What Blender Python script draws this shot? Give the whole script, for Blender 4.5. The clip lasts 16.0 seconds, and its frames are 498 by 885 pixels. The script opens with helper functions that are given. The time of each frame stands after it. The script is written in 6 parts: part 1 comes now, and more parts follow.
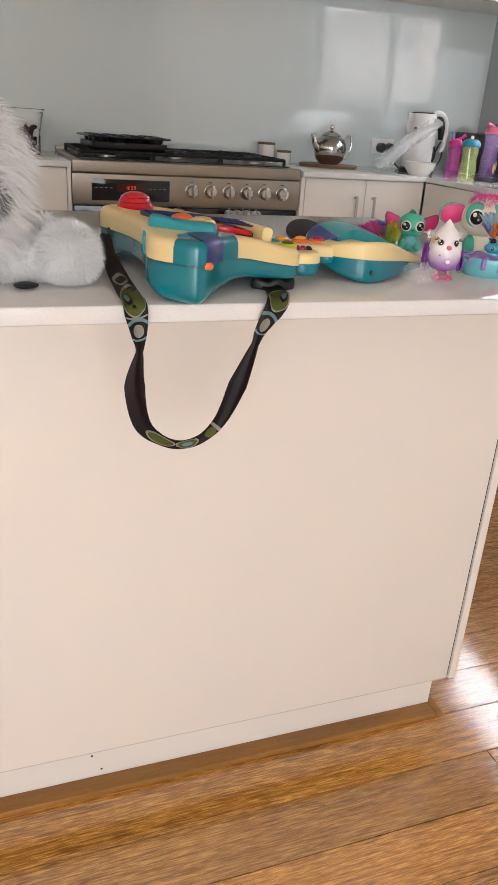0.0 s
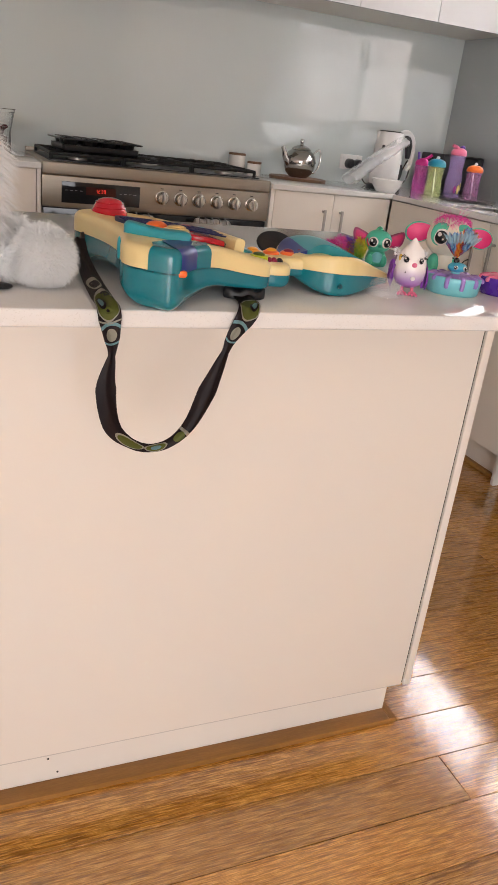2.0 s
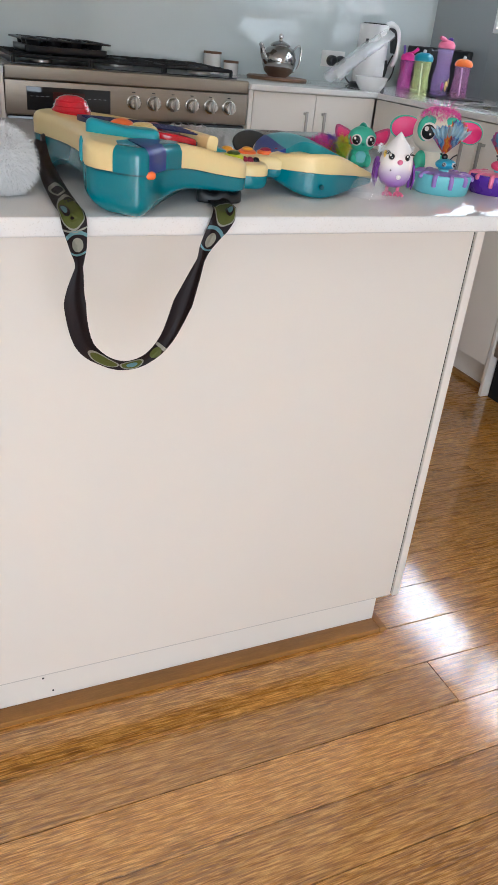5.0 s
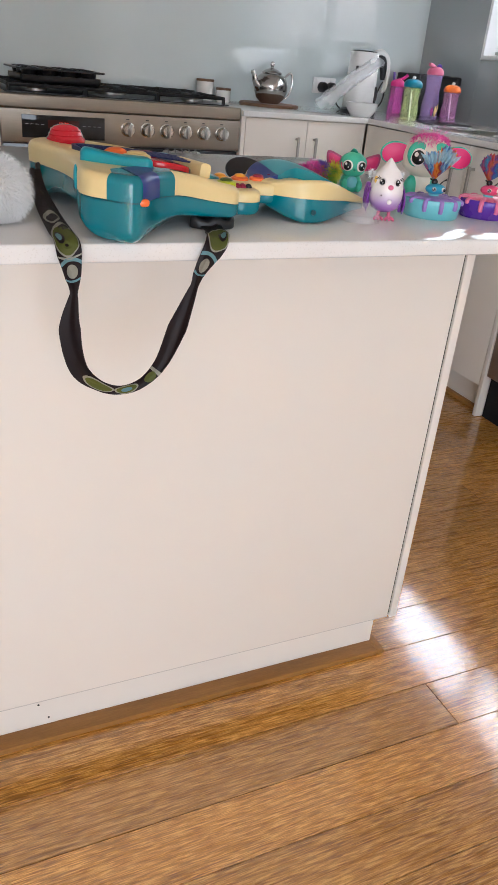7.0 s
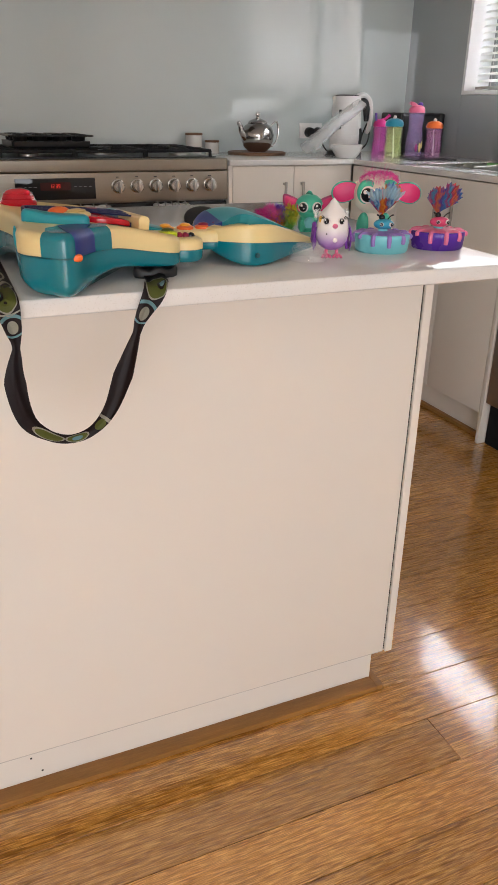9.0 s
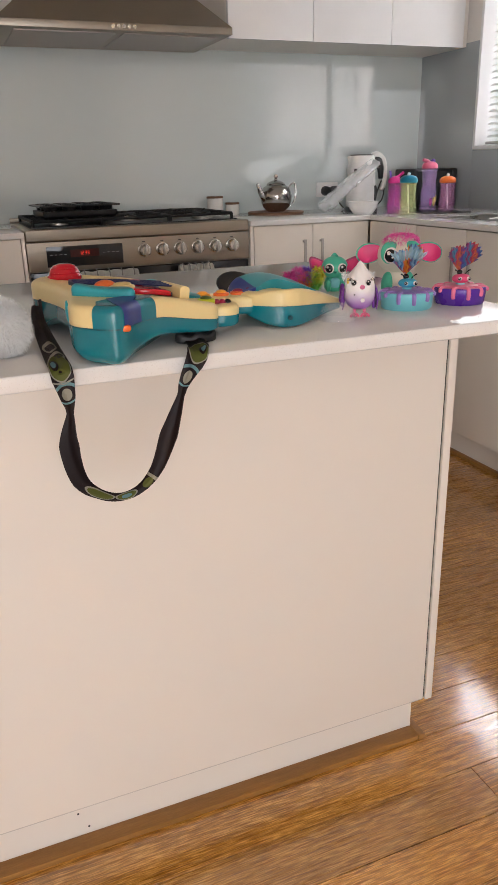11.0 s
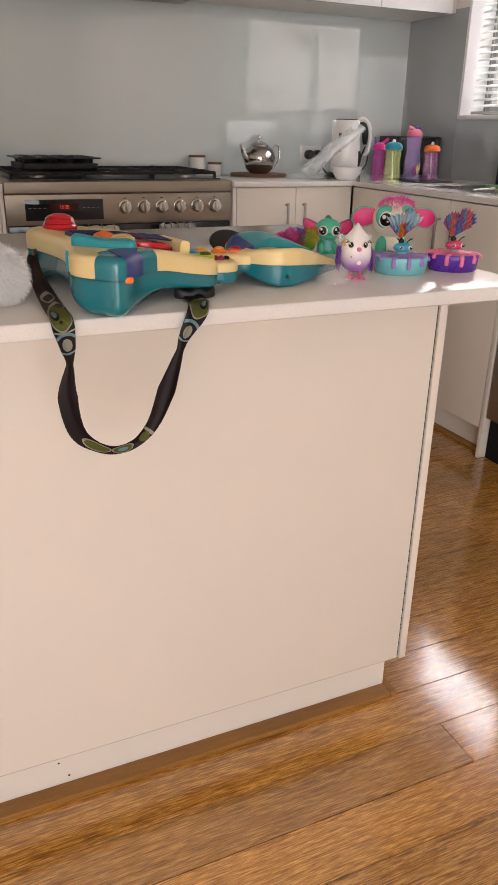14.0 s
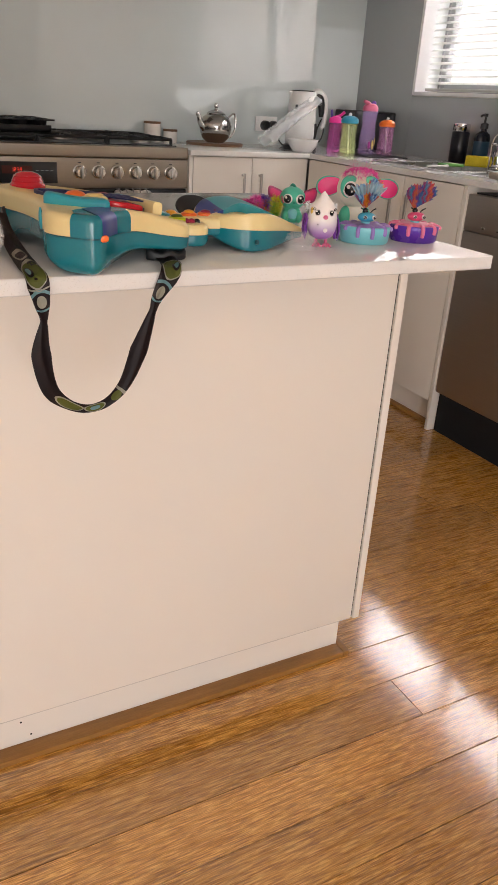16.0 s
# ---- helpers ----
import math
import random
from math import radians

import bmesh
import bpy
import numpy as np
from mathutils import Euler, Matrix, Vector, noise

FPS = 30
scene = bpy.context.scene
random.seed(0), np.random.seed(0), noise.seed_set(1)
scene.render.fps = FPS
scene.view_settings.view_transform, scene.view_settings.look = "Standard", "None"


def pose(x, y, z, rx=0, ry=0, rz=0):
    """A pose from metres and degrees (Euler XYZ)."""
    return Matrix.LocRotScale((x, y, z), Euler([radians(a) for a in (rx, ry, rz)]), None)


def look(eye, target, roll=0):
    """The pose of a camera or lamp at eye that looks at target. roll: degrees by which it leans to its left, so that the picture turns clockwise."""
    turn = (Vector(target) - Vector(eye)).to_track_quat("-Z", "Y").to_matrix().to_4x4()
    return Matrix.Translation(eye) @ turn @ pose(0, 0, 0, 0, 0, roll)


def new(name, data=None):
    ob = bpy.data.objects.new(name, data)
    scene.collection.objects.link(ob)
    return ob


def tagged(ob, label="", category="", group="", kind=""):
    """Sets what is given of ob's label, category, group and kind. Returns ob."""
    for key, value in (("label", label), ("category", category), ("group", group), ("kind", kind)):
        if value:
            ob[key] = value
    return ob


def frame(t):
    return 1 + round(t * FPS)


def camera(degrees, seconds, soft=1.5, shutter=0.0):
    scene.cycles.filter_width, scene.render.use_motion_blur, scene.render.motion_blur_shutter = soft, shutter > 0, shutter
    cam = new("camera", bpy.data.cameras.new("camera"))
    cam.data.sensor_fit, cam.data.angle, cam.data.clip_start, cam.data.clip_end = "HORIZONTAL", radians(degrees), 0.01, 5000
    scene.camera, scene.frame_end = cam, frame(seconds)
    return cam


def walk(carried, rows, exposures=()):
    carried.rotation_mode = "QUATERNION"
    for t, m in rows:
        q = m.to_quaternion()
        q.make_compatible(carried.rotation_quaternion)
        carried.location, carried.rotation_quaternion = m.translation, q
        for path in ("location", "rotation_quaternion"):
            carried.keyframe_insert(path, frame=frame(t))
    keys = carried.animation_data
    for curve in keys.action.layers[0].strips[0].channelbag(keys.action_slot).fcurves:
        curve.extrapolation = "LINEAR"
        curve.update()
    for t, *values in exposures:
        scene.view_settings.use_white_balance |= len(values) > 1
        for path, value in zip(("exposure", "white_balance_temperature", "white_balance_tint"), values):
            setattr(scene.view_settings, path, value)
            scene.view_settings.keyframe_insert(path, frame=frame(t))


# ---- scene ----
cam = camera(37.1, 16.0, soft=1.15)
PATH = [
    (0, (0.183, 0.45, 1.084), (0.84, 2.16, 0.282), 4.0),
    (0.5, (0.182, 0.45, 1.084), (0.93, 2.125, 0.287), 4.9),
    (1, (0.175, 0.443, 1.085), (0.939, 2.114, 0.295), 5.9),
    (1.5, (0.168, 0.441, 1.086), (0.929, 2.119, 0.309), 6.6),
    (2, (0.17, 0.436, 1.088), (0.926, 2.119, 0.315), 6.8),
    (2.5, (0.169, 0.437, 1.088), (0.916, 2.117, 0.301), 6.8),
    (3, (0.176, 0.461, 1.073), (0.927, 2.089, 0.187), 6.2),
    (3.5, (0.186, 0.466, 1.072), (0.955, 2.038, 0.104), 5.6),
    (6, (0.189, 0.452, 1.072), (0.953, 2.032, 0.113), 5.9),
    (6.5, (0.182, 0.452, 1.075), (0.95, 2.042, 0.135), 5.7),
    (7, (0.189, 0.456, 1.075), (0.972, 2.053, 0.161), 5.4),
    (7.5, (0.193, 0.455, 1.078), (0.995, 2.059, 0.193), 4.8),
    (8, (0.202, 0.457, 1.077), (1.009, 2.075, 0.222), 3.9),
    (8.5, (0.236, 0.445, 1.077), (1.039, 2.073, 0.237), 3.0),
    (9, (0.262, 0.412, 1.082), (0.996, 2.082, 0.265), 1.0),
    (11.5, (0.225, 0.386, 1.104), (0.924, 2.131, 0.421), -1.5),
    (12, (0.232, 0.386, 1.103), (1.053, 2.058, 0.376), -1.5),
    (12.5, (0.228, 0.388, 1.103), (1.058, 2.05, 0.362), -0.7),
    (13, (0.217, 0.393, 1.101), (1.009, 2.071, 0.353), 0.4),
    (13.5, (0.196, 0.404, 1.1), (0.916, 2.107, 0.339), 1.4),
    (14, (0.193, 0.389, 1.095), (0.957, 2.067, 0.319), 1.2),
    (14.5, (0.196, 0.369, 1.088), (1.087, 1.964, 0.275), 0.6),
    (15, (0.186, 0.368, 1.088), (1.121, 1.929, 0.26), 1.0),
    (15.5, (0.172, 0.369, 1.088), (1.09, 1.94, 0.258), 2.1),
    (16, (0.156, 0.374, 1.087), (1.038, 1.965, 0.255), 3.6),
]
# how the phone's exposure and white balance drift on the way
EXPOSURES = [(0.0, -0.08, 6000, 10), (1.0, -0.13, 6250, 12), (2.5, -0.12, 6350, 14), (3.5, -0.12, 5500, 5), (6.0, -0.03, 5400, 5), (7.0, -0.05, 5600, 8), (7.5, -0.04, 6050, 10), (8.0, -0.16, 6150, 11), (9.0, -0.25, 6100, 10),
             (11.5, -0.27, 6200, 12), (12.5, -0.30, 6450, 13), (14.0, -0.27, 6450, 14), (16.0, -0.22, 6450, 13)]
walk(cam, [(t, look(eye, target, roll)) for t, eye, target, roll in PATH], EXPOSURES)

# ---- world, sun, large lights ----
world = bpy.data.worlds.new("sky")
scene.world = world
world.use_nodes = True
_wn = world.node_tree.nodes
_sky = _wn.new("ShaderNodeTexSky")
_sky.sky_type = 'NISHITA'
_sky.sun_disc = False
_sky.sun_elevation, _sky.sun_rotation = radians(30), radians(-72)
world.node_tree.links.new(_sky.outputs[0], _wn["Background"].inputs[0])
_wn["Background"].inputs[1].default_value = 0.15

_sun = bpy.data.lights.new("sun", 'SUN')
_sun.energy, _sun.angle, _sun.color = 5.0, radians(0.5), (1.0, 0.95, 0.88)
new("sun", _sun).matrix_basis = look((-9, -1.0, 5.6), (0, 2, 0))


def window_light(name, eye, target, w, h, watts, colour):
    lamp = bpy.data.lights.new(name, 'AREA')
    lamp.shape, lamp.size, lamp.size_y, lamp.energy, lamp.color = 'RECTANGLE', w, h, watts, colour
    ob = new(name, lamp)
    ob.matrix_basis = look(eye, target)
    return ob


SOUTH_WATTS = 142
window_light("daylight_garden_door", (-1.0, -3.52, 1.15), (-1.0, 0, 1.15), 3.1, 2.1, SOUTH_WATTS, (1.0, 0.965, 0.94))


# ---- materials ----
def rgb(h):
    """sRGB hex to linear."""
    v = [int(h[i:i + 2], 16) / 255 for i in (0, 2, 4)]
    return tuple(c / 12.92 if c <= 0.04045 else ((c + 0.055) / 1.055) ** 2.4 for c in v)


def material(name, colour, rough=0.5, metal=0.0, vary=0.06, scale=8.0, fine=0.03, fscale=90.0, bump=0.0, bscale=120.0,
             stretch=(1, 1, 1), rvary=0.06, coat=0.0, trans=0.0, alpha=1.0, ior=1.45, emit=0.0, sheen=0.0, islands=0.0, sss=0.0, coat_rough=0.08):
    m = bpy.data.materials.new(name)
    m.use_nodes = True
    nt = m.node_tree
    b = nt.nodes["Principled BSDF"]
    b.inputs["Metallic"].default_value = metal
    b.inputs["IOR"].default_value = ior
    b.inputs["Coat Weight"].default_value = coat
    b.inputs["Coat Roughness"].default_value = coat_rough
    b.inputs["Transmission Weight"].default_value = trans
    b.inputs["Alpha"].default_value = alpha
    b.inputs["Sheen Weight"].default_value = sheen
    b.inputs["Subsurface Weight"].default_value = sss
    b.inputs["Subsurface Radius"].default_value = (0.01, 0.008, 0.006)
    tc = nt.nodes.new("ShaderNodeTexCoord")
    mp = nt.nodes.new("ShaderNodeMapping")
    mp.inputs["Scale"].default_value = stretch
    nt.links.new(tc.outputs["Object"], mp.inputs["Vector"])
    big = nt.nodes.new("ShaderNodeTexNoise")
    big.inputs["Scale"].default_value, big.inputs["Detail"].default_value = scale, 4
    small = nt.nodes.new("ShaderNodeTexNoise")
    small.inputs["Scale"].default_value, small.inputs["Detail"].default_value = fscale, 3
    for n in (big, small):
        nt.links.new(mp.outputs[0], n.inputs["Vector"])
    mix = nt.nodes.new("ShaderNodeMix")
    mix.data_type = 'RGBA'
    mix.inputs["A"].default_value = (*[max(0, c * (1 - vary)) for c in colour], 1)
    mix.inputs["B"].default_value = (*[min(1, c * (1 + vary)) for c in colour], 1)
    nt.links.new(big.outputs["Fac"], mix.inputs["Factor"])
    hsv = nt.nodes.new("ShaderNodeHueSaturation")
    rng = nt.nodes.new("ShaderNodeMapRange")
    rng.inputs["To Min"].default_value, rng.inputs["To Max"].default_value = 1 - fine, 1 + fine
    nt.links.new(small.outputs["Fac"], rng.inputs["Value"])
    nt.links.new(rng.outputs[0], hsv.inputs["Value"])
    nt.links.new(mix.outputs["Result"], hsv.inputs["Color"])
    last = hsv.outputs[0]
    if islands:
        geo = nt.nodes.new("ShaderNodeNewGeometry")
        r2 = nt.nodes.new("ShaderNodeMapRange")
        r2.inputs["To Min"].default_value, r2.inputs["To Max"].default_value = 1 - islands, 1 + islands
        nt.links.new(geo.outputs["Random Per Island"], r2.inputs["Value"])
        h2 = nt.nodes.new("ShaderNodeHueSaturation")
        nt.links.new(r2.outputs[0], h2.inputs["Value"])
        nt.links.new(last, h2.inputs["Color"])
        last = h2.outputs[0]
    nt.links.new(last, b.inputs["Base Color"])
    rr = nt.nodes.new("ShaderNodeMapRange")
    rr.inputs["To Min"].default_value, rr.inputs["To Max"].default_value = max(0.02, rough - rvary), min(1, rough + rvary)
    nt.links.new(big.outputs["Fac"], rr.inputs["Value"])
    nt.links.new(rr.outputs[0], b.inputs["Roughness"])
    if bump:
        bn = nt.nodes.new("ShaderNodeTexNoise")
        bn.inputs["Scale"].default_value, bn.inputs["Detail"].default_value = bscale, 3
        nt.links.new(mp.outputs[0], bn.inputs["Vector"])
        bp = nt.nodes.new("ShaderNodeBump")
        bp.inputs["Strength"].default_value, bp.inputs["Distance"].default_value = bump, 0.002
        nt.links.new(bn.outputs["Fac"], bp.inputs["Height"])
        nt.links.new(bp.outputs[0], b.inputs["Normal"])
    if emit:
        b.inputs["Emission Color"].default_value = (*colour, 1)
        b.inputs["Emission Strength"].default_value = emit
    return m


def bamboo_material(name, per_object=True):
    """Strand-woven bamboo boards under clear satin lacquer, grain along x."""
    m = bpy.data.materials.new(name)
    m.use_nodes = True
    nt = m.node_tree
    b = nt.nodes["Principled BSDF"]
    tc = nt.nodes.new("ShaderNodeTexCoord")
    off = nt.nodes.new("ShaderNodeVectorMath")
    off.operation = 'ADD'
    nt.links.new(tc.outputs["Object"], off.inputs[0])
    if per_object:
        oi = nt.nodes.new("ShaderNodeObjectInfo")
        sc = nt.nodes.new("ShaderNodeVectorMath")
        sc.operation = 'SCALE'
        sc.inputs[0].default_value = (17.0, 9.0, 5.0)
        nt.links.new(oi.outputs["Random"], sc.inputs["Scale"])
        nt.links.new(sc.outputs[0], off.inputs[1])
        rand = oi.outputs["Random"]
    else:
        geo = nt.nodes.new("ShaderNodeNewGeometry")
        rand = geo.outputs["Random Per Island"]

    def streak(sx, sy, detail, rough):
        mp = nt.nodes.new("ShaderNodeMapping")
        mp.inputs["Scale"].default_value = (sx, sy, 20)
        nt.links.new(off.outputs[0], mp.inputs["Vector"])
        n = nt.nodes.new("ShaderNodeTexNoise")
        n.inputs["Scale"].default_value, n.inputs["Detail"].default_value, n.inputs["Roughness"].default_value = 1.0, detail, rough
        n.inputs["Distortion"].default_value = 0.2
        nt.links.new(mp.outputs[0], n.inputs["Vector"])
        return n.outputs["Fac"]
    a, c, d = streak(12, 190, 3, 0.6), streak(32, 430, 3, 0.65), streak(1.6, 9, 2, 0.5)
    ramp = nt.nodes.new("ShaderNodeValToRGB")
    e = ramp.color_ramp.elements
    e[0].position, e[0].color = 0.38, (0.27, 0.118, 0.021, 1)
    e[1].position, e[1].color = 0.63, (0.82, 0.455, 0.11, 1)
    k = e.new(0.50)
    k.color = (0.50, 0.226, 0.036, 1)
    add = nt.nodes.new("ShaderNodeMath")
    add.operation = 'MULTIPLY_ADD'
    add.inputs[1].default_value = 0.70
    nt.links.new(c, add.inputs[0])
    s2 = nt.nodes.new("ShaderNodeMath")
    s2.operation = 'MULTIPLY'
    s2.inputs[1].default_value = 0.31
    nt.links.new(a, s2.inputs[0])
    nt.links.new(s2.outputs[0], add.inputs[2])
    nt.links.new(add.outputs[0], ramp.inputs["Fac"])
    # short dark strand ends, thicker on some boards than on others
    fl_, dens = streak(15, 230, 2, 0.55), streak(2.6, 16, 1, 0.5)
    thr = nt.nodes.new("ShaderNodeMapRange")
    thr.interpolation_type = 'SMOOTHSTEP'
    thr.inputs["From Min"].default_value, thr.inputs["From Max"].default_value = 0.545, 0.60
    nt.links.new(fl_, thr.inputs["Value"])
    dn = nt.nodes.new("ShaderNodeMapRange")
    for key, v in (("From Min", 0.35), ("From Max", 0.65), ("To Min", 0.12), ("To Max", 0.68)):
        dn.inputs[key].default_value = v
    nt.links.new(dens, dn.inputs["Value"])
    fm_ = nt.nodes.new("ShaderNodeMath")
    fm_.operation = 'MULTIPLY'
    nt.links.new(thr.outputs[0], fm_.inputs[0])
    nt.links.new(dn.outputs[0], fm_.inputs[1])
    flm = nt.nodes.new("ShaderNodeMix")
    flm.data_type = 'RGBA'
    flm.inputs["B"].default_value = (0.17, 0.068, 0.014, 1)
    nt.links.new(fm_.outputs[0], flm.inputs["Factor"])
    nt.links.new(ramp.outputs[0], flm.inputs["A"])
    hsv = nt.nodes.new("ShaderNodeHueSaturation")
    r = nt.nodes.new("ShaderNodeMapRange")
    r.inputs["To Min"].default_value, r.inputs["To Max"].default_value = 0.86, 1.14
    nt.links.new(rand, r.inputs["Value"])
    r3 = nt.nodes.new("ShaderNodeMapRange")
    r3.inputs["To Min"].default_value, r3.inputs["To Max"].default_value = 0.85, 1.15
    nt.links.new(d, r3.inputs["Value"])
    mm = nt.nodes.new("ShaderNodeMath")
    mm.operation = 'MULTIPLY'
    nt.links.new(r.outputs[0], mm.inputs[0])
    nt.links.new(r3.outputs[0], mm.inputs[1])
    nt.links.new(mm.outputs[0], hsv.inputs["Value"])
    nt.links.new(flm.outputs["Result"], hsv.inputs["Color"])
    nt.links.new(hsv.outputs[0], b.inputs["Base Color"])
    rr = nt.nodes.new("ShaderNodeMapRange")
    rr.inputs["To Min"].default_value, rr.inputs["To Max"].default_value = 0.22, 0.34
    b.inputs["Specular IOR Level"].default_value = 0.25
    b.inputs["Coat Weight"].default_value, b.inputs["Coat Roughness"].default_value, b.inputs["Coat IOR"].default_value = 1.0, 0.10, 1.82
    nt.links.new(a, rr.inputs["Value"])
    nt.links.new(rr.outputs[0], b.inputs["Roughness"])
    bp = nt.nodes.new("ShaderNodeBump")
    bp.inputs["Strength"].default_value, bp.inputs["Distance"].default_value = 0.12, 0.001
    nt.links.new(c, bp.inputs["Height"])
    nt.links.new(bp.outputs[0], b.inputs["Normal"])
    return m


def speckle_material(name, base, chips, rough):
    """Engineered stone: fine chips in a pale ground."""
    m = material(name, base, rough=rough, vary=0.02, scale=4, fine=0.015, fscale=260, rvary=0.01, ior=1.36)
    nt = m.node_tree
    b = nt.nodes["Principled BSDF"]
    src = b.inputs["Base Color"].links[0].from_socket
    tc = nt.nodes.new("ShaderNodeTexCoord")
    v = nt.nodes.new("ShaderNodeTexVoronoi")
    v.inputs["Scale"].default_value = 1000
    nt.links.new(tc.outputs["Object"], v.inputs["Vector"])
    cmpn = nt.nodes.new("ShaderNodeMath")
    cmpn.operation = 'LESS_THAN'
    cmpn.inputs[1].default_value = 0.17
    nt.links.new(v.outputs["Color"], cmpn.inputs[0])
    sub = nt.nodes.new("ShaderNodeMath")
    sub.operation = 'MULTIPLY'
    sub.inputs[1].default_value = 0.17
    nt.links.new(cmpn.outputs[0], sub.inputs[0])
    mix = nt.nodes.new("ShaderNodeMix")
    mix.data_type = 'RGBA'
    mix.inputs["B"].default_value = (*chips, 1)
    nt.links.new(sub.outputs[0], mix.inputs["Factor"])
    nt.links.new(src, mix.inputs["A"])
    nt.links.new(mix.outputs["Result"], b.inputs["Base Color"])
    return m


def sky_material(name, low, high, z0, z1):
    """Glowing hazy sky, dimmer over the horizon than high up."""
    m = bpy.data.materials.new(name)
    m.use_nodes = True
    nt = m.node_tree
    b = nt.nodes["Principled BSDF"]
    b.inputs["Base Color"].default_value = (0, 0, 0, 1)
    b.inputs["Emission Color"].default_value = (1.0, 0.99, 0.97, 1)
    tc = nt.nodes.new("ShaderNodeTexCoord")
    sx = nt.nodes.new("ShaderNodeSeparateXYZ")
    nt.links.new(tc.outputs["Object"], sx.inputs[0])
    mr = nt.nodes.new("ShaderNodeMapRange")
    mr.interpolation_type = 'SMOOTHSTEP'
    for k, v in (("From Min", z0), ("From Max", z1), ("To Min", low), ("To Max", high)):
        mr.inputs[k].default_value = v
    nt.links.new(sx.outputs["Z"], mr.inputs["Value"])
    nt.links.new(mr.outputs[0], b.inputs["Emission Strength"])
    return m


def brushed(name, colour, rough, along=(2, 2, 220)):
    return material(name, colour, rough=rough, metal=1.0, vary=0.05, scale=3, fine=0.05, fscale=3.0, bump=0.06, bscale=2.0,
                    stretch=along, rvary=0.05)


M = {}
M["laminate"] = material("cream_satin_laminate", (0.80, 0.75, 0.68), rough=0.30, vary=0.015, scale=2, fine=0.01, fscale=400, bump=0.02, bscale=900)
M["edge"] = material("laminate_edging", (0.78, 0.74, 0.68), rough=0.4, vary=0.02)
# grey of the shade line painted along the island panel's lower edge
M["edge_shade"] = material("grey_shade_line", (0.58, 0.54, 0.49), rough=0.6, vary=0.05)
M["gap"] = material("dark_gap", (0.05, 0.045, 0.04), rough=0.9)
M["gloss_white"] = material("white_gloss_laminate", (0.87, 0.875, 0.88), rough=0.16, vary=0.01, scale=2, fine=0.01)
M["paint"] = material("white_wall_paint", (0.76, 0.74, 0.70), rough=0.75, vary=0.02, scale=2, bump=0.06, bscale=300)
M["ceiling"] = material("ceiling_paint", (0.82, 0.81, 0.79), rough=0.85, vary=0.015, scale=2, bump=0.05, bscale=250)
M["splash"] = material("grey_painted_glass", (0.61, 0.672, 0.665), rough=0.02, vary=0.02, scale=1.5, fine=0.008, rvary=0.004, coat=1.0, ior=1.7, coat_rough=0.012)
# shaded copy of the splash glass: the backlit east wall's shade is its colour
M["splash_shaded"] = material("grey_painted_glass_shaded", (0.38, 0.415, 0.43), rough=0.03, vary=0.02, scale=1.5, fine=0.008, rvary=0.004, coat=1.0, ior=1.52, coat_rough=0.012)
M["stone"] = speckle_material("white_engineered_stone", (0.76, 0.75, 0.73), (0.42, 0.37, 0.30), 0.055)
M["bamboo"] = bamboo_material("strand_bamboo")
M["bamboo_far"] = bamboo_material("strand_bamboo_far", False)
M["joint"] = material("floor_joint", (0.10, 0.05, 0.018), rough=0.8)
M["bead"] = material("timber_beading", (0.33, 0.155, 0.037), rough=0.45, vary=0.4, scale=6, fine=0.3, fscale=60, stretch=(1, 12, 12))
M["steel"] = brushed("brushed_stainless", (0.32, 0.28, 0.23), 0.42, (2, 2, 200))
M["steel_dark"] = brushed("dark_stainless", (0.38, 0.345, 0.325), 0.46, (2, 2, 160))
M["steel_sink"] = brushed("sink_stainless", (0.55, 0.54, 0.52), 0.28, (2, 120, 2))
M["chrome"] = material("polished_chrome", (0.72, 0.71, 0.70), rough=0.08, metal=1.0, vary=0.02, rvary=0.03)
M["mirror_steel"] = material("polished_stainless", (0.44, 0.425, 0.41), rough=0.12, metal=1.0, vary=0.03, rvary=0.04)
M["nickel"] = material("satin_nickel", (0.42, 0.40, 0.37), rough=0.34, metal=1.0, vary=0.03)
M["knob"] = material("satin_knob", (0.50, 0.48, 0.45), rough=0.24, metal=1.0, vary=0.04)
M["black_glass"] = material("black_glass", (0.012, 0.012, 0.014), rough=0.06, vary=0.1, rvary=0.02)
M["black_enamel"] = material("black_enamel", (0.008, 0.008, 0.009), rough=0.30, vary=0.15, bump=0.05)
M["cast_iron"] = material("cast_iron", (0.009, 0.009, 0.010), rough=0.62, vary=0.2, fine=0.1, bump=0.2, bscale=240)
M["black_matte"] = material("matte_black", (0.003, 0.003, 0.004), rough=0.9, vary=0.15)
M["black_plastic"] = material("black_plastic", (0.016, 0.016, 0.017), rough=0.42, vary=0.12, bump=0.05)
M["white_plastic"] = material("white_plastic", (0.80, 0.79, 0.77), rough=0.28, vary=0.015, fine=0.01)
M["white_ceramic"] = material("white_ceramic", (0.80, 0.78, 0.74), rough=0.2, vary=0.02)
M["board_wood"] = material("dark_board_wood", (0.17, 0.085, 0.045), rough=0.5, vary=0.25, scale=5, fine=0.2, fscale=40, stretch=(1, 10, 1), bump=0.1)
M["lid_wood"] = material("lid_wood", (0.16, 0.08, 0.04), rough=0.5, vary=0.2, scale=10, fine=0.15)
M["window_frame"] = material("grey_aluminium_frame", (0.32, 0.32, 0.33), rough=0.4, metal=0.3, vary=0.05)
M["slat"] = material("white_slat", (0.86, 0.85, 0.83), rough=0.38, vary=0.015, trans=0.0)
M["cord"] = material("white_cord", (0.75, 0.74, 0.72), rough=0.8)
M["red_led"] = material("red_led", (1.0, 0.05, 0.03), rough=0.5, emit=0.4)
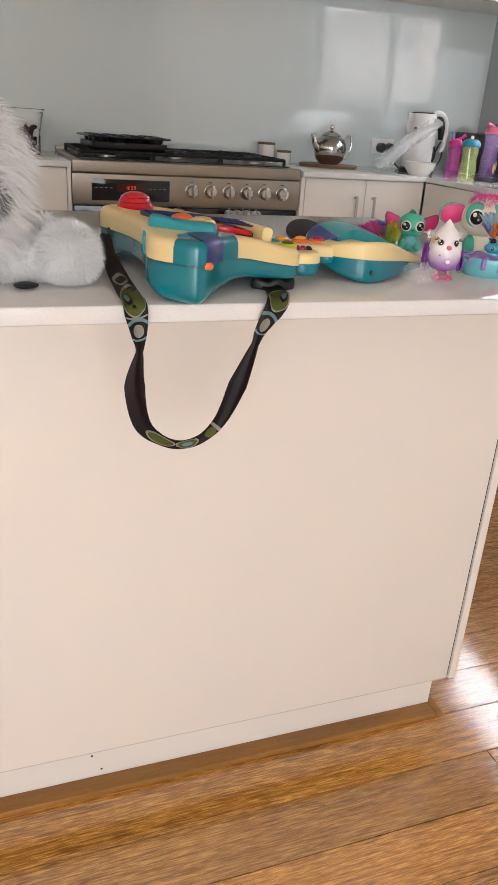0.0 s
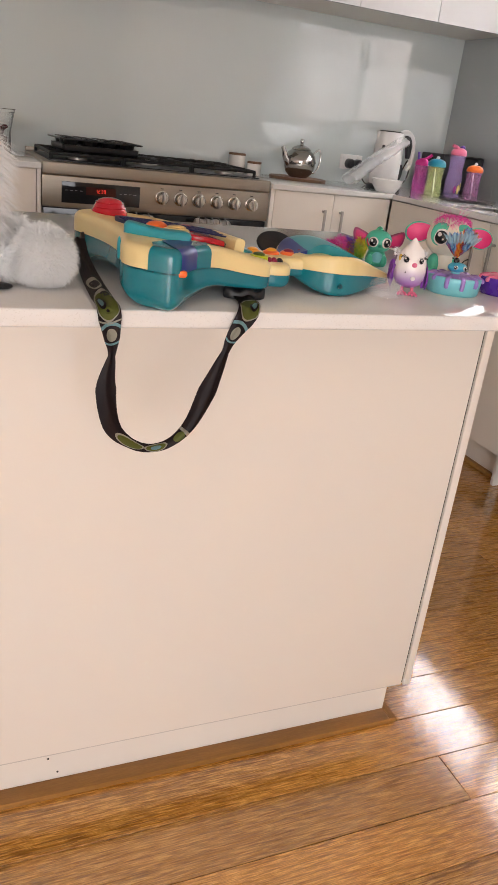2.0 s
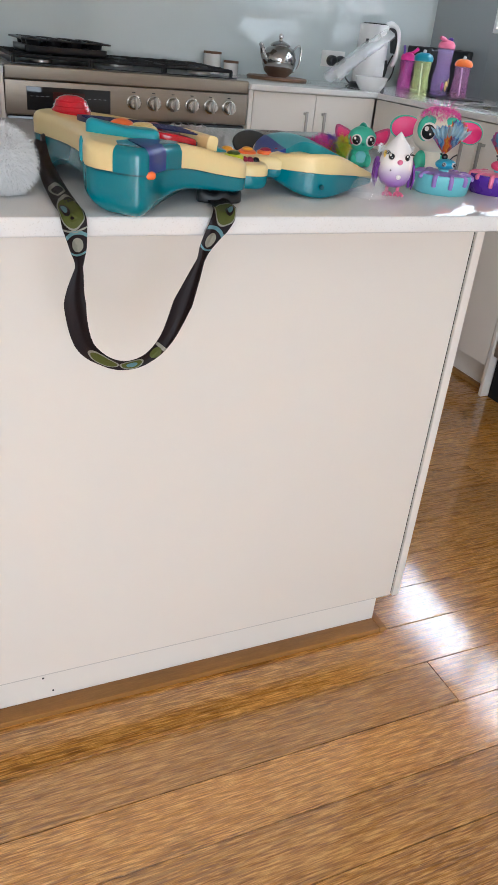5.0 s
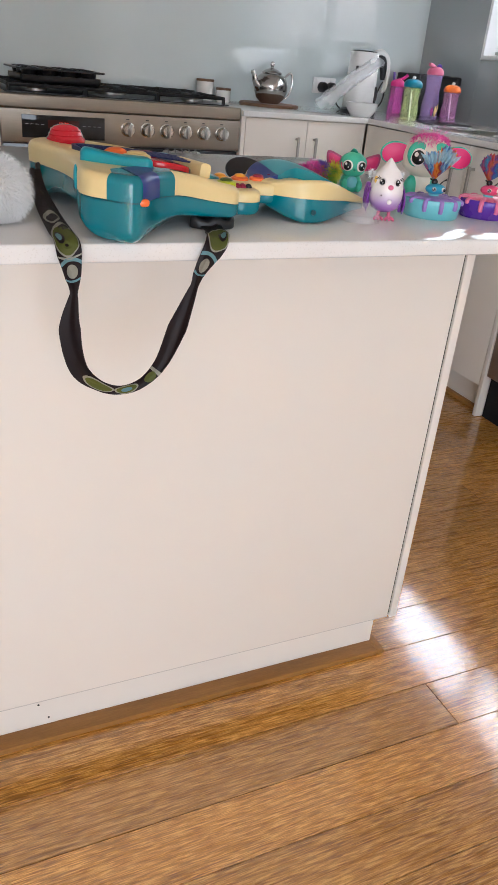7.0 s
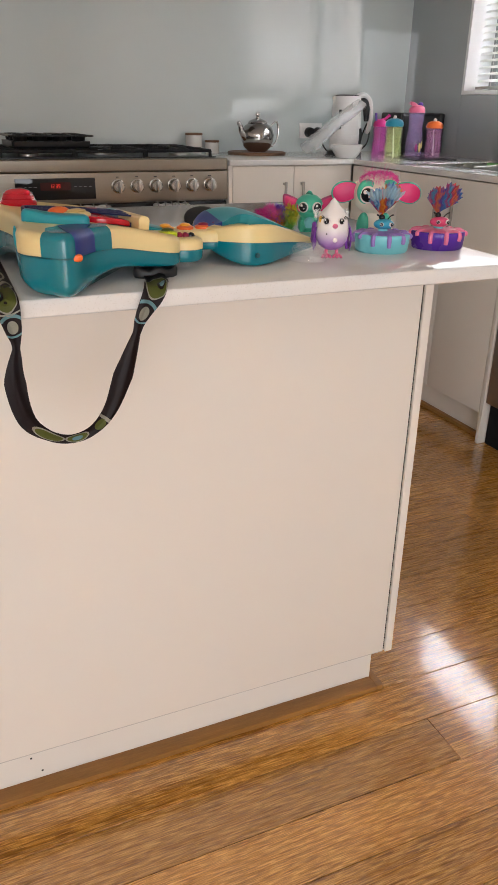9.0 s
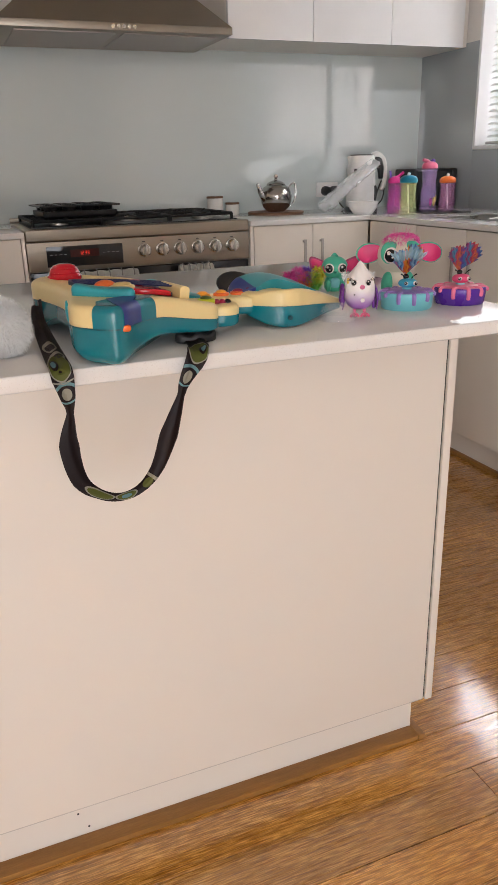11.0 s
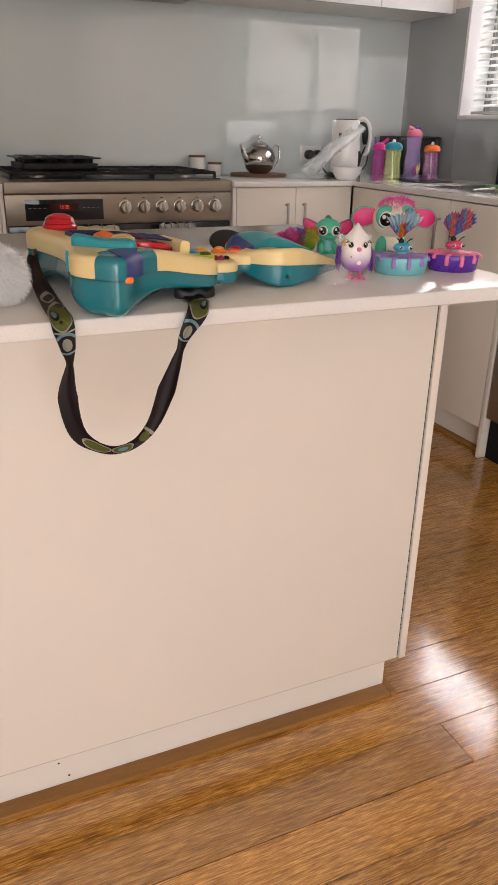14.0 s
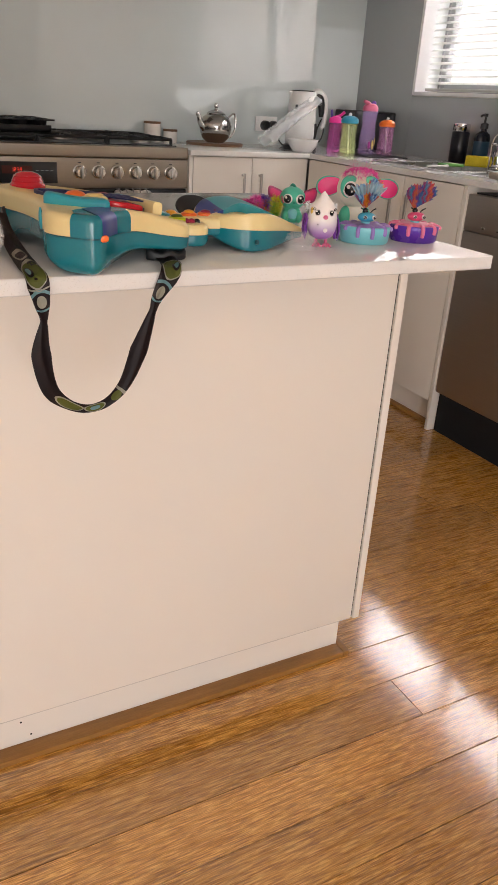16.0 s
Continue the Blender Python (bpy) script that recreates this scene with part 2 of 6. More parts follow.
M["fence"] = material("painted_fence", (0.86, 0.76, 0.75), rough=0.7, vary=0.08, scale=2, islands=0.06)
M["ground"] = material("paved_ground", (0.45, 0.42, 0.38), rough=0.9, vary=0.15, scale=3, bump=0.2)
M["hazy_sky"] = sky_material("hazy_bright_sky", 5.0, 60.0, 12.2, 14.6)
M["glass"] = material("clear_glass", (1, 1, 1), rough=0.02, vary=0.0, fine=0.0, trans=1.0, rvary=0.0, ior=1.45)
M["screen"] = material("insect_screen", (0.10, 0.10, 0.10), rough=0.9, alpha=0.14)
M["towel"] = material("white_towel", (0.72, 0.70, 0.66), rough=0.95, vary=0.05, fine=0.15, fscale=300, bump=0.5, bscale=500, sheen=0.3)
M["towel_stripe"] = material("grey_stripe", (0.32, 0.31, 0.30), rough=0.95, vary=0.1, fine=0.2, fscale=300, bump=0.5, bscale=500)


# ---- builders ----
PLACE = {}


def bm_box(sx, sy, sz, at=(0, 0, 0), bevel=0.0, seg=2):
    """Box with its lower centre at `at`."""
    bm = bmesh.new()
    bmesh.ops.create_cube(bm, size=1.0, matrix=Matrix.Translation((at[0], at[1], at[2] + sz / 2)) @ Matrix.Diagonal((sx, sy, sz, 1)))
    if bevel:
        bmesh.ops.bevel(bm, geom=bm.edges[:], offset=bevel, segments=seg, profile=0.6, affect='EDGES')
    return bm


def bm_span(x0, x1, y0, y1, z0, z1, bevel=0.0, seg=2):
    return bm_box(x1 - x0, y1 - y0, z1 - z0, ((x0 + x1) / 2, (y0 + y1) / 2, z0), bevel, seg)


def bm_lathe(profile, n=40, at=(0, 0, 0), ky=1.0, wobble=None):
    """Turns (radius, height) pairs about z."""
    bm = bmesh.new()
    rings = []
    for r, z in profile:
        if r < 1e-6:
            rings.append([bm.verts.new((at[0], at[1], at[2] + z))])
        else:
            ring = []
            for i in range(n):
                a = 2 * math.pi * i / n
                k = wobble(a, z) if wobble else 1.0
                ring.append(bm.verts.new((at[0] + r * k * math.cos(a), at[1] + r * k * ky * math.sin(a), at[2] + z)))
            rings.append(ring)
    for a, b in zip(rings, rings[1:]):
        if len(a) == 1 and len(b) == 1:
            continue
        for i in range(n):
            j = (i + 1) % n
            if len(a) == 1:
                bm.faces.new((a[0], b[j], b[i]))
            elif len(b) == 1:
                bm.faces.new((a[i], a[j], b[0]))
            else:
                bm.faces.new((a[i], a[j], b[j], b[i]))
    bmesh.ops.recalc_face_normals(bm, faces=bm.faces)
    return bm


def smooth_path(pts, sub=6, closed=False):
    """Catmull-Rom through the points."""
    p = [Vector(q) for q in pts]
    n = len(p)
    out = []
    for i in range(n if closed else n - 1):
        a = p[(i - 1) % n] if closed or i > 0 else p[0]
        b, c = p[i], p[(i + 1) % n]
        d = p[(i + 2) % n] if closed or i + 2 < n else p[-1]
        for k in range(sub):
            t = k / sub
            out.append(0.5 * ((2 * b) + (c - a) * t + (2 * a - 5 * b + 4 * c - d) * t * t + (3 * b - a - 3 * c + d) * t ** 3))
    if not closed:
        out.append(p[-1])
    return out


def bm_tube(pts, radius, n=10, sub=6, closed=False, cap=True, flat=1.0):
    """Round tube along a smooth path; radius may be a list, one value a point."""
    path = smooth_path(pts, sub, closed) if sub > 1 else [Vector(q) for q in pts]
    m = len(path)
    if isinstance(radius, (int, float)):
        radii = [radius] * m
    else:
        radii = [float(np.interp(i / (m - 1) * (len(radius) - 1), range(len(radius)), radius)) for i in range(m)]
    bm = bmesh.new()
    rings = []
    up = Vector((0, 0, 1))
    prev = None
    for i, q in enumerate(path):
        d = (path[(i + 1) % m] - path[i - 1]) if closed or 0 < i < m - 1 else (path[1] - path[0] if i == 0 else path[-1] - path[-2])
        d.normalize()
        if prev is None:
            side = d.cross(up)
            if side.length < 1e-3:
                side = d.cross(Vector((1, 0, 0)))
        else:
            side = prev - d * prev.dot(d)
        side.normalize()
        prev = side.copy()
        nrm = d.cross(side)
        rings.append([bm.verts.new(q + radii[i] * (side * math.cos(2 * math.pi * k / n) + nrm * flat * math.sin(2 * math.pi * k / n))) for k in range(n)])
    for i in range(m if closed else m - 1):
        a, b = rings[i], rings[(i + 1) % m]
        for k in range(n):
            bm.faces.new((a[k], a[(k + 1) % n], b[(k + 1) % n], b[k]))
    if cap and not closed:
        bm.faces.new(rings[0][::-1])
        bm.faces.new(rings[-1])
    bmesh.ops.recalc_face_normals(bm, faces=bm.faces)
    return bm


def bm_ball(rx, ry, rz, at=(0, 0, 0), u=28, v=18, power=2.0):
    """Ellipsoid; power above 2 makes it boxier."""
    bm = bmesh.new()
    bmesh.ops.create_uvsphere(bm, u_segments=u, v_segments=v, radius=1.0)
    for w in bm.verts:
        c = w.co
        if power != 2.0:
            k = (abs(c.x) ** power + abs(c.y) ** power + abs(c.z) ** power) ** (-1 / power)
            c *= k
        w.co = Vector((c.x * rx + at[0], c.y * ry + at[1], c.z * rz + at[2]))
    return bm


def outline_inset(loop, d):
    """Moves a closed outline inwards (anticlockwise loop) by d along its normals."""
    n = len(loop)
    out = []
    for i in range(n):
        t = (loop[(i + 1) % n] - loop[i - 1]).normalized()
        out.append(loop[i] + Vector((-t.y, t.x)) * d)
    return out


def bm_slab(pts, z0, z1, r0=0.0, r1=0.0, sub=4, steps=4, lift=None, smooth=True):
    """Solid from a closed smooth outline, with rounded lower (r0) and upper (r1) edges. lift(x, y, z) may shift z."""
    loop = [Vector((p[0], p[1])) for p in (smooth_path([(x, y, 0) for x, y in pts], sub, True) if smooth else [Vector((x, y, 0)) for x, y in pts])]
    area = sum(loop[i - 1].x * loop[i].y - loop[i].x * loop[i - 1].y for i in range(len(loop)))
    if area < 0:
        loop.reverse()
    layers = []
    if r0:
        for k in range(steps + 1):
            a = math.pi / 2 * k / steps
            layers.append((r0 * (1 - math.sin(a)), z0 + r0 * (1 - math.cos(a))))
    else:
        layers.append((0, z0))
    if r1:
        for k in range(steps + 1):
            a = math.pi / 2 * k / steps
            layers.append((r1 * (1 - math.cos(a)), z1 - r1 * (1 - math.sin(a))))
    else:
        layers.append((0, z1))
    bm = bmesh.new()
    rings = []
    for d, z in layers:
        rings.append([bm.verts.new((p.x, p.y, lift(p.x, p.y, z) if lift else z)) for p in (outline_inset(loop, d) if d else loop)])
    for a, b in zip(rings, rings[1:]):
        for i in range(len(a)):
            j = (i + 1) % len(a)
            bm.faces.new((a[i], a[j], b[j], b[i]))
    bm.faces.new(rings[0][::-1])
    bm.faces.new(rings[-1])
    bmesh.ops.recalc_face_normals(bm, faces=bm.faces)
    return bm


def join_bm(*many):
    bm = bmesh.new()
    for b in many:
        me = bpy.data.meshes.new("t")
        b.to_mesh(me)
        bm.from_mesh(me)
        bpy.data.meshes.remove(me)
        b.free()
    return bm


def moved(bm, m):
    bm.transform(m)
    return bm


def to_mesh(name, bm, mat, angle=38):
    me = bpy.data.meshes.new(name)
    bm.to_mesh(me)
    bm.free()
    me.materials.append(mat)
    me.polygons.foreach_set("use_smooth", [not (max(map(abs, p.normal)) > 0.99995 and p.area > 4e-5) for p in me.polygons])
    me.set_sharp_from_angle(angle=radians(angle))
    return me


def thing(name, at, label, category, group="", rz=0.0, kind="", put=None):
    """Empty at the thing's base. put: where it really stands and its size, (x, y, z, scale), when it is modelled elsewhere."""
    e = new(name)
    e.empty_display_size = 0.02
    PLACE[e.name] = pose(at[0], at[1], at[2], 0, 0, rz)
    x, y, z, k = put or (*at, (1, 1, 1))
    e.matrix_basis = pose(x, y, z, 0, 0, rz) @ Matrix.Diagonal((*k, 1))
    return tagged(e, label, category, group, kind)


def part(name, bm, mat, parent, label="", world=False, angle=38):
    """One mesh object under a thing or part. world: bm is given in world coordinates."""
    top = parent
    while top.parent:
        top = top.parent
    if world:
        bm.transform(PLACE[top.name].inverted())
    ob = new(name, to_mesh(name, bm, mat, angle))
    ob.parent = parent
    return tagged(ob, label)


def solid(name, bm, mat, label="", category="", group="", kind="", angle=38, at=None, put=None):
    """A one-mesh thing in world coordinates; with put it is moved from at to there and scaled."""
    ob = new(name, to_mesh(name, bm, mat, angle))
    if put:
        ob.matrix_basis = Matrix.Translation(put[:3]) @ Matrix.Diagonal((*put[3], 1))
        ob.data.transform(Matrix.Translation([-c for c in at]))
    PLACE[ob.name] = Matrix.Identity(4)
    return tagged(ob, label, category, group, kind)


# ---- structure ----
WX0, WX1, WY0, WY1, CEIL = -3.0, 2.625, -3.5, 3.90, 2.5
solid("floor", bm_span(WX0 - 0.1, WX1 + 0.2, WY0 - 0.1, WY1 + 0.1, -0.10, -0.006), M["joint"], kind="structure")
solid("ceiling", bm_span(WX0 - 0.1, WX1 + 0.2, WY0 - 0.1, WY1 + 0.1, CEIL, CEIL + 0.1), M["ceiling"], kind="structure")
solid("wall_north", bm_span(WX0 - 0.1, WX1 + 0.2, WY1 + 0.006, WY1 + 0.14, -0.006, CEIL), M["paint"], kind="structure")
solid("wall_west", bm_span(WX0 - 0.12, WX0, WY0, WY1, -0.006, CEIL), M["paint"], kind="structure")
# south wall with the wide garden door opening
south = [bm_span(WX0, -2.6, WY0 - 0.14, WY0, -0.006, CEIL), bm_span(0.6, WX1, WY0 - 0.14, WY0, -0.006, CEIL),
         bm_span(-2.6, 0.6, WY0 - 0.14, WY0, 2.2, CEIL)]
solid("wall_south", join_bm(*south), M["paint"], kind="structure")
# east wall with the kitchen window
EWY0, EWY1, EWZ0, EWZ1 = 1.50, 3.452, 1.161, 2.2
east = [bm_span(WX1 + 0.006, WX1 + 0.2, WY0, EWY0, -0.006, CEIL), bm_span(WX1 + 0.006, WX1 + 0.2, EWY1, WY1 + 0.006, -0.006, CEIL),
        bm_span(WX1 + 0.006, WX1 + 0.2, EWY0, EWY1, -0.006, EWZ0), bm_span(WX1 + 0.006, WX1 + 0.2, EWY0, EWY1, EWZ1, CEIL)]
solid("wall_east", join_bm(*east), M["paint"], kind="structure")
solid("splashback_north", bm_span(-2.6, WX1, WY1, WY1 + 0.006, 0.90, 1.62), M["splash"], "glossy grey painted glass splashback", "splashback", kind="structure")
# east panel is the same glass, its shade put into a darker base colour
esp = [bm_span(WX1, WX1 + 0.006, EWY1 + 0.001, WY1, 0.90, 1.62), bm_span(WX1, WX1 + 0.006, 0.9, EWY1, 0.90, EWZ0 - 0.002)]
solid("splashback_east", join_bm(*esp), M["splash_shaded"], "glossy grey painted glass splashback with backlit shade in its colour", "splashback", kind="structure")

# window in the east wall: white reveal, sliding frame, panes, outside
win = thing("window_1", (WX1 + 0.1, (EWY0 + EWY1) / 2, EWZ0), "aluminium sliding kitchen window with white reveal", "window", kind="structure")
ym = 2.66
part("reveal", join_bm(bm_span(WX1 - 0.004, WX1 + 0.2, EWY1 - 0.016, EWY1, EWZ0, EWZ1), bm_span(WX1 - 0.004, WX1 + 0.2, EWY0, EWY0 + 0.016, EWZ0, EWZ1),
                      bm_span(WX1 - 0.004, WX1 + 0.2, EWY0 + 0.016, EWY1 - 0.016, EWZ1 - 0.016, EWZ1)), M["gloss_white"], win, "white painted reveal", world=True)
part("window_sill", bm_span(WX1 - 0.008, WX1 + 0.2, EWY0 + 0.016, EWY1 - 0.016, EWZ0, EWZ0 + 0.016, 0.002), M["gloss_white"], win, "white painted sill", world=True)
fx0, fx1 = WX1 + 0.13, WX1 + 0.17
zb, zt = EWZ0 + 0.016, EWZ1 - 0.016
part("window_frame", join_bm(bm_span(fx0, fx1, EWY1 - 0.066, EWY1 - 0.016, zb, zt, 0.003), bm_span(fx0, fx1, EWY0 + 0.016, EWY0 + 0.066, zb, zt, 0.003),
                            bm_span(fx0, fx1, ym - 0.035, ym + 0.035, zb + 0.05, zt - 0.05, 0.003), bm_span(fx0, fx1, EWY0 + 0.066, EWY1 - 0.066, zb, zb + 0.05, 0.003),
                            bm_span(fx0, fx1, EWY0 + 0.066, EWY1 - 0.066, zt - 0.05, zt, 0.003)), M["window_frame"], win, "grey aluminium frame", world=True)
for y0, y1 in ((EWY0 + 0.066, ym - 0.035), (ym + 0.035, EWY1 - 0.066)):
    p = part("pane", bm_span(fx0 + 0.017, fx0 + 0.022, y0, y1, zb + 0.05, zt - 0.05), M["glass"], win, "clear glass pane", world=True)
    p.visible_shadow = False

p = part("insect_screen", bm_span(fx1 + 0.004, fx1 + 0.006, EWY0 + 0.066, ym - 0.03, zb + 0.05, zt - 0.05), M["screen"], win, "grey insect screen", world=True)
p.visible_shadow = False

# venetian blind
blind = thing("venetian_blind", (WX1 + 0.06, (EWY0 + EWY1) / 2, EWZ0 + 0.03), "white aluminium venetian blind lowered with open slats", "blind")
by0, by1 = EWY0 + 0.03, EWY1 - 0.03
part("headrail", bm_span(WX1 + 0.04, WX1 + 0.08, by0, by1, EWZ1 - 0.05, EWZ1 - 0.017, 0.002), M["slat"], blind, world=True)
part("bottom_rail", bm_span(WX1 + 0.045, WX1 + 0.075, by0, by1, EWZ0 + 0.022, EWZ0 + 0.034, 0.003), M["nickel"], blind, "grey bottom rail", world=True)
sl = bmesh.new()
prof = [(-0.0125, -0.0016), (-0.006, 0.0004), (0.0, 0.0012), (0.006, 0.0004), (0.0125, -0.0016)]
ca, sa = math.cos(radians(30)), math.sin(radians(30))
va = [[sl.verts.new((x * ca - z * sa, y, x * sa + z * ca)) for x, z in prof] for y in (by0 - (by0 + by1) / 2, by1 - (by0 + by1) / 2)]
for i in range(4):
    sl.faces.new((va[0][i], va[0][i + 1], va[1][i + 1], va[1][i]))
bmesh.ops.solidify(sl, geom=sl.faces[:], thickness=0.0010)
slat_mesh = to_mesh("slat", sl, M["slat"])
nslat = 34
for i in range(nslat):
    o = new("slat", slat_mesh)
    o.parent = blind
    o.location = (0, 0, 0.028 + i * 0.0272)
for k, yy in enumerate((by1 - 0.10, (by0 + by1) / 2, by0 + 0.10)):
    for dx in (-0.012, 0.012):
        part("ladder_cord", bm_tube([(WX1 + 0.06 + dx, yy, EWZ0 + 0.03), (WX1 + 0.06 + dx, yy, EWZ1 - 0.05)], 0.0007, 5, 1), M["cord"], blind, world=True)
# outside: paved ground and a pale fence beyond the window, open sky above
solid("ground", bm_span(WX1 + 0.2, 40, -30, 40, -0.3, -0.1), M["ground"], kind="structure")
fence = thing("fence", (6.2, 3.0, -0.1), "pale painted paling fence in sunlight", "fence", kind="structure")
fm = to_mesh("paling", bm_box(0.02, 0.196, 2.85, (0, 0, 0), 0.002, 1), M["fence"])
for i in range(210):
    o = new("paling", fm)
    o.parent = fence
    o.location = (0, -27.2 + 0.2 * i, 0)
part("rail", bm_span(6.215, 6.26, -24.3, 17.6, 2.05, 2.13), M["fence"], fence, world=True)
solid("backdrop", bm_span(14, 14.1, -40, 45, -0.3, 40), M["hazy_sky"], kind="structure")
# garden door in the south wall
gd = thing("door_1", (-1.0, WY0 - 0.07, 0), "wide aluminium sliding glass garden door", "door", kind="structure")
part("door_frame", join_bm(bm_span(-2.6, -2.54, WY0 - 0.1, WY0 - 0.03, 0, 2.2), bm_span(0.54, 0.6, WY0 - 0.1, WY0 - 0.03, 0, 2.2),
                          bm_span(-2.54, 0.54, WY0 - 0.1, WY0 - 0.03, 2.14, 2.2), bm_span(-2.54, 0.54, WY0 - 0.1, WY0 - 0.03, 0, 0.05),
                          bm_span(-1.04, -0.96, WY0 - 0.1, WY0 - 0.03, 0.05, 2.14)), M["window_frame"], gd, world=True)


# ---- kitchen ----
def bar_handle(parent, at, length=0.16, axis='y'):
    """Square bar handle standing off a door. axis: the way that the door faces."""
    x, y, z = at
    t, s = 0.009, 0.026
    if axis == 'y':
        bm = join_bm(bm_span(x - t / 2, x + t / 2, y - s, y - s + t, z, z + length, 0.001), bm_span(x - t / 2, x + t / 2, y - s + t, y, z + 0.004, z + 0.004 + t, 0.001),
                     bm_span(x - t / 2, x + t / 2, y - s + t, y, z + length - 0.004 - t, z + length - 0.004, 0.001))
    else:
        bm = join_bm(bm_span(x - s, x - s + t, y - t / 2, y + t / 2, z, z + length, 0.001), bm_span(x - s + t, x, y - t / 2, y + t / 2, z + 0.004, z + 0.004 + t, 0.001),
                     bm_span(x - s + t, x, y - t / 2, y + t / 2, z + length - 0.004 - t, z + length - 0.004, 0.001))
    return part("handle", bm, M["nickel"], parent, "satin metal bar handle", world=True)


BF = 3.325       # front of the north base cabinets
RX = 1.998       # front of the east base cabinets
TOP = 0.90


def base_cabinet_north(x0, x1, doors, label):
    c = thing("base_cabinet", ((x0 + x1) / 2, BF + 0.3, 0), label, "cabinet", "base cabinets")
    part("body", bm_span(x0, x1, BF + 0.02, WY1 - 0.004, 0.11, TOP - 0.02), M["edge"], c, world=True)
    part("kickboard", bm_span(x0, x1, BF + 0.06, BF + 0.076, 0.0, 0.11), M["laminate"], c, world=True)
    w = (x1 - x0) / doors
    for i in range(doors):
        d = part("door", bm_span(x0 + i * w + 0.0015, x0 + (i + 1) * w - 0.0015, BF, BF + 0.018, 0.113, TOP - 0.024, 0.0012), M["laminate"], c, world=True)
        hx = x0 + (i + 1) * w - 0.045 if i % 2 == 0 else x0 + i * w + 0.036
        bar_handle(d, (hx, BF, 0.655), 0.16)
    return c


def base_cabinet_east(y0, y1, doors, label, handles):
    c = thing("base_cabinet", (RX + 0.3, (y0 + y1) / 2, 0), label, "cabinet", "base cabinets")
    part("body", bm_span(RX + 0.02, WX1 - 0.004, y0, y1, 0.11, 0.70), M["edge"], c, world=True)
    part("kickboard", bm_span(RX + 0.05, RX + 0.066, y0, y1, 0.0, 0.11), M["laminate"], c, world=True)
    w = (y1 - y0) / doors
    for i in range(doors):
        d = part("door", bm_span(RX, RX + 0.018, y0 + i * w + 0.0015, y0 + (i + 1) * w - 0.0015, 0.113, TOP - 0.024, 0.0012), M["laminate"], c, world=True)
        if handles[i] is not None:
            bar_handle(d, (RX, handles[i], 0.655), 0.16, 'x')
    return c


base_cabinet_north(1.451, 1.998, 2, "cream laminate base cabinet with two doors and metal bar handles")
base_cabinet_north(-0.36, 0.518, 2, "cream laminate base cabinet with two closed doors")
base_cabinet_north(-1.26, -0.36, 2, "cream laminate base cabinet with two doors and bar handles")
solid("filler_panel", bm_span(1.434, 1.450, BF, WY1 - 0.004, 0, TOP - 0.021, 0.001), M["laminate"], "cream laminate upright panel beside the cooker", "panel")
solid("filler_panel", bm_span(0.519, 0.532, BF, WY1 - 0.004, 0, TOP - 0.021, 0.001), M["laminate"], "cream laminate upright panel beside the cooker", "panel")
base_cabinet_east(2.964, BF - 0.012, 1, "cream laminate corner base cabinet", [None])
base_cabinet_east(2.335, 2.962, 2, "cream laminate sink cabinet with two doors and bar handles", [2.60, 2.695])
solid("end_panel", bm_span(RX - 0.002, WX1 - 0.004, 2.316, 2.332, 0, TOP - 0.021, 0.001), M["laminate"], "cream laminate upright panel beside the dishwasher", "panel")
base_cabinet_east(1.0, 1.685, 1, "cream laminate base cabinet beside the dishwasher", [1.6])
solid("beading_east", bm_span(RX + 0.030, RX + 0.05, 2.335, BF + 0.05, 0.0, 0.016, 0.004), M["bead"], "brown timber floor beading under the cabinets", "beading", kind="structure")
solid("beading_north", bm_span(1.451, RX + 0.03, BF + 0.046, BF + 0.06, 0.0, 0.016, 0.004), M["bead"], "brown timber floor beading under the cabinets", "beading", kind="structure")

# L-shaped worktop with a cut-out for the sink
SX0, SX1, SY0, SY1 = 2.11, 2.49, 2.10, 2.98
wt = thing("worktop", (2.35, 3.5, TOP - 0.02), "white engineered stone L-shaped kitchen worktop", "worktop")
z0, z1 = TOP - 0.02, TOP
part("slab", bm_span(1.434, RX - 0.0002, BF - 0.014, WY1 - 0.001, z0, z1, 0.0015), M["stone"], wt, world=True)
part("slab", join_bm(bm_span(RX - 0.0, WX1 - 0.001, SY1, WY1 - 0.001, z0, z1), bm_span(RX - 0.0, WX1 - 0.001, 0.9, SY0, z0, z1),
                     bm_span(RX - 0.0, SX0, SY0, SY1, z0, z1), bm_span(SX1, WX1 - 0.001, SY0, SY1, z0, z1)), M["stone"], wt, world=True)
solid("worktop", bm_span(-1.26, 0.532, BF - 0.014, WY1 - 0.001, z0, z1, 0.0015), M["stone"], "white engineered stone worktop beside the cooker", "worktop")

# upper cabinets and filler
UF, UZ = 3.548, 1.604


def wall_cabinet(x0, x1, doors, label):
    c = thing("wall_cabinet", ((x0 + x1) / 2, WY1 - 0.17, UZ), label, "cabinet", "wall cabinets")
    part("body", bm_span(x0, x1, UF + 0.02, WY1 - 0.002, UZ, 2.34), M["edge"], c, world=True)
    w = (x1 - x0) / doors
    for i in range(doors):
        part("door", bm_span(x0 + i * w + 0.0015, x0 + (i + 1) * w - 0.0015, UF, UF + 0.018, UZ - 0.004, 2.336, 0.0012), M["gloss_white"], c, world=True)


wall_cabinet(1.449, 2.604, 3, "white gloss wall cabinet with three handleless doors")
wall_cabinet(-0.30, 0.52, 2, "white gloss wall cabinet with handleless doors beside the hood")
solid("filler_panel", bm_span(2.606, WX1 - 0.001, UF + 0.004, WY1 - 0.002, UZ, 2.34), M["edge"], "cream corner filler panel beside the wall cabinets", "panel")

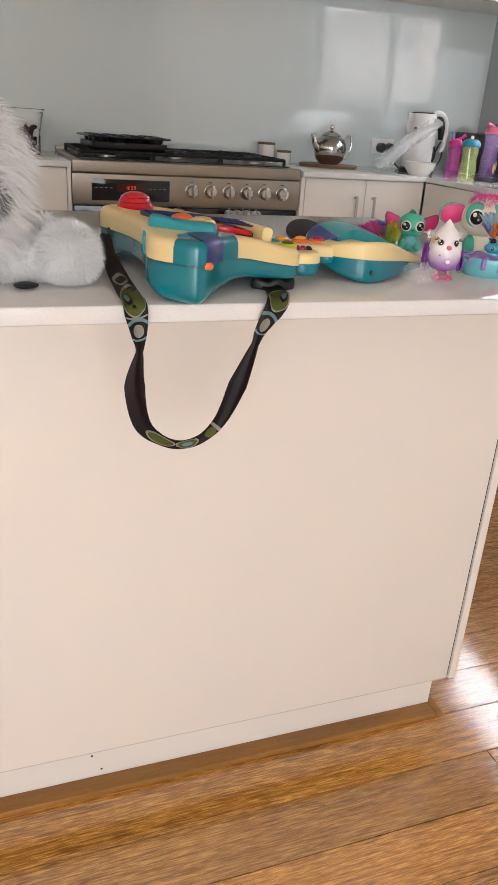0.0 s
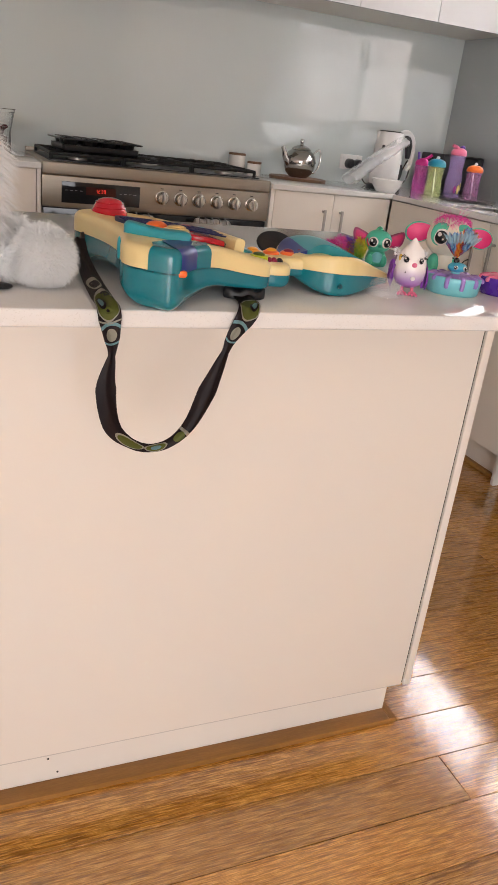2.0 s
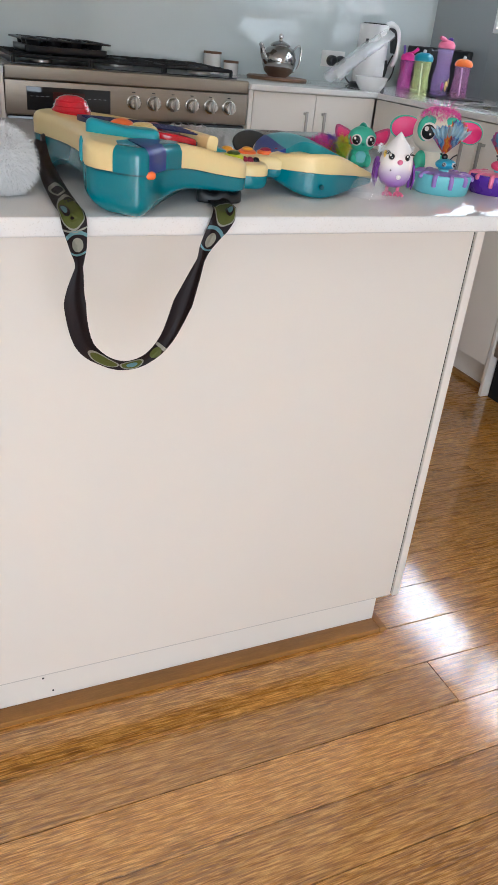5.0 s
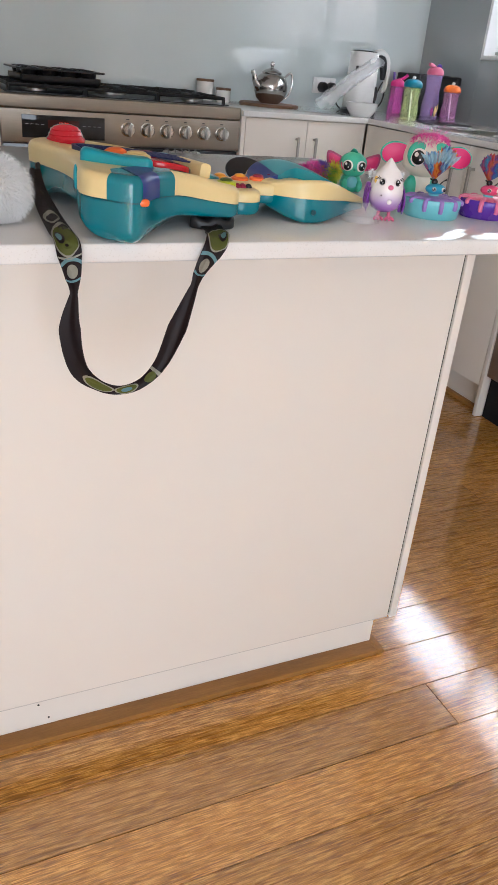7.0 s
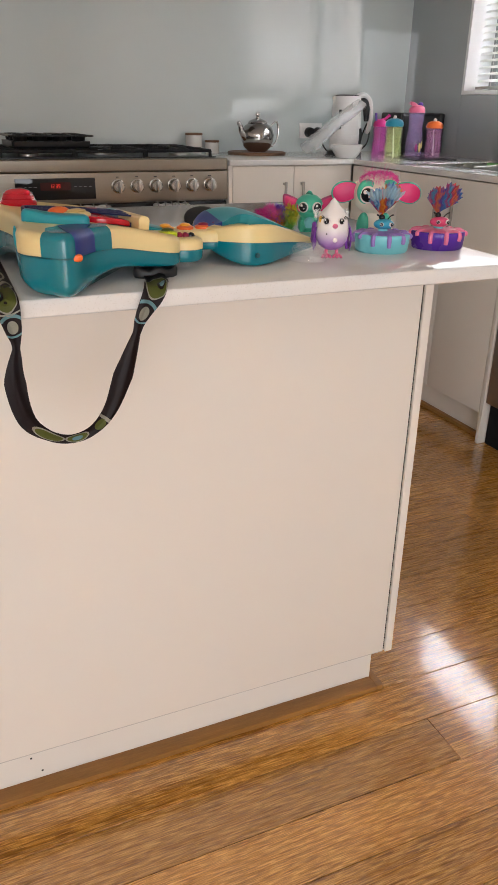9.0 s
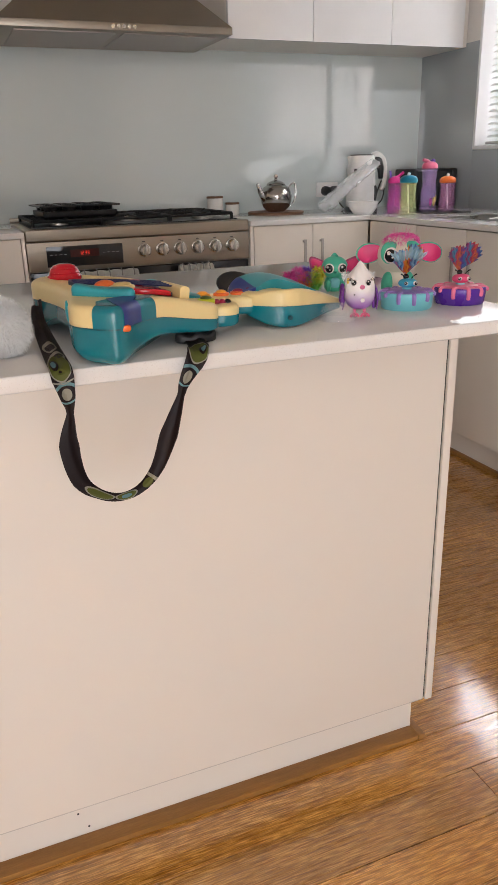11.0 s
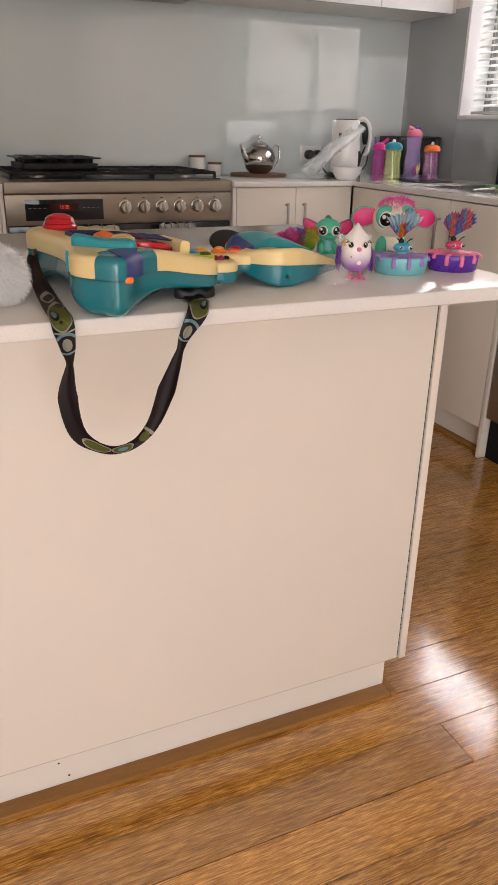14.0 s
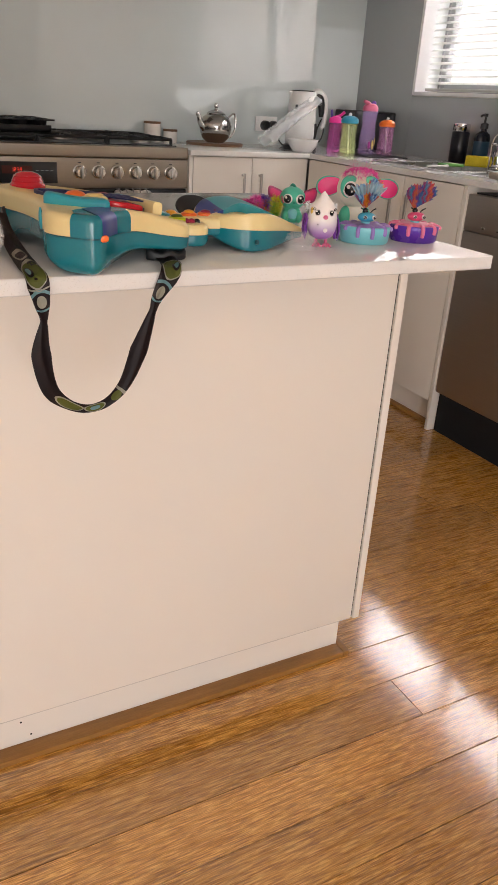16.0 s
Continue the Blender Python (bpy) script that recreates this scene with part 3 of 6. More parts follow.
# range hood
hood = thing("range_hood", (0.98, 3.65, 1.56), "stainless steel pyramid range hood above the cooker", "range hood")
hx0, hx1, hy0, hy1 = 0.535, 1.42, 3.425, WY1 - 0.002
part("rim", bm_span(hx0, hx1, hy0, hy1, 1.592, 1.617, 0.002), M["steel"], hood, world=True)
part("filter", join_bm(bm_span(0.60, 0.97, hy0 + 0.05, hy1 - 0.06, 1.588, 1.592), bm_span(1.0, 1.38, hy0 + 0.05, hy1 - 0.06, 1.588, 1.592)), M["steel_dark"], hood, "grey mesh filters", world=True)
hb = bmesh.new()
lo = [hb.verts.new(p) for p in ((hx0, hy0, 1.617), (hx1, hy0, 1.617), (hx1, hy1, 1.617), (hx0, hy1, 1.617))]
hi = [hb.verts.new(p) for p in ((0.83, 3.66, 1.88), (1.15, 3.66, 1.88), (1.15, hy1, 1.88), (0.83, hy1, 1.88))]
for i in range(4):
    hb.faces.new((lo[i], lo[(i + 1) % 4], hi[(i + 1) % 4], hi[i]))
hb.faces.new(hi)
hb.faces.new(lo[::-1])
part("canopy", hb, M["steel"], hood, world=True)
part("chimney", bm_span(0.835, 1.145, 3.665, hy1, 1.88, CEIL - 0.002), M["steel"], hood, world=True)
for i in range(5):
    part("button", moved(bm_lathe([(0, 0), (0.007, 0), (0.007, 0.004), (0, 0.005)], 14), pose(0.95 + 0.02 * i, hy0, 1.605, 90, 0, 0)), M["chrome"], hood, world=True)

# cooker
cook = thing("cooker", (0.983, 3.6, 0), "wide stainless steel freestanding cooker with gas hob and six knobs", "cooker")
cx0, cx1, CF = 0.536, 1.430, 3.330
part("body", bm_span(cx0, cx1, CF + 0.03, WY1 - 0.02, 0.12, 0.862), M["steel_dark"], cook, world=True)
part("hob_top", bm_span(cx0, cx1, CF - 0.004, WY1 - 0.02, 0.862, 0.907, 0.006, 3), M["steel"], cook, world=True)
fas = part("control_panel", bm_span(cx0, cx1, CF, CF + 0.03, 0.752, 0.860, 0.002), M["steel"], cook, world=True)
part("hob_tray", bm_span(cx0 + 0.03, cx1 - 0.03, CF + 0.05, WY1 - 0.06, 0.907, 0.911, 0.001), M["black_enamel"], cook, "black enamel hob tray", world=True)
disp = part("display", bm_span(0.606, 0.897, CF - 0.003, CF, 0.768, 0.843, 0.001), M["black_glass"], cook, "black glass clock display", world=True)
part("screen", bm_span(0.695, 0.805, CF - 0.0034, CF - 0.003, 0.801, 0.829), material("dim_screen", (0.05, 0.012, 0.012), rough=0.15), disp, "dim red clock window", world=True)
SEGS = {"1": "bc", "2": "abged", "3": "abgcd", "9": "abcdfg"}
for i, ch in enumerate("1239"):
    dx, dz, w, q = 0.730 + 0.0095 * i + (0.002 if i > 1 else 0), 0.809, 0.0062, 0.0016
    boxes = {"a": (0, w, 0.013 - q, 0.013), "d": (0, w, 0, q), "g": (0, w, 0.0057, 0.0057 + q), "b": (w - q, w, 0.0065, 0.013), "c": (w - q, w, 0, 0.0065), "e": (0, q, 0, 0.0065), "f": (0, q, 0.0065, 0.013)}
    for sg in SEGS[ch]:
        u0, u1, v0, v1 = boxes[sg]
        part("digit_bar", bm_span(dx + u0, dx + u1, CF - 0.004, CF - 0.0034, dz + v0, dz + v1), M["red_led"], disp, "glowing red digit bar", world=True)
for i in range(2):
    for j in range(4):
        xx = 0.618 + 0.018 * j + (0.20 if i else 0)
        part("marking", bm_span(xx, xx + 0.010, CF - 0.0034, CF - 0.003, 0.812, 0.8135), M["window_frame"], disp, world=True)


def knob(x, z):
    k = part("knob", moved(bm_lathe([(0, 0.034), (0.0175, 0.034), (0.0205, 0.031), (0.0215, 0.006), (0.026, 0.004), (0.026, 0.0), (0, 0)], 28), pose(x, CF, z, 90, 0, 0)),
             M["knob"], cook, "satin metal cooker knob", world=True)
    part("grip", bm_span(x - 0.0045, x + 0.0045, CF - 0.046, CF - 0.03, z - 0.021, z + 0.021, 0.003), M["nickel"], k, world=True)
    part("marking", bm_span(x - 0.006, x + 0.006, CF - 0.0006, CF + 0.001, z + 0.031, z + 0.034), M["black_plastic"], cook, world=True)


for i in range(6):
    knob(0.983 + 0.0741 * i, 0.811)
od = part("oven_door", bm_span(cx0 + 0.004, cx1 - 0.004, CF + 0.004, CF + 0.03, 0.16, 0.748, 0.003), M["black_glass"], cook, "black glass oven door", world=True)
part("oven_handle", join_bm(bm_tube([(cx0 + 0.05, CF - 0.045, 0.716), (cx1 - 0.05, CF - 0.045, 0.716)], 0.011, 14, 1),
                            bm_tube([(cx0 + 0.08, CF - 0.045, 0.716), (cx0 + 0.08, CF + 0.002, 0.716)], 0.008, 10, 1),
                            bm_tube([(cx1 - 0.08, CF - 0.045, 0.716), (cx1 - 0.08, CF + 0.002, 0.716)], 0.008, 10, 1)), M["chrome"], od, "chrome rail", world=True)
part("plinth", bm_span(cx0 + 0.01, cx1 - 0.01, CF + 0.06, CF + 0.07, 0.0, 0.12), M["black_enamel"], cook, world=True)
part("backguard", bm_span(cx0, cx1, WY1 - 0.05, WY1 - 0.02, 0.907, 0.924, 0.003), M["steel"], cook, world=True)


def burner(x, y, r):
    b = part("burner", bm_lathe([(0, 0.0), (r, 0.0), (r, 0.008), (r * 0.82, 0.012), (r * 0.8, 0.018), (0, 0.019)], 26, (x, y, 0.911)), M["nickel"], cook, "metal gas burner with black cap", world=True)
    part("cap", bm_lathe([(0, 0.019), (r * 0.75, 0.019), (r * 0.76, 0.024), (r * 0.6, 0.028), (0, 0.029)], 24, (x, y, 0.911)), M["cast_iron"], b, world=True)


for bx, by, br in ((0.69, 3.50, 0.036), (0.69, 3.72, 0.045), (0.99, 3.61, 0.062), (1.29, 3.50, 0.045), (1.29, 3.72, 0.036)):
    burner(bx, by, br)


def trivet(x0, x1, y0, y1):
    r, z = 0.0065, 0.932
    bars = [bm_tube([(x0, y0, z), (x1, y0, z)], r, 6, 1), bm_tube([(x0, y1, z), (x1, y1, z)], r, 6, 1),
            bm_tube([(x0, y0, z), (x0, y1, z)], r, 6, 1), bm_tube([(x1, y0, z), (x1, y1, z)], r, 6, 1)]
    xm = (x0 + x1) / 2
    for yy in (y0 + (y1 - y0) * 0.25, y0 + (y1 - y0) * 0.75):
        bars.append(bm_tube([(x0, yy, z + 0.002), (xm - 0.025, yy, z + 0.004)], r, 6, 1))
        bars.append(bm_tube([(xm + 0.025, yy, z + 0.004), (x1, yy, z + 0.002)], r, 6, 1))
    for yy in (y0 + (y1 - y0) * 0.5,):
        bars.append(bm_tube([(x0, yy, z), (x1, yy, z)], r, 6, 1))
    bars.append(bm_tube([(xm, y0, z + 0.002), (xm, y0 + 0.11, z + 0.004)], r, 6, 1))
    bars.append(bm_tube([(xm, y1, z + 0.002), (xm, y1 - 0.11, z + 0.004)], r, 6, 1))
    for xx in (x0, x1):
        for yy in (y0, y1):
            bars.append(bm_tube([(xx, yy, 0.911), (xx, yy, z)], r, 6, 1))
    part("trivet", join_bm(*bars), M["cast_iron"], cook, "black cast iron pan support", world=True)


for i in range(3):
    trivet(0.575 + 0.270 * i, 0.575 + 0.270 * i + 0.262, 3.385, 3.83)

# dishwasher
dw = thing("dishwasher", (RX + 0.3, 2.0, 0), "dark stainless steel dishwasher with black plinth", "dishwasher")
dy0, dy1, DX = 1.69, 2.311, RX + 0.002
part("body", bm_span(DX + 0.03, WX1 - 0.03, dy0 + 0.005, dy1 - 0.005, 0.02, 0.86), M["black_plastic"], dw, world=True)
part("door", bm_span(DX, DX + 0.03, dy0, dy1, 0.158, 0.738, 0.004), M["steel_dark"], dw, world=True)
cp = part("control_panel", bm_span(DX, DX + 0.03, dy0, dy1, 0.740, 0.856, 0.004), M["steel_dark"], dw, world=True)
for by_ in (2.217, 2.150, 2.067, 2.037, 2.003):
    part("button", bm_span(DX - 0.004, DX, by_ - 0.008, by_ + 0.008, 0.754, 0.761, 0.0015), M["chrome"], cp, world=True)
ph = part("pocket_handle", bm_span(DX - 0.0015, DX, 1.902, 2.099, 0.781, 0.837, 0.0006), M["black_plastic"], cp, "dark recessed pocket handle", world=True)
part("lip", join_bm(bm_span(DX - 0.006, DX - 0.0015, 1.902, 2.099, 0.829, 0.837, 0.0015), bm_span(DX - 0.004, DX - 0.0015, 1.902, 2.099, 0.781, 0.784, 0.001),
                    bm_span(DX - 0.004, DX - 0.0015, 2.096, 2.099, 0.784, 0.829, 0.001), bm_span(DX - 0.0035, DX - 0.0015, 1.905, 2.096, 0.804, 0.812, 0.001)), M["steel_dark"], ph, "brushed metal lip", world=True)
part("plinth", bm_span(DX + 0.025, DX + 0.035, dy0, dy1, 0.0, 0.150), M["black_matte"], dw, "black plinth", world=True)

# ---- island ----
IX0, IX1, IY0, IY1 = -1.35, 0.993, 1.365, 1.925
PB, KY = 0.123, 1.418      # lower edge of the panels, face of the kickboard
isl = thing("kitchen_island", (-0.15, 1.65, 0), "cream laminate kitchen island with recessed kickboard", "kitchen island")
part("back_panel", bm_span(IX0, IX1 - 0.0192, IY0, IY0 + 0.018, PB, 0.8795, 0.001), M["laminate"], isl, world=True)
# added strip: paints the shade line between panel and kickboard in grey
part("shade_strip", bm_span(IX0, IX1 - 0.0192, IY0 + 0.0006, IY0 + 0.0174, PB - 0.0022, PB - 0.0001), M["edge_shade"], isl, "grey strip drawing the shade line under the panel", world=True)
part("end_panel", bm_span(IX1 - 0.0150, IX1, IY0 - 0.002, IY1, PB - 0.003, 0.8795, 0.001), M["laminate"], isl, world=True)
# near-black filler puts the shade of the open panel gap into colour
part("gap_shade_fill", bm_span(IX1 - 0.0190, IX1 - 0.0152, IY0 + 0.003, IY0 + 0.020, PB + 0.001, 0.8790), M["gap"], isl, "dark filler that paints the shade in the panel joint", world=True)
part("carcass", bm_span(IX0 + 0.01, IX1 - 0.0185, IY0 + 0.022, IY1 - 0.02, PB + 0.002, 0.8795), M["gap"], isl, world=True)
part("cupboard_front", bm_span(IX0, IX1 - 0.0185, IY1 - 0.018, IY1, PB, 0.8795, 0.001), M["laminate"], isl, world=True)
kb = part("kickboard", bm_span(IX0 + 0.05, 0.986, KY, IY1 - 0.05, 0.0, PB - 0.0035), M["laminate"], isl, world=True)
for dx, dz in ((0.306, 0.060), (0.322, 0.026), (0.150, 0.022)):
    part("nail_hole", moved(bm_lathe([(0, 0.0006), (0.002, 0.0006), (0.002, 0)], 8), pose(dx, KY, dz, 90, 0, 0)), M["gap"], kb, world=True)
it = thing("island_worktop", (0, 1.6, 0.88), "white engineered stone island worktop with overhanging breakfast bar", "worktop")
c = 0.005
part("slab", bm_slab([(-1.4, 1.195), (1.011 - c, 1.195), (1.011, 1.195 + c), (1.011, 1.943 - c), (1.011 - c, 1.943), (-1.4, 1.943)], 0.88, 0.90, 0.003, 0.002, 1, 3, smooth=False), M["stone"], it, world=True)
solid("beading_island", bm_span(IX0 + 0.04, 0.985, KY - 0.033, KY, 0.0, 0.012, 0.002), M["bead"], "brown timber floor beading along the island", "beading", kind="structure")
solid("beading_island_end", bm_span(0.986, 1.001, KY - 0.033, IY1 - 0.05, 0.0, 0.012, 0.002), M["bead"], "brown timber floor beading along the island", "beading", kind="structure")

# ---- things on the kitchen worktops ----
def colour_mat(key, hexv, rough=0.35, **kw):
    if key not in M:
        M[key] = material(key, rgb(hexv), rough=rough, **kw)
    return M[key]


def plastic(key, hexv, rough=0.3, **kw):
    return colour_mat(key, hexv, rough, vary=0.03, scale=20, fine=0.02, fscale=300, **kw)


def canister(x, y, r, h):
    c = thing("canister", (x, y, TOP), "small white ceramic canister with brown wooden lid", "canister", "canisters beside the cooker")
    part("jar", bm_lathe([(0, 0.0), (r * 0.94, 0.0), (r, 0.004), (r, h - 0.008), (0, h - 0.008)], 32), M["white_ceramic"], c)
    part("lid", bm_lathe([(0, h - 0.008), (r * 1.02, h - 0.008), (r * 1.03, h - 0.004), (r * 1.02, h + 0.001), (0, h + 0.002)], 32), M["lid_wood"], c, "brown wooden lid")


canister(1.472, 3.845, 0.038, 0.083)
canister(1.548, 3.815, 0.032, 0.054)

# teapot on its board
solid("round_board", bm_lathe([(0, 0), (0.128, 0), (0.131, 0.004), (0.131, 0.009), (0.128, 0.012), (0, 0.012)], 48, (1.722, 3.705, TOP)), M["board_wood"],
      "dark round wooden serving board under the teapot", "board")
tp = thing("teapot", (0, 0, 0), "round polished stainless steel teapot on a wooden board", "teapot", put=(1.722, 3.70, TOP + 0.012, (0.98, 0.98, 0.98)))
part("body", bm_lathe([(0, 0), (0.040, 0), (0.045, 0.004), (0.062, 0.020), (0.072, 0.045), (0.075, 0.068), (0.071, 0.090), (0.060, 0.108), (0.046, 0.118), (0.040, 0.121), (0, 0.121)], 48), M["mirror_steel"], tp)
lid = part("lid", bm_lathe([(0.043, 0.120), (0.044, 0.124), (0.034, 0.132), (0.016, 0.139), (0.008, 0.141), (0.007, 0.147), (0, 0.147)], 40), M["mirror_steel"], tp)
part("knob", bm_ball(0.011, 0.011, 0.011, (0, 0, 0.157), 20, 14), M["chrome"], lid)
part("spout", bm_tube([(-0.060, -0.012, 0.060), (-0.082, -0.016, 0.082), (-0.094, -0.019, 0.110), (-0.104, -0.021, 0.126)], [0.019, 0.014, 0.010, 0.008], 16, 6), M["mirror_steel"], tp)
part("handle", bm_tube([(0.060, 0.010, 0.030), (0.083, 0.014, 0.024), (0.104, 0.017, 0.048), (0.112, 0.018, 0.085), (0.106, 0.017, 0.122), (0.092, 0.015, 0.124), (0.066, 0.011, 0.104)],
                       0.0065, 12, 6, flat=0.6), M["chrome"], tp)

# double wall socket with two black plugs
sk = thing("wall_socket", (2.091, WY1, 0.961), "white double wall socket with two black plugs", "socket")
part("plate", bm_span(2.031, 2.151, WY1 - 0.009, WY1, 0.961, 1.029, 0.002), M["white_plastic"], sk, world=True)
for dx in (-0.038, 0.038):
    part("switch", bm_span(2.091 + dx - 0.008, 2.091 + dx + 0.008, WY1 - 0.012, WY1 - 0.009, 1.008, 1.022, 0.001), M["white_plastic"], sk, world=True)
for dx in (-0.012, 0.034):
    part("plug", moved(bm_lathe([(0, 0.036), (0.014, 0.036), (0.021, 0.030), (0.023, 0.018), (0.023, 0.0), (0, 0)], 22), pose(2.091 + dx, WY1 - 0.009, 0.988, 90, 0, 0)), M["black_plastic"], sk, "black plug", world=True)
part("cord", bm_tube([(2.127, WY1 - 0.04, 0.984), (2.135, 3.85, 0.94), (2.16, 3.83, 0.904), (2.22, 3.80, 0.904), (2.27, 3.76, 0.904)], 0.0035, 8, 6), M["black_plastic"], sk, "black power cord", world=True)

# kettle
kt = thing("electric_kettle", (0, 0, 0), "white electric jug kettle with black trim", "kettle", rz=-6, put=(2.116, 3.603, TOP, (0.955, 0.955, 0.955)))
part("base", bm_lathe([(0, 0), (0.082, 0), (0.084, 0.006), (0.082, 0.018), (0.074, 0.022), (0, 0.022)], 40), M["black_plastic"], kt, "black power base")
part("body", bm_lathe([(0.070, 0.024), (0.074, 0.030), (0.073, 0.10), (0.068, 0.20), (0.064, 0.250), (0.060, 0.258), (0, 0.260)], 44, ky=0.94), M["white_plastic"], kt)
part("lid", bm_lathe([(0.056, 0.2585), (0.054, 0.262), (0.030, 0.264), (0, 0.2645)], 32), M["black_plastic"], kt, "dark lid rim")
part("spout", bm_tube([(-0.050, 0, 0.215), (-0.060, 0, 0.240), (-0.066, 0, 0.256)], [0.018, 0.012, 0.008], 14, 4), M["white_plastic"], kt)
hd = part("handle", bm_tube([(0.050, -0.002, 0.256), (0.082, -0.004, 0.262), (0.112, -0.006, 0.236), (0.122, -0.008, 0.180), (0.118, -0.008, 0.120), (0.106, -0.006, 0.098)],
                            [0.017, 0.019, 0.018, 0.016, 0.014, 0.011], 16, 6, flat=0.75), M["white_plastic"], kt)
part("grip", bm_tube([(0.066, -0.003, 0.236), (0.088, -0.004, 0.236), (0.100, -0.006, 0.200), (0.102, -0.007, 0.150)], [0.014, 0.020, 0.018, 0.010], 12, 6), M["black_plastic"], hd, "black grip inlay")
part("water_gauge", bm_box(0.013, 0.008, 0.085, (-0.052, -0.050, 0.115), 0.003), M["black_plastic"], kt, "dark water gauge window")
part("trim", bm_tube([(0.052, -0.046, 0.05), (0.058, -0.042, 0.085), (0.054, -0.044, 0.12)], [0.008, 0.012, 0.008], 12, 5), M["black_plastic"], kt, "black trim inlay")
part("cord", bm_tube([(0.08, 0.02, 0.012), (0.13, 0.03, 0.05), (0.15, 0.05, 0.11), (0.145, 0.07, 0.14), (0.13, 0.10, 0.06), (0.15, 0.13, 0.006)], 0.0035, 8, 6), M["black_plastic"], kt, "black power cord")

# clear plastic sleeve leaning against the kettle
M["film"] = material("clear_plastic_film", (0.86, 0.87, 0.89), rough=0.14, vary=0.05, fine=0.03, alpha=0.30, bump=0.4, bscale=40)
sv = bm_tube([(1.876, 3.335, 0.938), (1.94, 3.345, 0.985), (2.02, 3.36, 1.040), (2.10, 3.375, 1.086), (2.155, 3.385, 1.118)], [0.056, 0.049, 0.046, 0.046, 0.046], 26, 10, cap=False, flat=0.5)
for v in sv.verts:
    n_ = noise.noise(v.co * 38) * 0.006 + noise.noise(v.co * 90) * 0.003
    v.co += Vector((n_ * 0.4, n_, n_))
    v.co.z = max(v.co.z, TOP + 0.001)
solid("plastic_sleeve", sv, M["film"], "crumpled clear plastic sleeve leaning against the kettle", "plastic bag", angle=60, at=(1.876, 3.335, TOP), put=(1.836, 3.425, TOP, (0.96, 0.96, 0.96)))

# bowl
solid("bowl", bm_lathe([(0, 0), (0.042, 0), (0.046, 0.004), (0.062, 0.026), (0.068, 0.049), (0.070, 0.053), (0.067, 0.053), (0.057, 0.027), (0.042, 0.008), (0, 0.007)], 44, (2.026, 3.425, TOP)),
      M["white_plastic"], "white plastic bowl on the worktop", "bowl")

# toaster behind the bottles
ts = thing("toaster", (0, 0, 0), "glossy black toaster standing in the corner", "toaster", put=(2.488, 3.625, TOP, (0.95, 0.95, 0.95)))
part("body", bm_box(0.235, 0.17, 0.180, (0, 0, 0.010), 0.016, 4), M["black_enamel"], ts)
part("end_cap", bm_box(0.035, 0.176, 0.184, (0.118, 0, 0.008), 0.012, 3), M["black_plastic"], ts, "black end cap")
part("end_cap", bm_box(0.020, 0.176, 0.184, (-0.116, 0, 0.008), 0.009, 3), M["black_plastic"], ts, "black end cap")
part("slot", bm_box(0.19, 0.028, 0.002, (0, 0.03, 0.1905)), M["gap"], ts)
part("slot", bm_box(0.19, 0.028, 0.002, (0, -0.03, 0.1905)), M["gap"], ts)
for fx in (-0.09, 0.09):
    for fy in (-0.06, 0.06):
        part("foot", bm_lathe([(0, 0), (0.01, 0), (0.01, 0.011), (0, 0.011)], 12, (fx, fy, 0)), M["black_plastic"], ts)

# drink bottles on a black mat
solid("drying_mat", bm_span(2.215, 2.42, 3.17, 3.45, TOP, TOP + 0.004, 0.0015), M["black_plastic"], "thin black drying mat under the bottles", "mat")


def translucent(key, hexv, a=0.62):
    if key not in M:
        M[key] = material(key, rgb(hexv), rough=0.16, vary=0.05, fine=0.02, alpha=a, sss=0.0)
    return M[key]


def bottle(x, y, profile, body_mat, label, cap_profile, cap_mat, cap_label, spout=None, straw=None, handle=None):
    b = thing("drink_bottle", (0, 0, 0), label, "bottle", "drink bottles", put=(x, y, TOP + (0.004 if x > 2.2 else 0.0), (0.945, 0.945, 0.945)))
    part("body", bm_lathe(profile, 36), body_mat, b)
    cp_ = part("cap", bm_lathe(cap_profile, 32), cap_mat, b, cap_label)
    if spout:
        part("spout", spout, handle or M["white_plastic"], cp_)
    if straw:
        part("straw", bm_tube([(0.006, 0, 0.01), (-0.004, 0, straw)], 0.003, 8, 1), M["white_plastic"], b, "white straw inside")
    return b


def capshape(r, z, h):
    return [(r * 0.98, z), (r * 1.06, z + 0.003), (r * 1.06, z + h * 0.45), (r * 0.86, z + h * 0.8), (r * 0.45, z + h), (0, z + h)]


pk = plastic("magenta_plastic", "d0318c")
b1 = bottle(2.140, 3.352, [(0, 0), (0.028, 0), (0.030, 0.006), (0.030, 0.055), (0.027, 0.08), (0.030, 0.12), (0.029, 0.135), (0, 0.136)], translucent("magenta_bottle", "b8459c", 0.42),
            "magenta translucent plastic drink bottle with a flip straw lid", capshape(0.029, 0.134, 0.030), pk, "magenta screw cap",
            bm_tube([(0.0, 0, 0.160), (0.020, -0.004, 0.166), (0.042, -0.006, 0.182)], [0.006, 0.006, 0.007], 10, 5), handle=pk)
part("straw_tip", bm_tube([(-0.022, 0, 0.158), (-0.026, 0, 0.190)], 0.005, 8, 1), plastic("violet_plastic", "6b4fb0"), b1, "violet straw tip")
tl = plastic("teal_cap", "1f87a3")
bottle(2.108, 3.195, [(0, 0), (0.034, 0), (0.037, 0.006), (0.037, 0.050), (0.031, 0.085), (0.035, 0.115), (0.036, 0.140), (0, 0.141)], translucent("lime_bottle", "e3f0a0", 0.30),
       "lime green translucent drink bottle with a teal cap", capshape(0.037, 0.138, 0.032), tl, "teal dome cap",
       bm_tube([(-0.004, 0, 0.166), (0.002, 0, 0.180)], 0.007, 10, 1), 0.13)
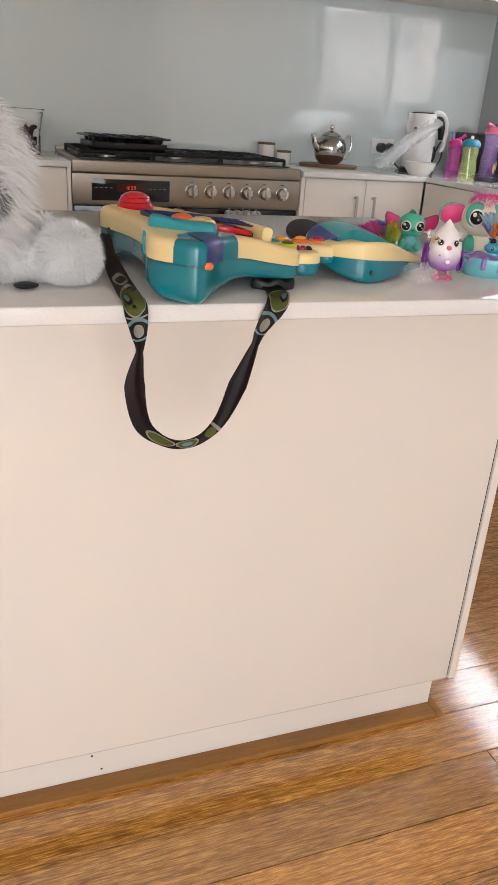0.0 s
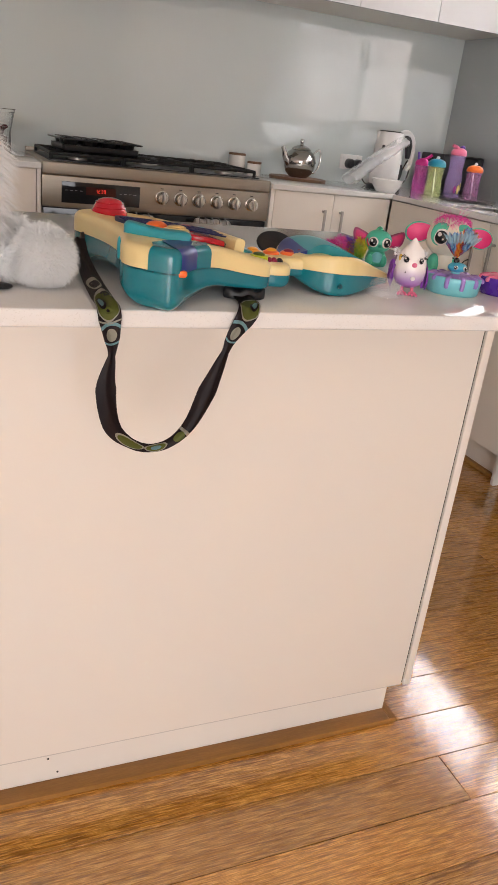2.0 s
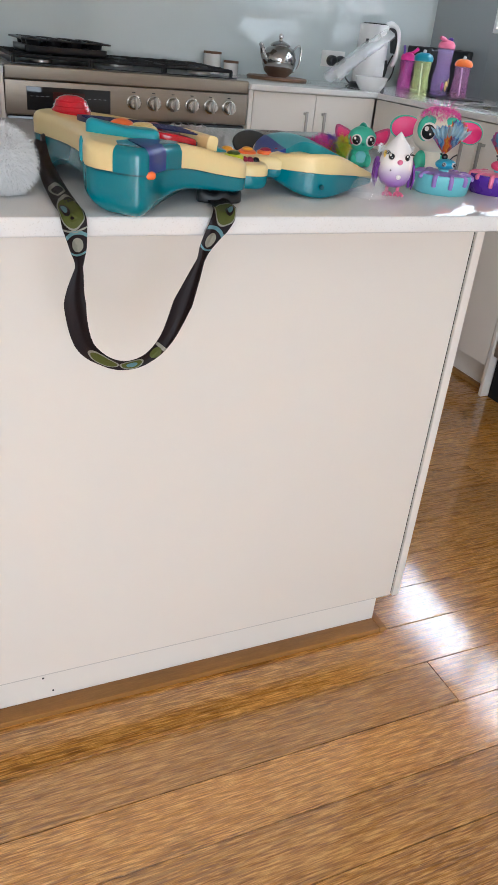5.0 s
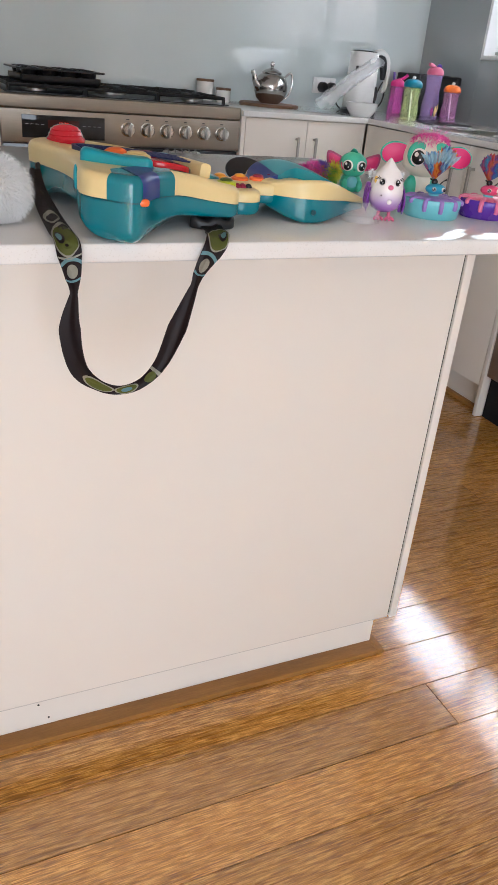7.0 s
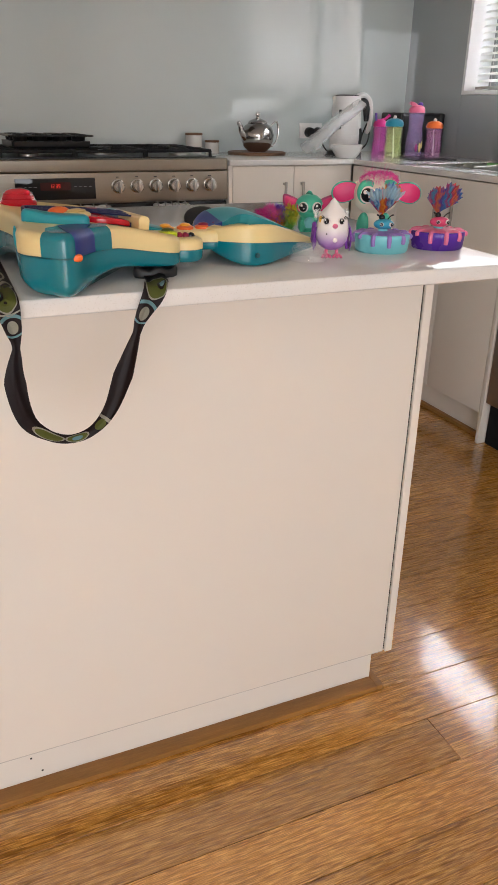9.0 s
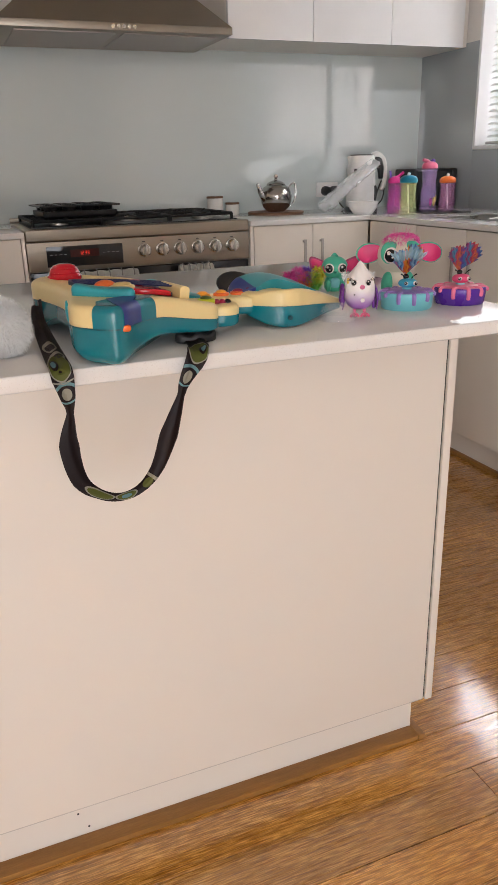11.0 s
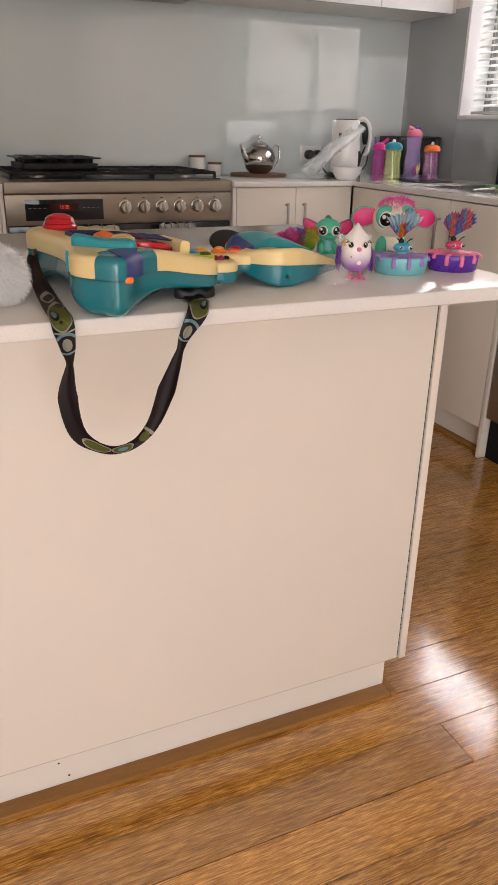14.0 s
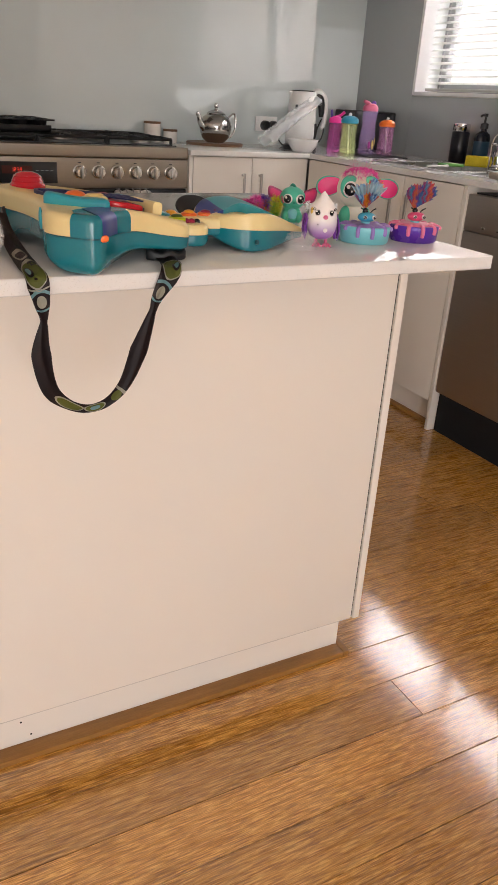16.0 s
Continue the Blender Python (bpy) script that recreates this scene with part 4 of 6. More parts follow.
b3 = bottle(2.330, 3.365, [(0, 0), (0.036, 0), (0.038, 0.006), (0.038, 0.075), (0.031, 0.12), (0.034, 0.165), (0.036, 0.190), (0, 0.191)], translucent("lilac_bottle", "c3a4e2", 0.36),
            "tall lilac translucent drink bottle with a pink lid", capshape(0.035, 0.188, 0.034), plastic("pink_lid", "d9708f"), "pink lid with fold-down spout",
            bm_tube([(0.0, 0, 0.214), (-0.022, -0.004, 0.224), (-0.044, -0.006, 0.230)], [0.008, 0.009, 0.007], 10, 5), handle=plastic("pink_lid", "d9708f"))
part("button", bm_ball(0.012, 0.012, 0.010, (0.016, 0, 0.224), 14, 10), plastic("violet_plastic", "6b4fb0"), b3, "violet lid button")
for px_, pz_, w_, h_, ky_, hx_ in ((-0.012, 0.03, 0.013, 0.034, "sticker_pink", "b03f8a"), (0.006, 0.032, 0.016, 0.044, "sticker_yellow", "e6d67a"), (0.020, 0.045, 0.010, 0.036, "sticker_yellow", "e6d67a")):
    bm_ = bm_ball(w_ / 2, 0.002, h_ / 2, (0, 0, 0), 12, 8)
    ang = math.asin(px_ / 0.0385) - math.pi / 2
    part("sticker", moved(bm_, pose(0.0385 * math.cos(ang), 0.0385 * math.sin(ang), pz_ + 0.01, 0, 0, math.degrees(ang) + 90)), plastic(ky_, hx_, 0.5), b3, "printed sticker blob")
oc = plastic("orange_cap", "e8752a")
bottle(2.362, 3.270, [(0, 0), (0.034, 0), (0.036, 0.006), (0.036, 0.050), (0.031, 0.085), (0.035, 0.110), (0.035, 0.128), (0, 0.129)], translucent("pink_bottle", "dc98cc", 0.30),
       "pink translucent drink bottle with an orange cap", capshape(0.036, 0.126, 0.030), oc, "orange dome cap",
       bm_tube([(-0.004, 0, 0.152), (0.002, 0, 0.166)], 0.007, 10, 1), 0.12)

# sink, tap and what lies round it
sink = thing("sink", ((SX0 + SX1) / 2, (SY0 + SY1) / 2, TOP - 0.17), "inset stainless steel sink with drainer", "sink")
e_ = 0.012
part("rim", join_bm(bm_span(SX0 - e_, SX0 + e_, SY0 - e_, SY1 + e_, TOP, TOP + 0.003, 0.001), bm_span(SX1 - e_, SX1 + e_, SY0 - e_, SY1 + e_, TOP, TOP + 0.003, 0.001),
                    bm_span(SX0 + e_, SX1 - e_, SY0 - e_, SY0 + e_, TOP, TOP + 0.003, 0.001), bm_span(SX0 + e_, SX1 - e_, SY1 - e_, SY1 + e_, TOP, TOP + 0.003, 0.001),
                    bm_span(SX0 + e_, SX1 - e_, 2.54, 2.58, TOP - 0.002, TOP + 0.002, 0.001)), M["steel_sink"], sink, world=True)
bas = [bm_span(SX0, SX0 + 0.003, 2.55, SY1, TOP - 0.17, TOP), bm_span(SX1 - 0.003, SX1, 2.55, SY1, TOP - 0.17, TOP), bm_span(SX0 + 0.003, SX1 - 0.003, 2.55, 2.553, TOP - 0.17, TOP - 0.003),
       bm_span(SX0 + 0.003, SX1 - 0.003, SY1 - 0.003, SY1, TOP - 0.17, TOP), bm_span(SX0, SX1, 2.55, SY1, TOP - 0.173, TOP - 0.17)]
part("basin", join_bm(*bas), M["steel_sink"], sink, world=True)
part("drainer", join_bm(bm_span(SX0 + e_, SX1 - e_, SY0 + e_, 2.54, TOP - 0.012, TOP - 0.006), *[bm_span(SX0 + 0.04, SX1 - 0.04, 2.16 + 0.045 * i, 2.172 + 0.045 * i, TOP - 0.006, TOP - 0.002, 0.001) for i in range(8)]), M["steel_sink"], sink, world=True)

tap = thing("kitchen_tap", (2.572, 2.785, TOP), "chrome gooseneck kitchen mixer tap", "tap", rz=58)
part("base", bm_lathe([(0, 0), (0.026, 0), (0.026, 0.006), (0.021, 0.012), (0.020, 0.06), (0, 0.062)], 28), M["chrome"], tap)
part("spout", bm_tube([(0, 0, 0.05), (0, 0, 0.20), (-0.010, 0, 0.245), (-0.045, 0, 0.263), (-0.080, 0, 0.245), (-0.088, 0, 0.195)], 0.0095, 16, 6), M["chrome"], tap)
part("lever", bm_tube([(0.0, -0.02, 0.045), (0.0, -0.06, 0.06), (0.0, -0.09, 0.075)], [0.008, 0.006, 0.005], 12, 4), M["chrome"], tap)

th_ = thing("thermos_flask", (0, 0, 0), "black thermos flask with a chrome lid", "flask", put=(2.568, 3.018, TOP, (0.94, 0.94, 0.94)))
part("body", bm_lathe([(0, 0), (0.038, 0), (0.040, 0.004), (0.040, 0.128), (0.036, 0.134), (0, 0.134)], 36), colour_mat("navy_black", "15161f", 0.35), th_)
part("lid", bm_lathe([(0.037, 0.134), (0.0385, 0.136), (0.0385, 0.164), (0.034, 0.168), (0, 0.168)], 36), M["chrome"], th_, "chrome lid")

sp = thing("soap_bottle", (0, 0, 0), "dark plastic soap pump bottle with blue label", "soap bottle", put=(2.572, 2.890, TOP, (0.94, 0.94, 0.94)))
part("body", bm_lathe([(0, 0), (0.036, 0), (0.039, 0.004), (0.039, 0.115), (0.034, 0.130), (0.016, 0.142), (0.014, 0.152), (0, 0.152)], 36, ky=0.7), colour_mat("dark_bottle", "1a1c26", 0.2), sp)
part("label", bm_lathe([(0.0393, 0.020), (0.0397, 0.021), (0.0397, 0.100), (0.0393, 0.101)], 36, ky=0.7), colour_mat("soap_label", "24465c", 0.5), sp, "dark blue paper label")
pm = part("pump", bm_lathe([(0, 0.152), (0.017, 0.152), (0.017, 0.172), (0.010, 0.176), (0.005, 0.178), (0.005, 0.200), (0.009, 0.202), (0.009, 0.214), (0, 0.215)], 24), M["black_plastic"], sp, "black pump")
part("nozzle", bm_tube([(0, 0, 0.207), (-0.026, -0.006, 0.206), (-0.034, -0.008, 0.201)], 0.005, 10, 3), M["black_plastic"], pm)

spg = bm_box(0.092, 0.064, 0.040, (0, 0, 0), 0.007, 3)
bmesh.ops.subdivide_edges(spg, edges=spg.edges[:], cuts=2, use_grid_fill=True)
for v in spg.verts:
    v.co += Vector((noise.noise(v.co * 60), noise.noise(v.co * 60 + Vector((5, 0, 0))), noise.noise(v.co * 60 + Vector((0, 7, 0))))) * 0.0018
solid("sponge", moved(spg, pose(2.462, 2.775, TOP + 0.004, 0, 0, -62)), material("yellow_sponge", rgb("d8c432"), rough=0.95, vary=0.12, scale=30, fine=0.25, fscale=260, bump=0.9, bscale=420),
      "yellow cellulose sponge on the sink edge", "sponge", angle=70)
gs = thing("dish_scraper", (2.262, 2.715, TOP + 0.003), "green dish brush with white handle lying on the sink", "dish brush")
part("head", moved(bm_slab([(-0.07, -0.028), (0.0, -0.034), (0.055, -0.022), (0.06, 0.015), (0.0, 0.034), (-0.07, 0.025)], 0.004, 0.013, 0.002, 0.003, 4), pose(0.03, 0.02, 0.0, 0, 2, 20)), plastic("leaf_green", "63a04d", 0.6), gs, "green head")
part("handle", bm_tube([(-0.03, -0.02, 0.008), (-0.09, -0.05, 0.009), (-0.15, -0.045, 0.006)], [0.008, 0.006, 0.005], 10, 5, flat=0.6), M["white_plastic"], gs, "white handle")

rk = thing("dish_rack", (2.36, 2.27, TOP + 0.003), "chrome wire dish rack on the drainer", "dish rack")
rx, ry = 0.15, 0.19
wires = []
for zz in (0.012, 0.10):
    part("hoop", bm_tube([(-rx, -ry, zz), (rx, -ry, zz), (rx, ry, zz), (-rx, ry, zz)], 0.003, 8, 1, closed=True), M["chrome"], rk)
for i in range(7):
    yy = -ry + 0.03 + i * 0.053
    part("wire", bm_tube([(-rx, yy, 0.012), (-rx * 0.55, yy, 0.014), (-rx * 0.42, yy + 0.004, 0.105), (-rx * 0.36, yy + 0.008, 0.113), (-rx * 0.30, yy + 0.010, 0.105), (-rx * 0.1, yy, 0.014), (rx, yy, 0.012)], 0.0022, 6, 3), M["chrome"], rk)
for sx in (-1, 1):
    for sy in (-1, 1):
        part("post", bm_tube([(sx * rx, sy * ry, 0.0), (sx * rx, sy * ry, 0.10)], 0.003, 8, 1), M["chrome"], rk)
for sy in (-1, 1):
    part("side_loop", bm_tube([(-rx, sy * ry, 0.10), (-rx * 0.8, sy * ry, 0.135), (rx * 0.2, sy * ry, 0.14), (rx * 0.6, sy * ry, 0.10)], 0.003, 8, 5), M["chrome"], rk)
pan = thing("frying_pan", (2.44, 2.42, TOP + 0.012), "black non-stick pan standing in the dish rack", "pan")
part("body", moved(bm_lathe([(0, 0), (0.075, 0), (0.085, 0.007), (0.097, 0.036), (0.100, 0.037), (0.088, 0.007), (0.076, 0.003), (0, 0.003)], 40), pose(0.03, 0.0, 0.066, 38, 0, -40)), M["black_enamel"], pan)
part("handle", bm_tube([(0.09, -0.02, 0.085), (0.14, -0.05, 0.10), (0.18, -0.08, 0.105)], [0.011, 0.012, 0.010], 12, 4, flat=0.6), M["black_plastic"], pan)
solid("baking_tray", moved(bm_slab([(-0.12, -0.09), (0.12, -0.09), (0.13, -0.08), (0.13, 0.08), (0.12, 0.09), (-0.12, 0.09), (-0.13, 0.08), (-0.13, -0.08)], 0.0, 0.020, 0.006, 0.004, 1, 3, smooth=False), pose(2.205, 2.235, TOP + 0.004, 0, 0, 4)),
      colour_mat("beige_tray", "9a8d80", 0.5), "beige shallow tray upside down on the drainer", "tray")

# cooker-top trays and towels
bt = thing("muffin_tray", (0, 0, 0), "two stacked black non-stick baking trays on the hob", "baking tray", rz=3, put=(0.764, 3.555, 0.9385, (0.775, 0.85, 1.15)))
part("lower_tray", bm_slab([(-0.178, -0.135), (0.178, -0.135), (0.188, -0.125), (0.188, 0.125), (0.178, 0.135), (-0.178, 0.135), (-0.188, 0.125), (-0.188, -0.125)], 0.0, 0.022, 0.010, 0.0, 1, 3, smooth=False), M["black_enamel"], bt)
up = part("upper_tray", bm_slab([(-0.194, -0.148), (0.194, -0.148), (0.204, -0.138), (0.204, 0.138), (0.194, 0.148), (-0.194, 0.148), (-0.204, 0.138), (-0.204, -0.138)], 0.036, 0.041, 0.001, 0.001, 1, 2, smooth=False), M["black_enamel"], bt)
for i in range(4):
    for j in range(3):
        part("cup", bm_lathe([(0, 0.014), (0.026, 0.014), (0.030, 0.018), (0.036, 0.037), (0.038, 0.043), (0.034, 0.043), (0.029, 0.0395), (0, 0.0395)], 20, (-0.141 + 0.094 * i, -0.09 + 0.09 * j, 0.0)), M["black_enamel"], up)


def towel(x0, x1, label):
    """Folded towel over the oven rail."""
    t = thing("tea_towel", ((x0 + x1) / 2, CF - 0.045, 0.4400), label, "towel", "tea towels on the oven rail")
    n, bm_ = 26, bmesh.new()
    prof_ = [(-0.018, 0.4600)] + [(-0.018 - 0.002 * k, 0.4600 + 0.043 * k) for k in range(1, 6)] + [(-0.020, 0.7300), (-0.014, 0.7435), (0.0, 0.7490), (0.014, 0.7435), (0.018, 0.7300), (0.018, 0.6800), (0.018, 0.5600)]
    grid = []
    for i in range(n + 1):
        x_ = x0 + (x1 - x0) * i / n
        f_ = 0.004 * math.sin(i * 1.1) + 0.003 * math.sin(i * 2.3 + 1)
        grid.append([bm_.verts.new((x_, CF - 0.045 + d_ + f_ * (1 if d_ < -0.01 else 0.2), z_ + 0.002 * math.sin(i * 0.9))) for d_, z_ in prof_])
    for a_, b_ in zip(grid, grid[1:]):
        for k in range(len(prof_) - 1):
            bm_.faces.new((a_[k], b_[k], b_[k + 1], a_[k + 1]))
    bmesh.ops.solidify(bm_, geom=bm_.faces[:], thickness=0.003)
    part("cloth", bm_, M["towel"], t, world=True, angle=70)
    for k in range(5):
        xx = x0 + 0.012 + (x1 - x0 - 0.03) * k / 4
        part("stripe", bm_tube([(xx, CF - 0.071, 0.6400), (xx, CF - 0.0715, 0.7000), (xx, CF - 0.068, 0.7350), (xx, CF - 0.058, 0.7505), (xx, CF - 0.045, 0.7555)], 0.0022, 6, 5), M["towel_stripe"], t, "grey woven stripe", world=True)


towel(0.72, 0.94, "white striped tea towel folded over the oven rail")
towel(1.11, 1.25, "white striped tea towel folded over the oven rail")

# glass vase on the worktop beside the cooker, in place of a clear bag
gb = thing("bag_stand_in", (0, 0, 0), "tall clear glass vase with dark red petals, stand-in for a clear bag", "vase", put=(0.375, 3.56, TOP, (0.95, 0.95, 0.95)))
p_ = part("glass", bm_lathe([(0, 0), (0.075, 0), (0.080, 0.004), (0.082, 0.09), (0.098, 0.165), (0.102, 0.170), (0.098, 0.169), (0.078, 0.09), (0.074, 0.010), (0, 0.008)], 44), M["glass"], gb)
rndp = random.Random(3)
pb = []
for i in range(60):
    a_, r_ = rndp.uniform(0, 6.28), 0.062 * math.sqrt(rndp.random())
    pb.append(moved(bm_ball(0.016, 0.010, 0.005, (0, 0, 0), 8, 6), pose(r_ * math.cos(a_), r_ * math.sin(a_), rndp.uniform(0.016, 0.105), rndp.uniform(0, 180), rndp.uniform(0, 180), 0)))
part("petals", join_bm(*pb), material("dried_petals", rgb("4a1f24"), rough=0.8, vary=0.3, islands=0.4), gb, "dark red dried petals")

# round feeder on a post outside the window
orn = thing("hanging_feeder", (3.34, 2.0, -0.1), "small dark round feeder on a garden post outside", "feeder")
part("disc", moved(bm_lathe([(0, -0.03), (0.05, -0.026), (0.066, 0.0), (0.05, 0.026), (0, 0.03)], 32), pose(3.2, 2.1, 1.64, 0, 90, 30)), colour_mat("dark_ornament", "33343a", 0.4), orn, world=True)
part("string", join_bm(bm_tube([(3.2, 2.1, 1.70), (3.17, 2.06, 1.84)], 0.004, 6, 1), bm_tube([(3.2, 2.1, 1.70), (3.23, 2.14, 1.84)], 0.004, 6, 1), bm_tube([(3.17, 2.06, 1.84), (3.23, 2.14, 1.84)], 0.006, 6, 1), bm_tube([(3.2, 2.1, 1.84), (3.2, 2.1, 2.30), (3.26, 2.06, 2.36), (3.34, 2.0, 2.30), (3.34, 2.0, -0.1)], 0.006, 8, 1)), M["black_plastic"], orn, world=True)

# ---- things on the island ----
TEAL = plastic("teal_plastic", "0b7481", 0.22, coat=0.5, coat_rough=0.04)
TEAL2 = plastic("teal_soft", "2f97a3", 0.34)
CREAM = plastic("cream_plastic", "e6cf94", 0.36)
NAVY = plastic("navy_plastic", "2c3c84", 0.32)
RED = plastic("red_plastic", "c01226", 0.18, coat=0.4)
ORANGE = plastic("orange_plastic", "ee7233", 0.3)
LIME = plastic("lime_plastic", "c9d326", 0.3)
MAROON = plastic("maroon_plastic", "8c1738", 0.3)
AMBER = plastic("amber_plastic", "f0a42e", 0.3)
BROWN_LINE = plastic("dark_line", "1c2350", 0.4)
SEAM = plastic("seam_dark", "0c4a52")
BLACKB = M["black_glass"]

# Toy guitar: plan outlines of the body and the head, with the heights of underside, seam and top along it
BODY = [(0.355, 1.229), (0.360, 1.212), (0.371, 1.198), (0.386, 1.183), (0.397, 1.179), (0.409, 1.186), (0.431, 1.213), (0.458, 1.231), (0.488, 1.241), (0.515, 1.246), (0.535, 1.254), (0.545, 1.270), (0.543, 1.292),
        (0.549, 1.315), (0.553, 1.340), (0.549, 1.365), (0.540, 1.388), (0.543, 1.408), (0.532, 1.424), (0.500, 1.434), (0.462, 1.446), (0.432, 1.470), (0.404, 1.494), (0.372, 1.496), (0.349, 1.478), (0.340, 1.450),
        (0.349, 1.417), (0.360, 1.372), (0.365, 1.325), (0.363, 1.283), (0.356, 1.250)]


def along(x, *knots):
    """Smooth value along x through (x, value) knots."""
    n = len(knots)
    if x <= knots[0][0]:
        return knots[0][1]
    if x >= knots[-1][0]:
        return knots[-1][1]
    i = next(k for k in range(n - 1) if x <= knots[k + 1][0])

    def slope(k):
        a, b = knots[max(0, k - 1)], knots[min(n - 1, k + 1)]
        return (b[1] - a[1]) / (b[0] - a[0])
    (xa, va), (xb, vb) = knots[i], knots[i + 1]
    w = xb - xa
    t = (x - xa) / w
    return (2 * t ** 3 - 3 * t * t + 1) * va + (t ** 3 - 2 * t * t + t) * w * slope(i) + (3 * t * t - 2 * t ** 3) * vb + (t ** 3 - t * t) * w * slope(i + 1)


def body_seam(x, y):
    return along(x, (0.34, 0.9425), (0.455, 0.9415), (0.50, 0.934), (0.545, 0.927))


def body_top(x, y):
    return along(x, (0.34, 0.9665), (0.44, 0.9650), (0.475, 0.9615), (0.51, 0.953), (0.55, 0.9435))


def body_under(x, y):
    """Two deep bouts stand on the worktop, the rest arches over it."""
    near = min(math.hypot(x - 0.386, y - 1.198), math.hypot(x - 0.375, y - 1.468))
    s = min(1.0, max(0.0, (near - 0.012) / 0.075))
    s = s * s * (3 - 2 * s)
    return 0.9008 + 0.0165 * s - along(x, (0.47, 0.0), (0.53, 0.0055))


def low_body(x, y, z):
    return body_under(x, y) + (body_seam(x, y) - body_under(x, y)) * z / 0.04


def high_body(x, y, z):
    return body_seam(x, y) + (body_top(x, y) - body_seam(x, y)) * z / 0.022


gt = thing("toy_guitar", (0.52, 1.335, TOP), "teal and cream plastic toy electric guitar lying flat", "toy guitar")
shell = part("lower_shell", bm_slab(BODY, 0.0, 0.0397, 0.013, 0.0, 6, 6, low_body), TEAL, gt, "glossy teal lower shell", world=True)
uppers = part("upper_shell", bm_slab(BODY, 0.0, 0.022, 0.0, 0.008, 6, 6, high_body), CREAM, gt, "cream upper shell", world=True)
part("seam", bm_slab(BODY, 0.0385, 0.0405, 0.0, 0.0, 6, 1, lambda x, y, z: low_body(x, y, z) - 0.0002), SEAM, shell, "dark seam line", world=True)
_loop = [Vector((p[0], p[1])) for p in smooth_path([(x, y, 0) for x, y in BODY], 6, True)]


def shell_field(p, q, inner, off):
    """Coloured field of the upper shell: over its edge from p to q and inwards on the top to the line through the inner points."""
    i, j = (min(range(len(_loop)), key=lambda k: (_loop[k] - Vector(e)).length) for e in (p, q))
    bm_ = bmesh.new()
    rows_ = []
    for k in range(i, j + 1):
        t_ = (_loop[k + 1] - _loop[k - 1]).normalized()
        n_ = Vector((-t_.y, t_.x))
        u = (k - i) / (j - i) * (len(inner) - 1)
        goal = Vector((float(np.interp(u, range(len(inner)), [e[0] for e in inner])), float(np.interp(u, range(len(inner)), [e[1] for e in inner]))))
        row_ = [(_loop[k] - n_ * off, z) for z in (0.0, 0.007, 0.014)]
        for m_ in range(1, 6):
            a_ = math.pi / 2 * m_ / 5
            row_.append((_loop[k] + n_ * (0.008 * (1 - math.cos(a_)) - off * math.cos(a_)), 0.014 + (0.008 + off) * math.sin(a_)))
        rim = row_[-1][0]
        row_ += [(rim.lerp(goal, f), 0.022 + off) for f in (0.25, 0.5, 0.75, 1.0)]
        rows_.append([bm_.verts.new((v.x, v.y, high_body(v.x, v.y, z))) for v, z in row_])
    for r0, r1 in zip(rows_, rows_[1:]):
        for m_ in range(len(r0) - 1):
            bm_.faces.new((r0[m_], r1[m_], r1[m_ + 1], r0[m_ + 1]))
    return bm_


part("corner_cap", shell_field((0.3735, 1.197), (0.454, 1.229), [(0.384, 1.226), (0.405, 1.243), (0.430, 1.253), (0.456, 1.252)], 0.0007), TEAL, uppers, "teal corner piece", world=True)
part("patch", shell_field((0.404, 1.182), (0.4305, 1.2125), [(0.398, 1.238), (0.416, 1.246), (0.437, 1.249)], 0.0013), NAVY, uppers, "navy blue patch", world=True)
part("button", bm_ball(0.0055, 0.0035, 0.0038, (0.4068, 1.1832, 0.9420), 14, 10, 3.0), ORANGE, shell, "orange tab", world=True)
part("seam_plug", bm_ball(0.0022, 0.0050, 0.0125, (0.3572, 1.262, 0.9530), 16, 12), TEAL2, shell, "pale teal plug on the end", world=True)
part("seam", bm_tube([(0.3548, 1.240, 0.944), (0.3550, 1.237, 0.930), (0.3585, 1.233, 0.916)], 0.0011, 6, 4), SEAM, shell, world=True)
# fittings on the top
dm = part("dome", bm_lathe([(0.0235, -0.002), (0.0240, 0.002), (0.0205, 0.007), (0.0195, 0.011), (0.0150, 0.0165), (0.008, 0.0190), (0, 0.0195)], 36, (0.389, 1.468, 0.9650)), RED, gt, "glossy red dome button", world=True)
for k, (r_, z_) in enumerate(((0.0228, 0.9678), (0.0206, 0.9724), (0.0180, 0.9780))):
    part("ridge", bm_tube([(0.389 + r_ * math.cos(a), 1.468 + r_ * math.sin(a), z_) for a in np.linspace(0, 2 * math.pi, 24, endpoint=False)], 0.0011, 6, 1, closed=True), RED, dm, world=True)
part("pickguard", bm_slab([(0.386, 1.420), (0.400, 1.340), (0.440, 1.300), (0.488, 1.290), (0.505, 1.320), (0.500, 1.372), (0.450, 1.400)], 0.019, 0.0238, 0, 0.001, 4, 2, high_body), BROWN_LINE, gt, "navy pick guard", world=True)
part("teal_plate", bm_slab([(0.503, 1.300), (0.535, 1.310), (0.540, 1.345), (0.505, 1.360)], 0.019, 0.0240, 0, 0.001, 4, 2, high_body), TEAL2, gt, "teal plate behind the bridge", world=True)
part("strum_bar", bm_slab([(0.374, 1.304), (0.369, 1.290), (0.378, 1.277), (0.398, 1.262), (0.418, 1.248), (0.430, 1.243), (0.436, 1.251), (0.432, 1.268), (0.412, 1.284), (0.392, 1.304)], 0.018, 0.034, 0.003, 0.0065, 5, 5,
                         lambda x, y, z: high_body(x, y, z) - 0.30 * max(0.0, z - 0.022) * along(x, (0.375, 0.0), (0.40, 1.0), (0.436, 0.6))), TEAL2, gt, "teal strum lever", world=True)
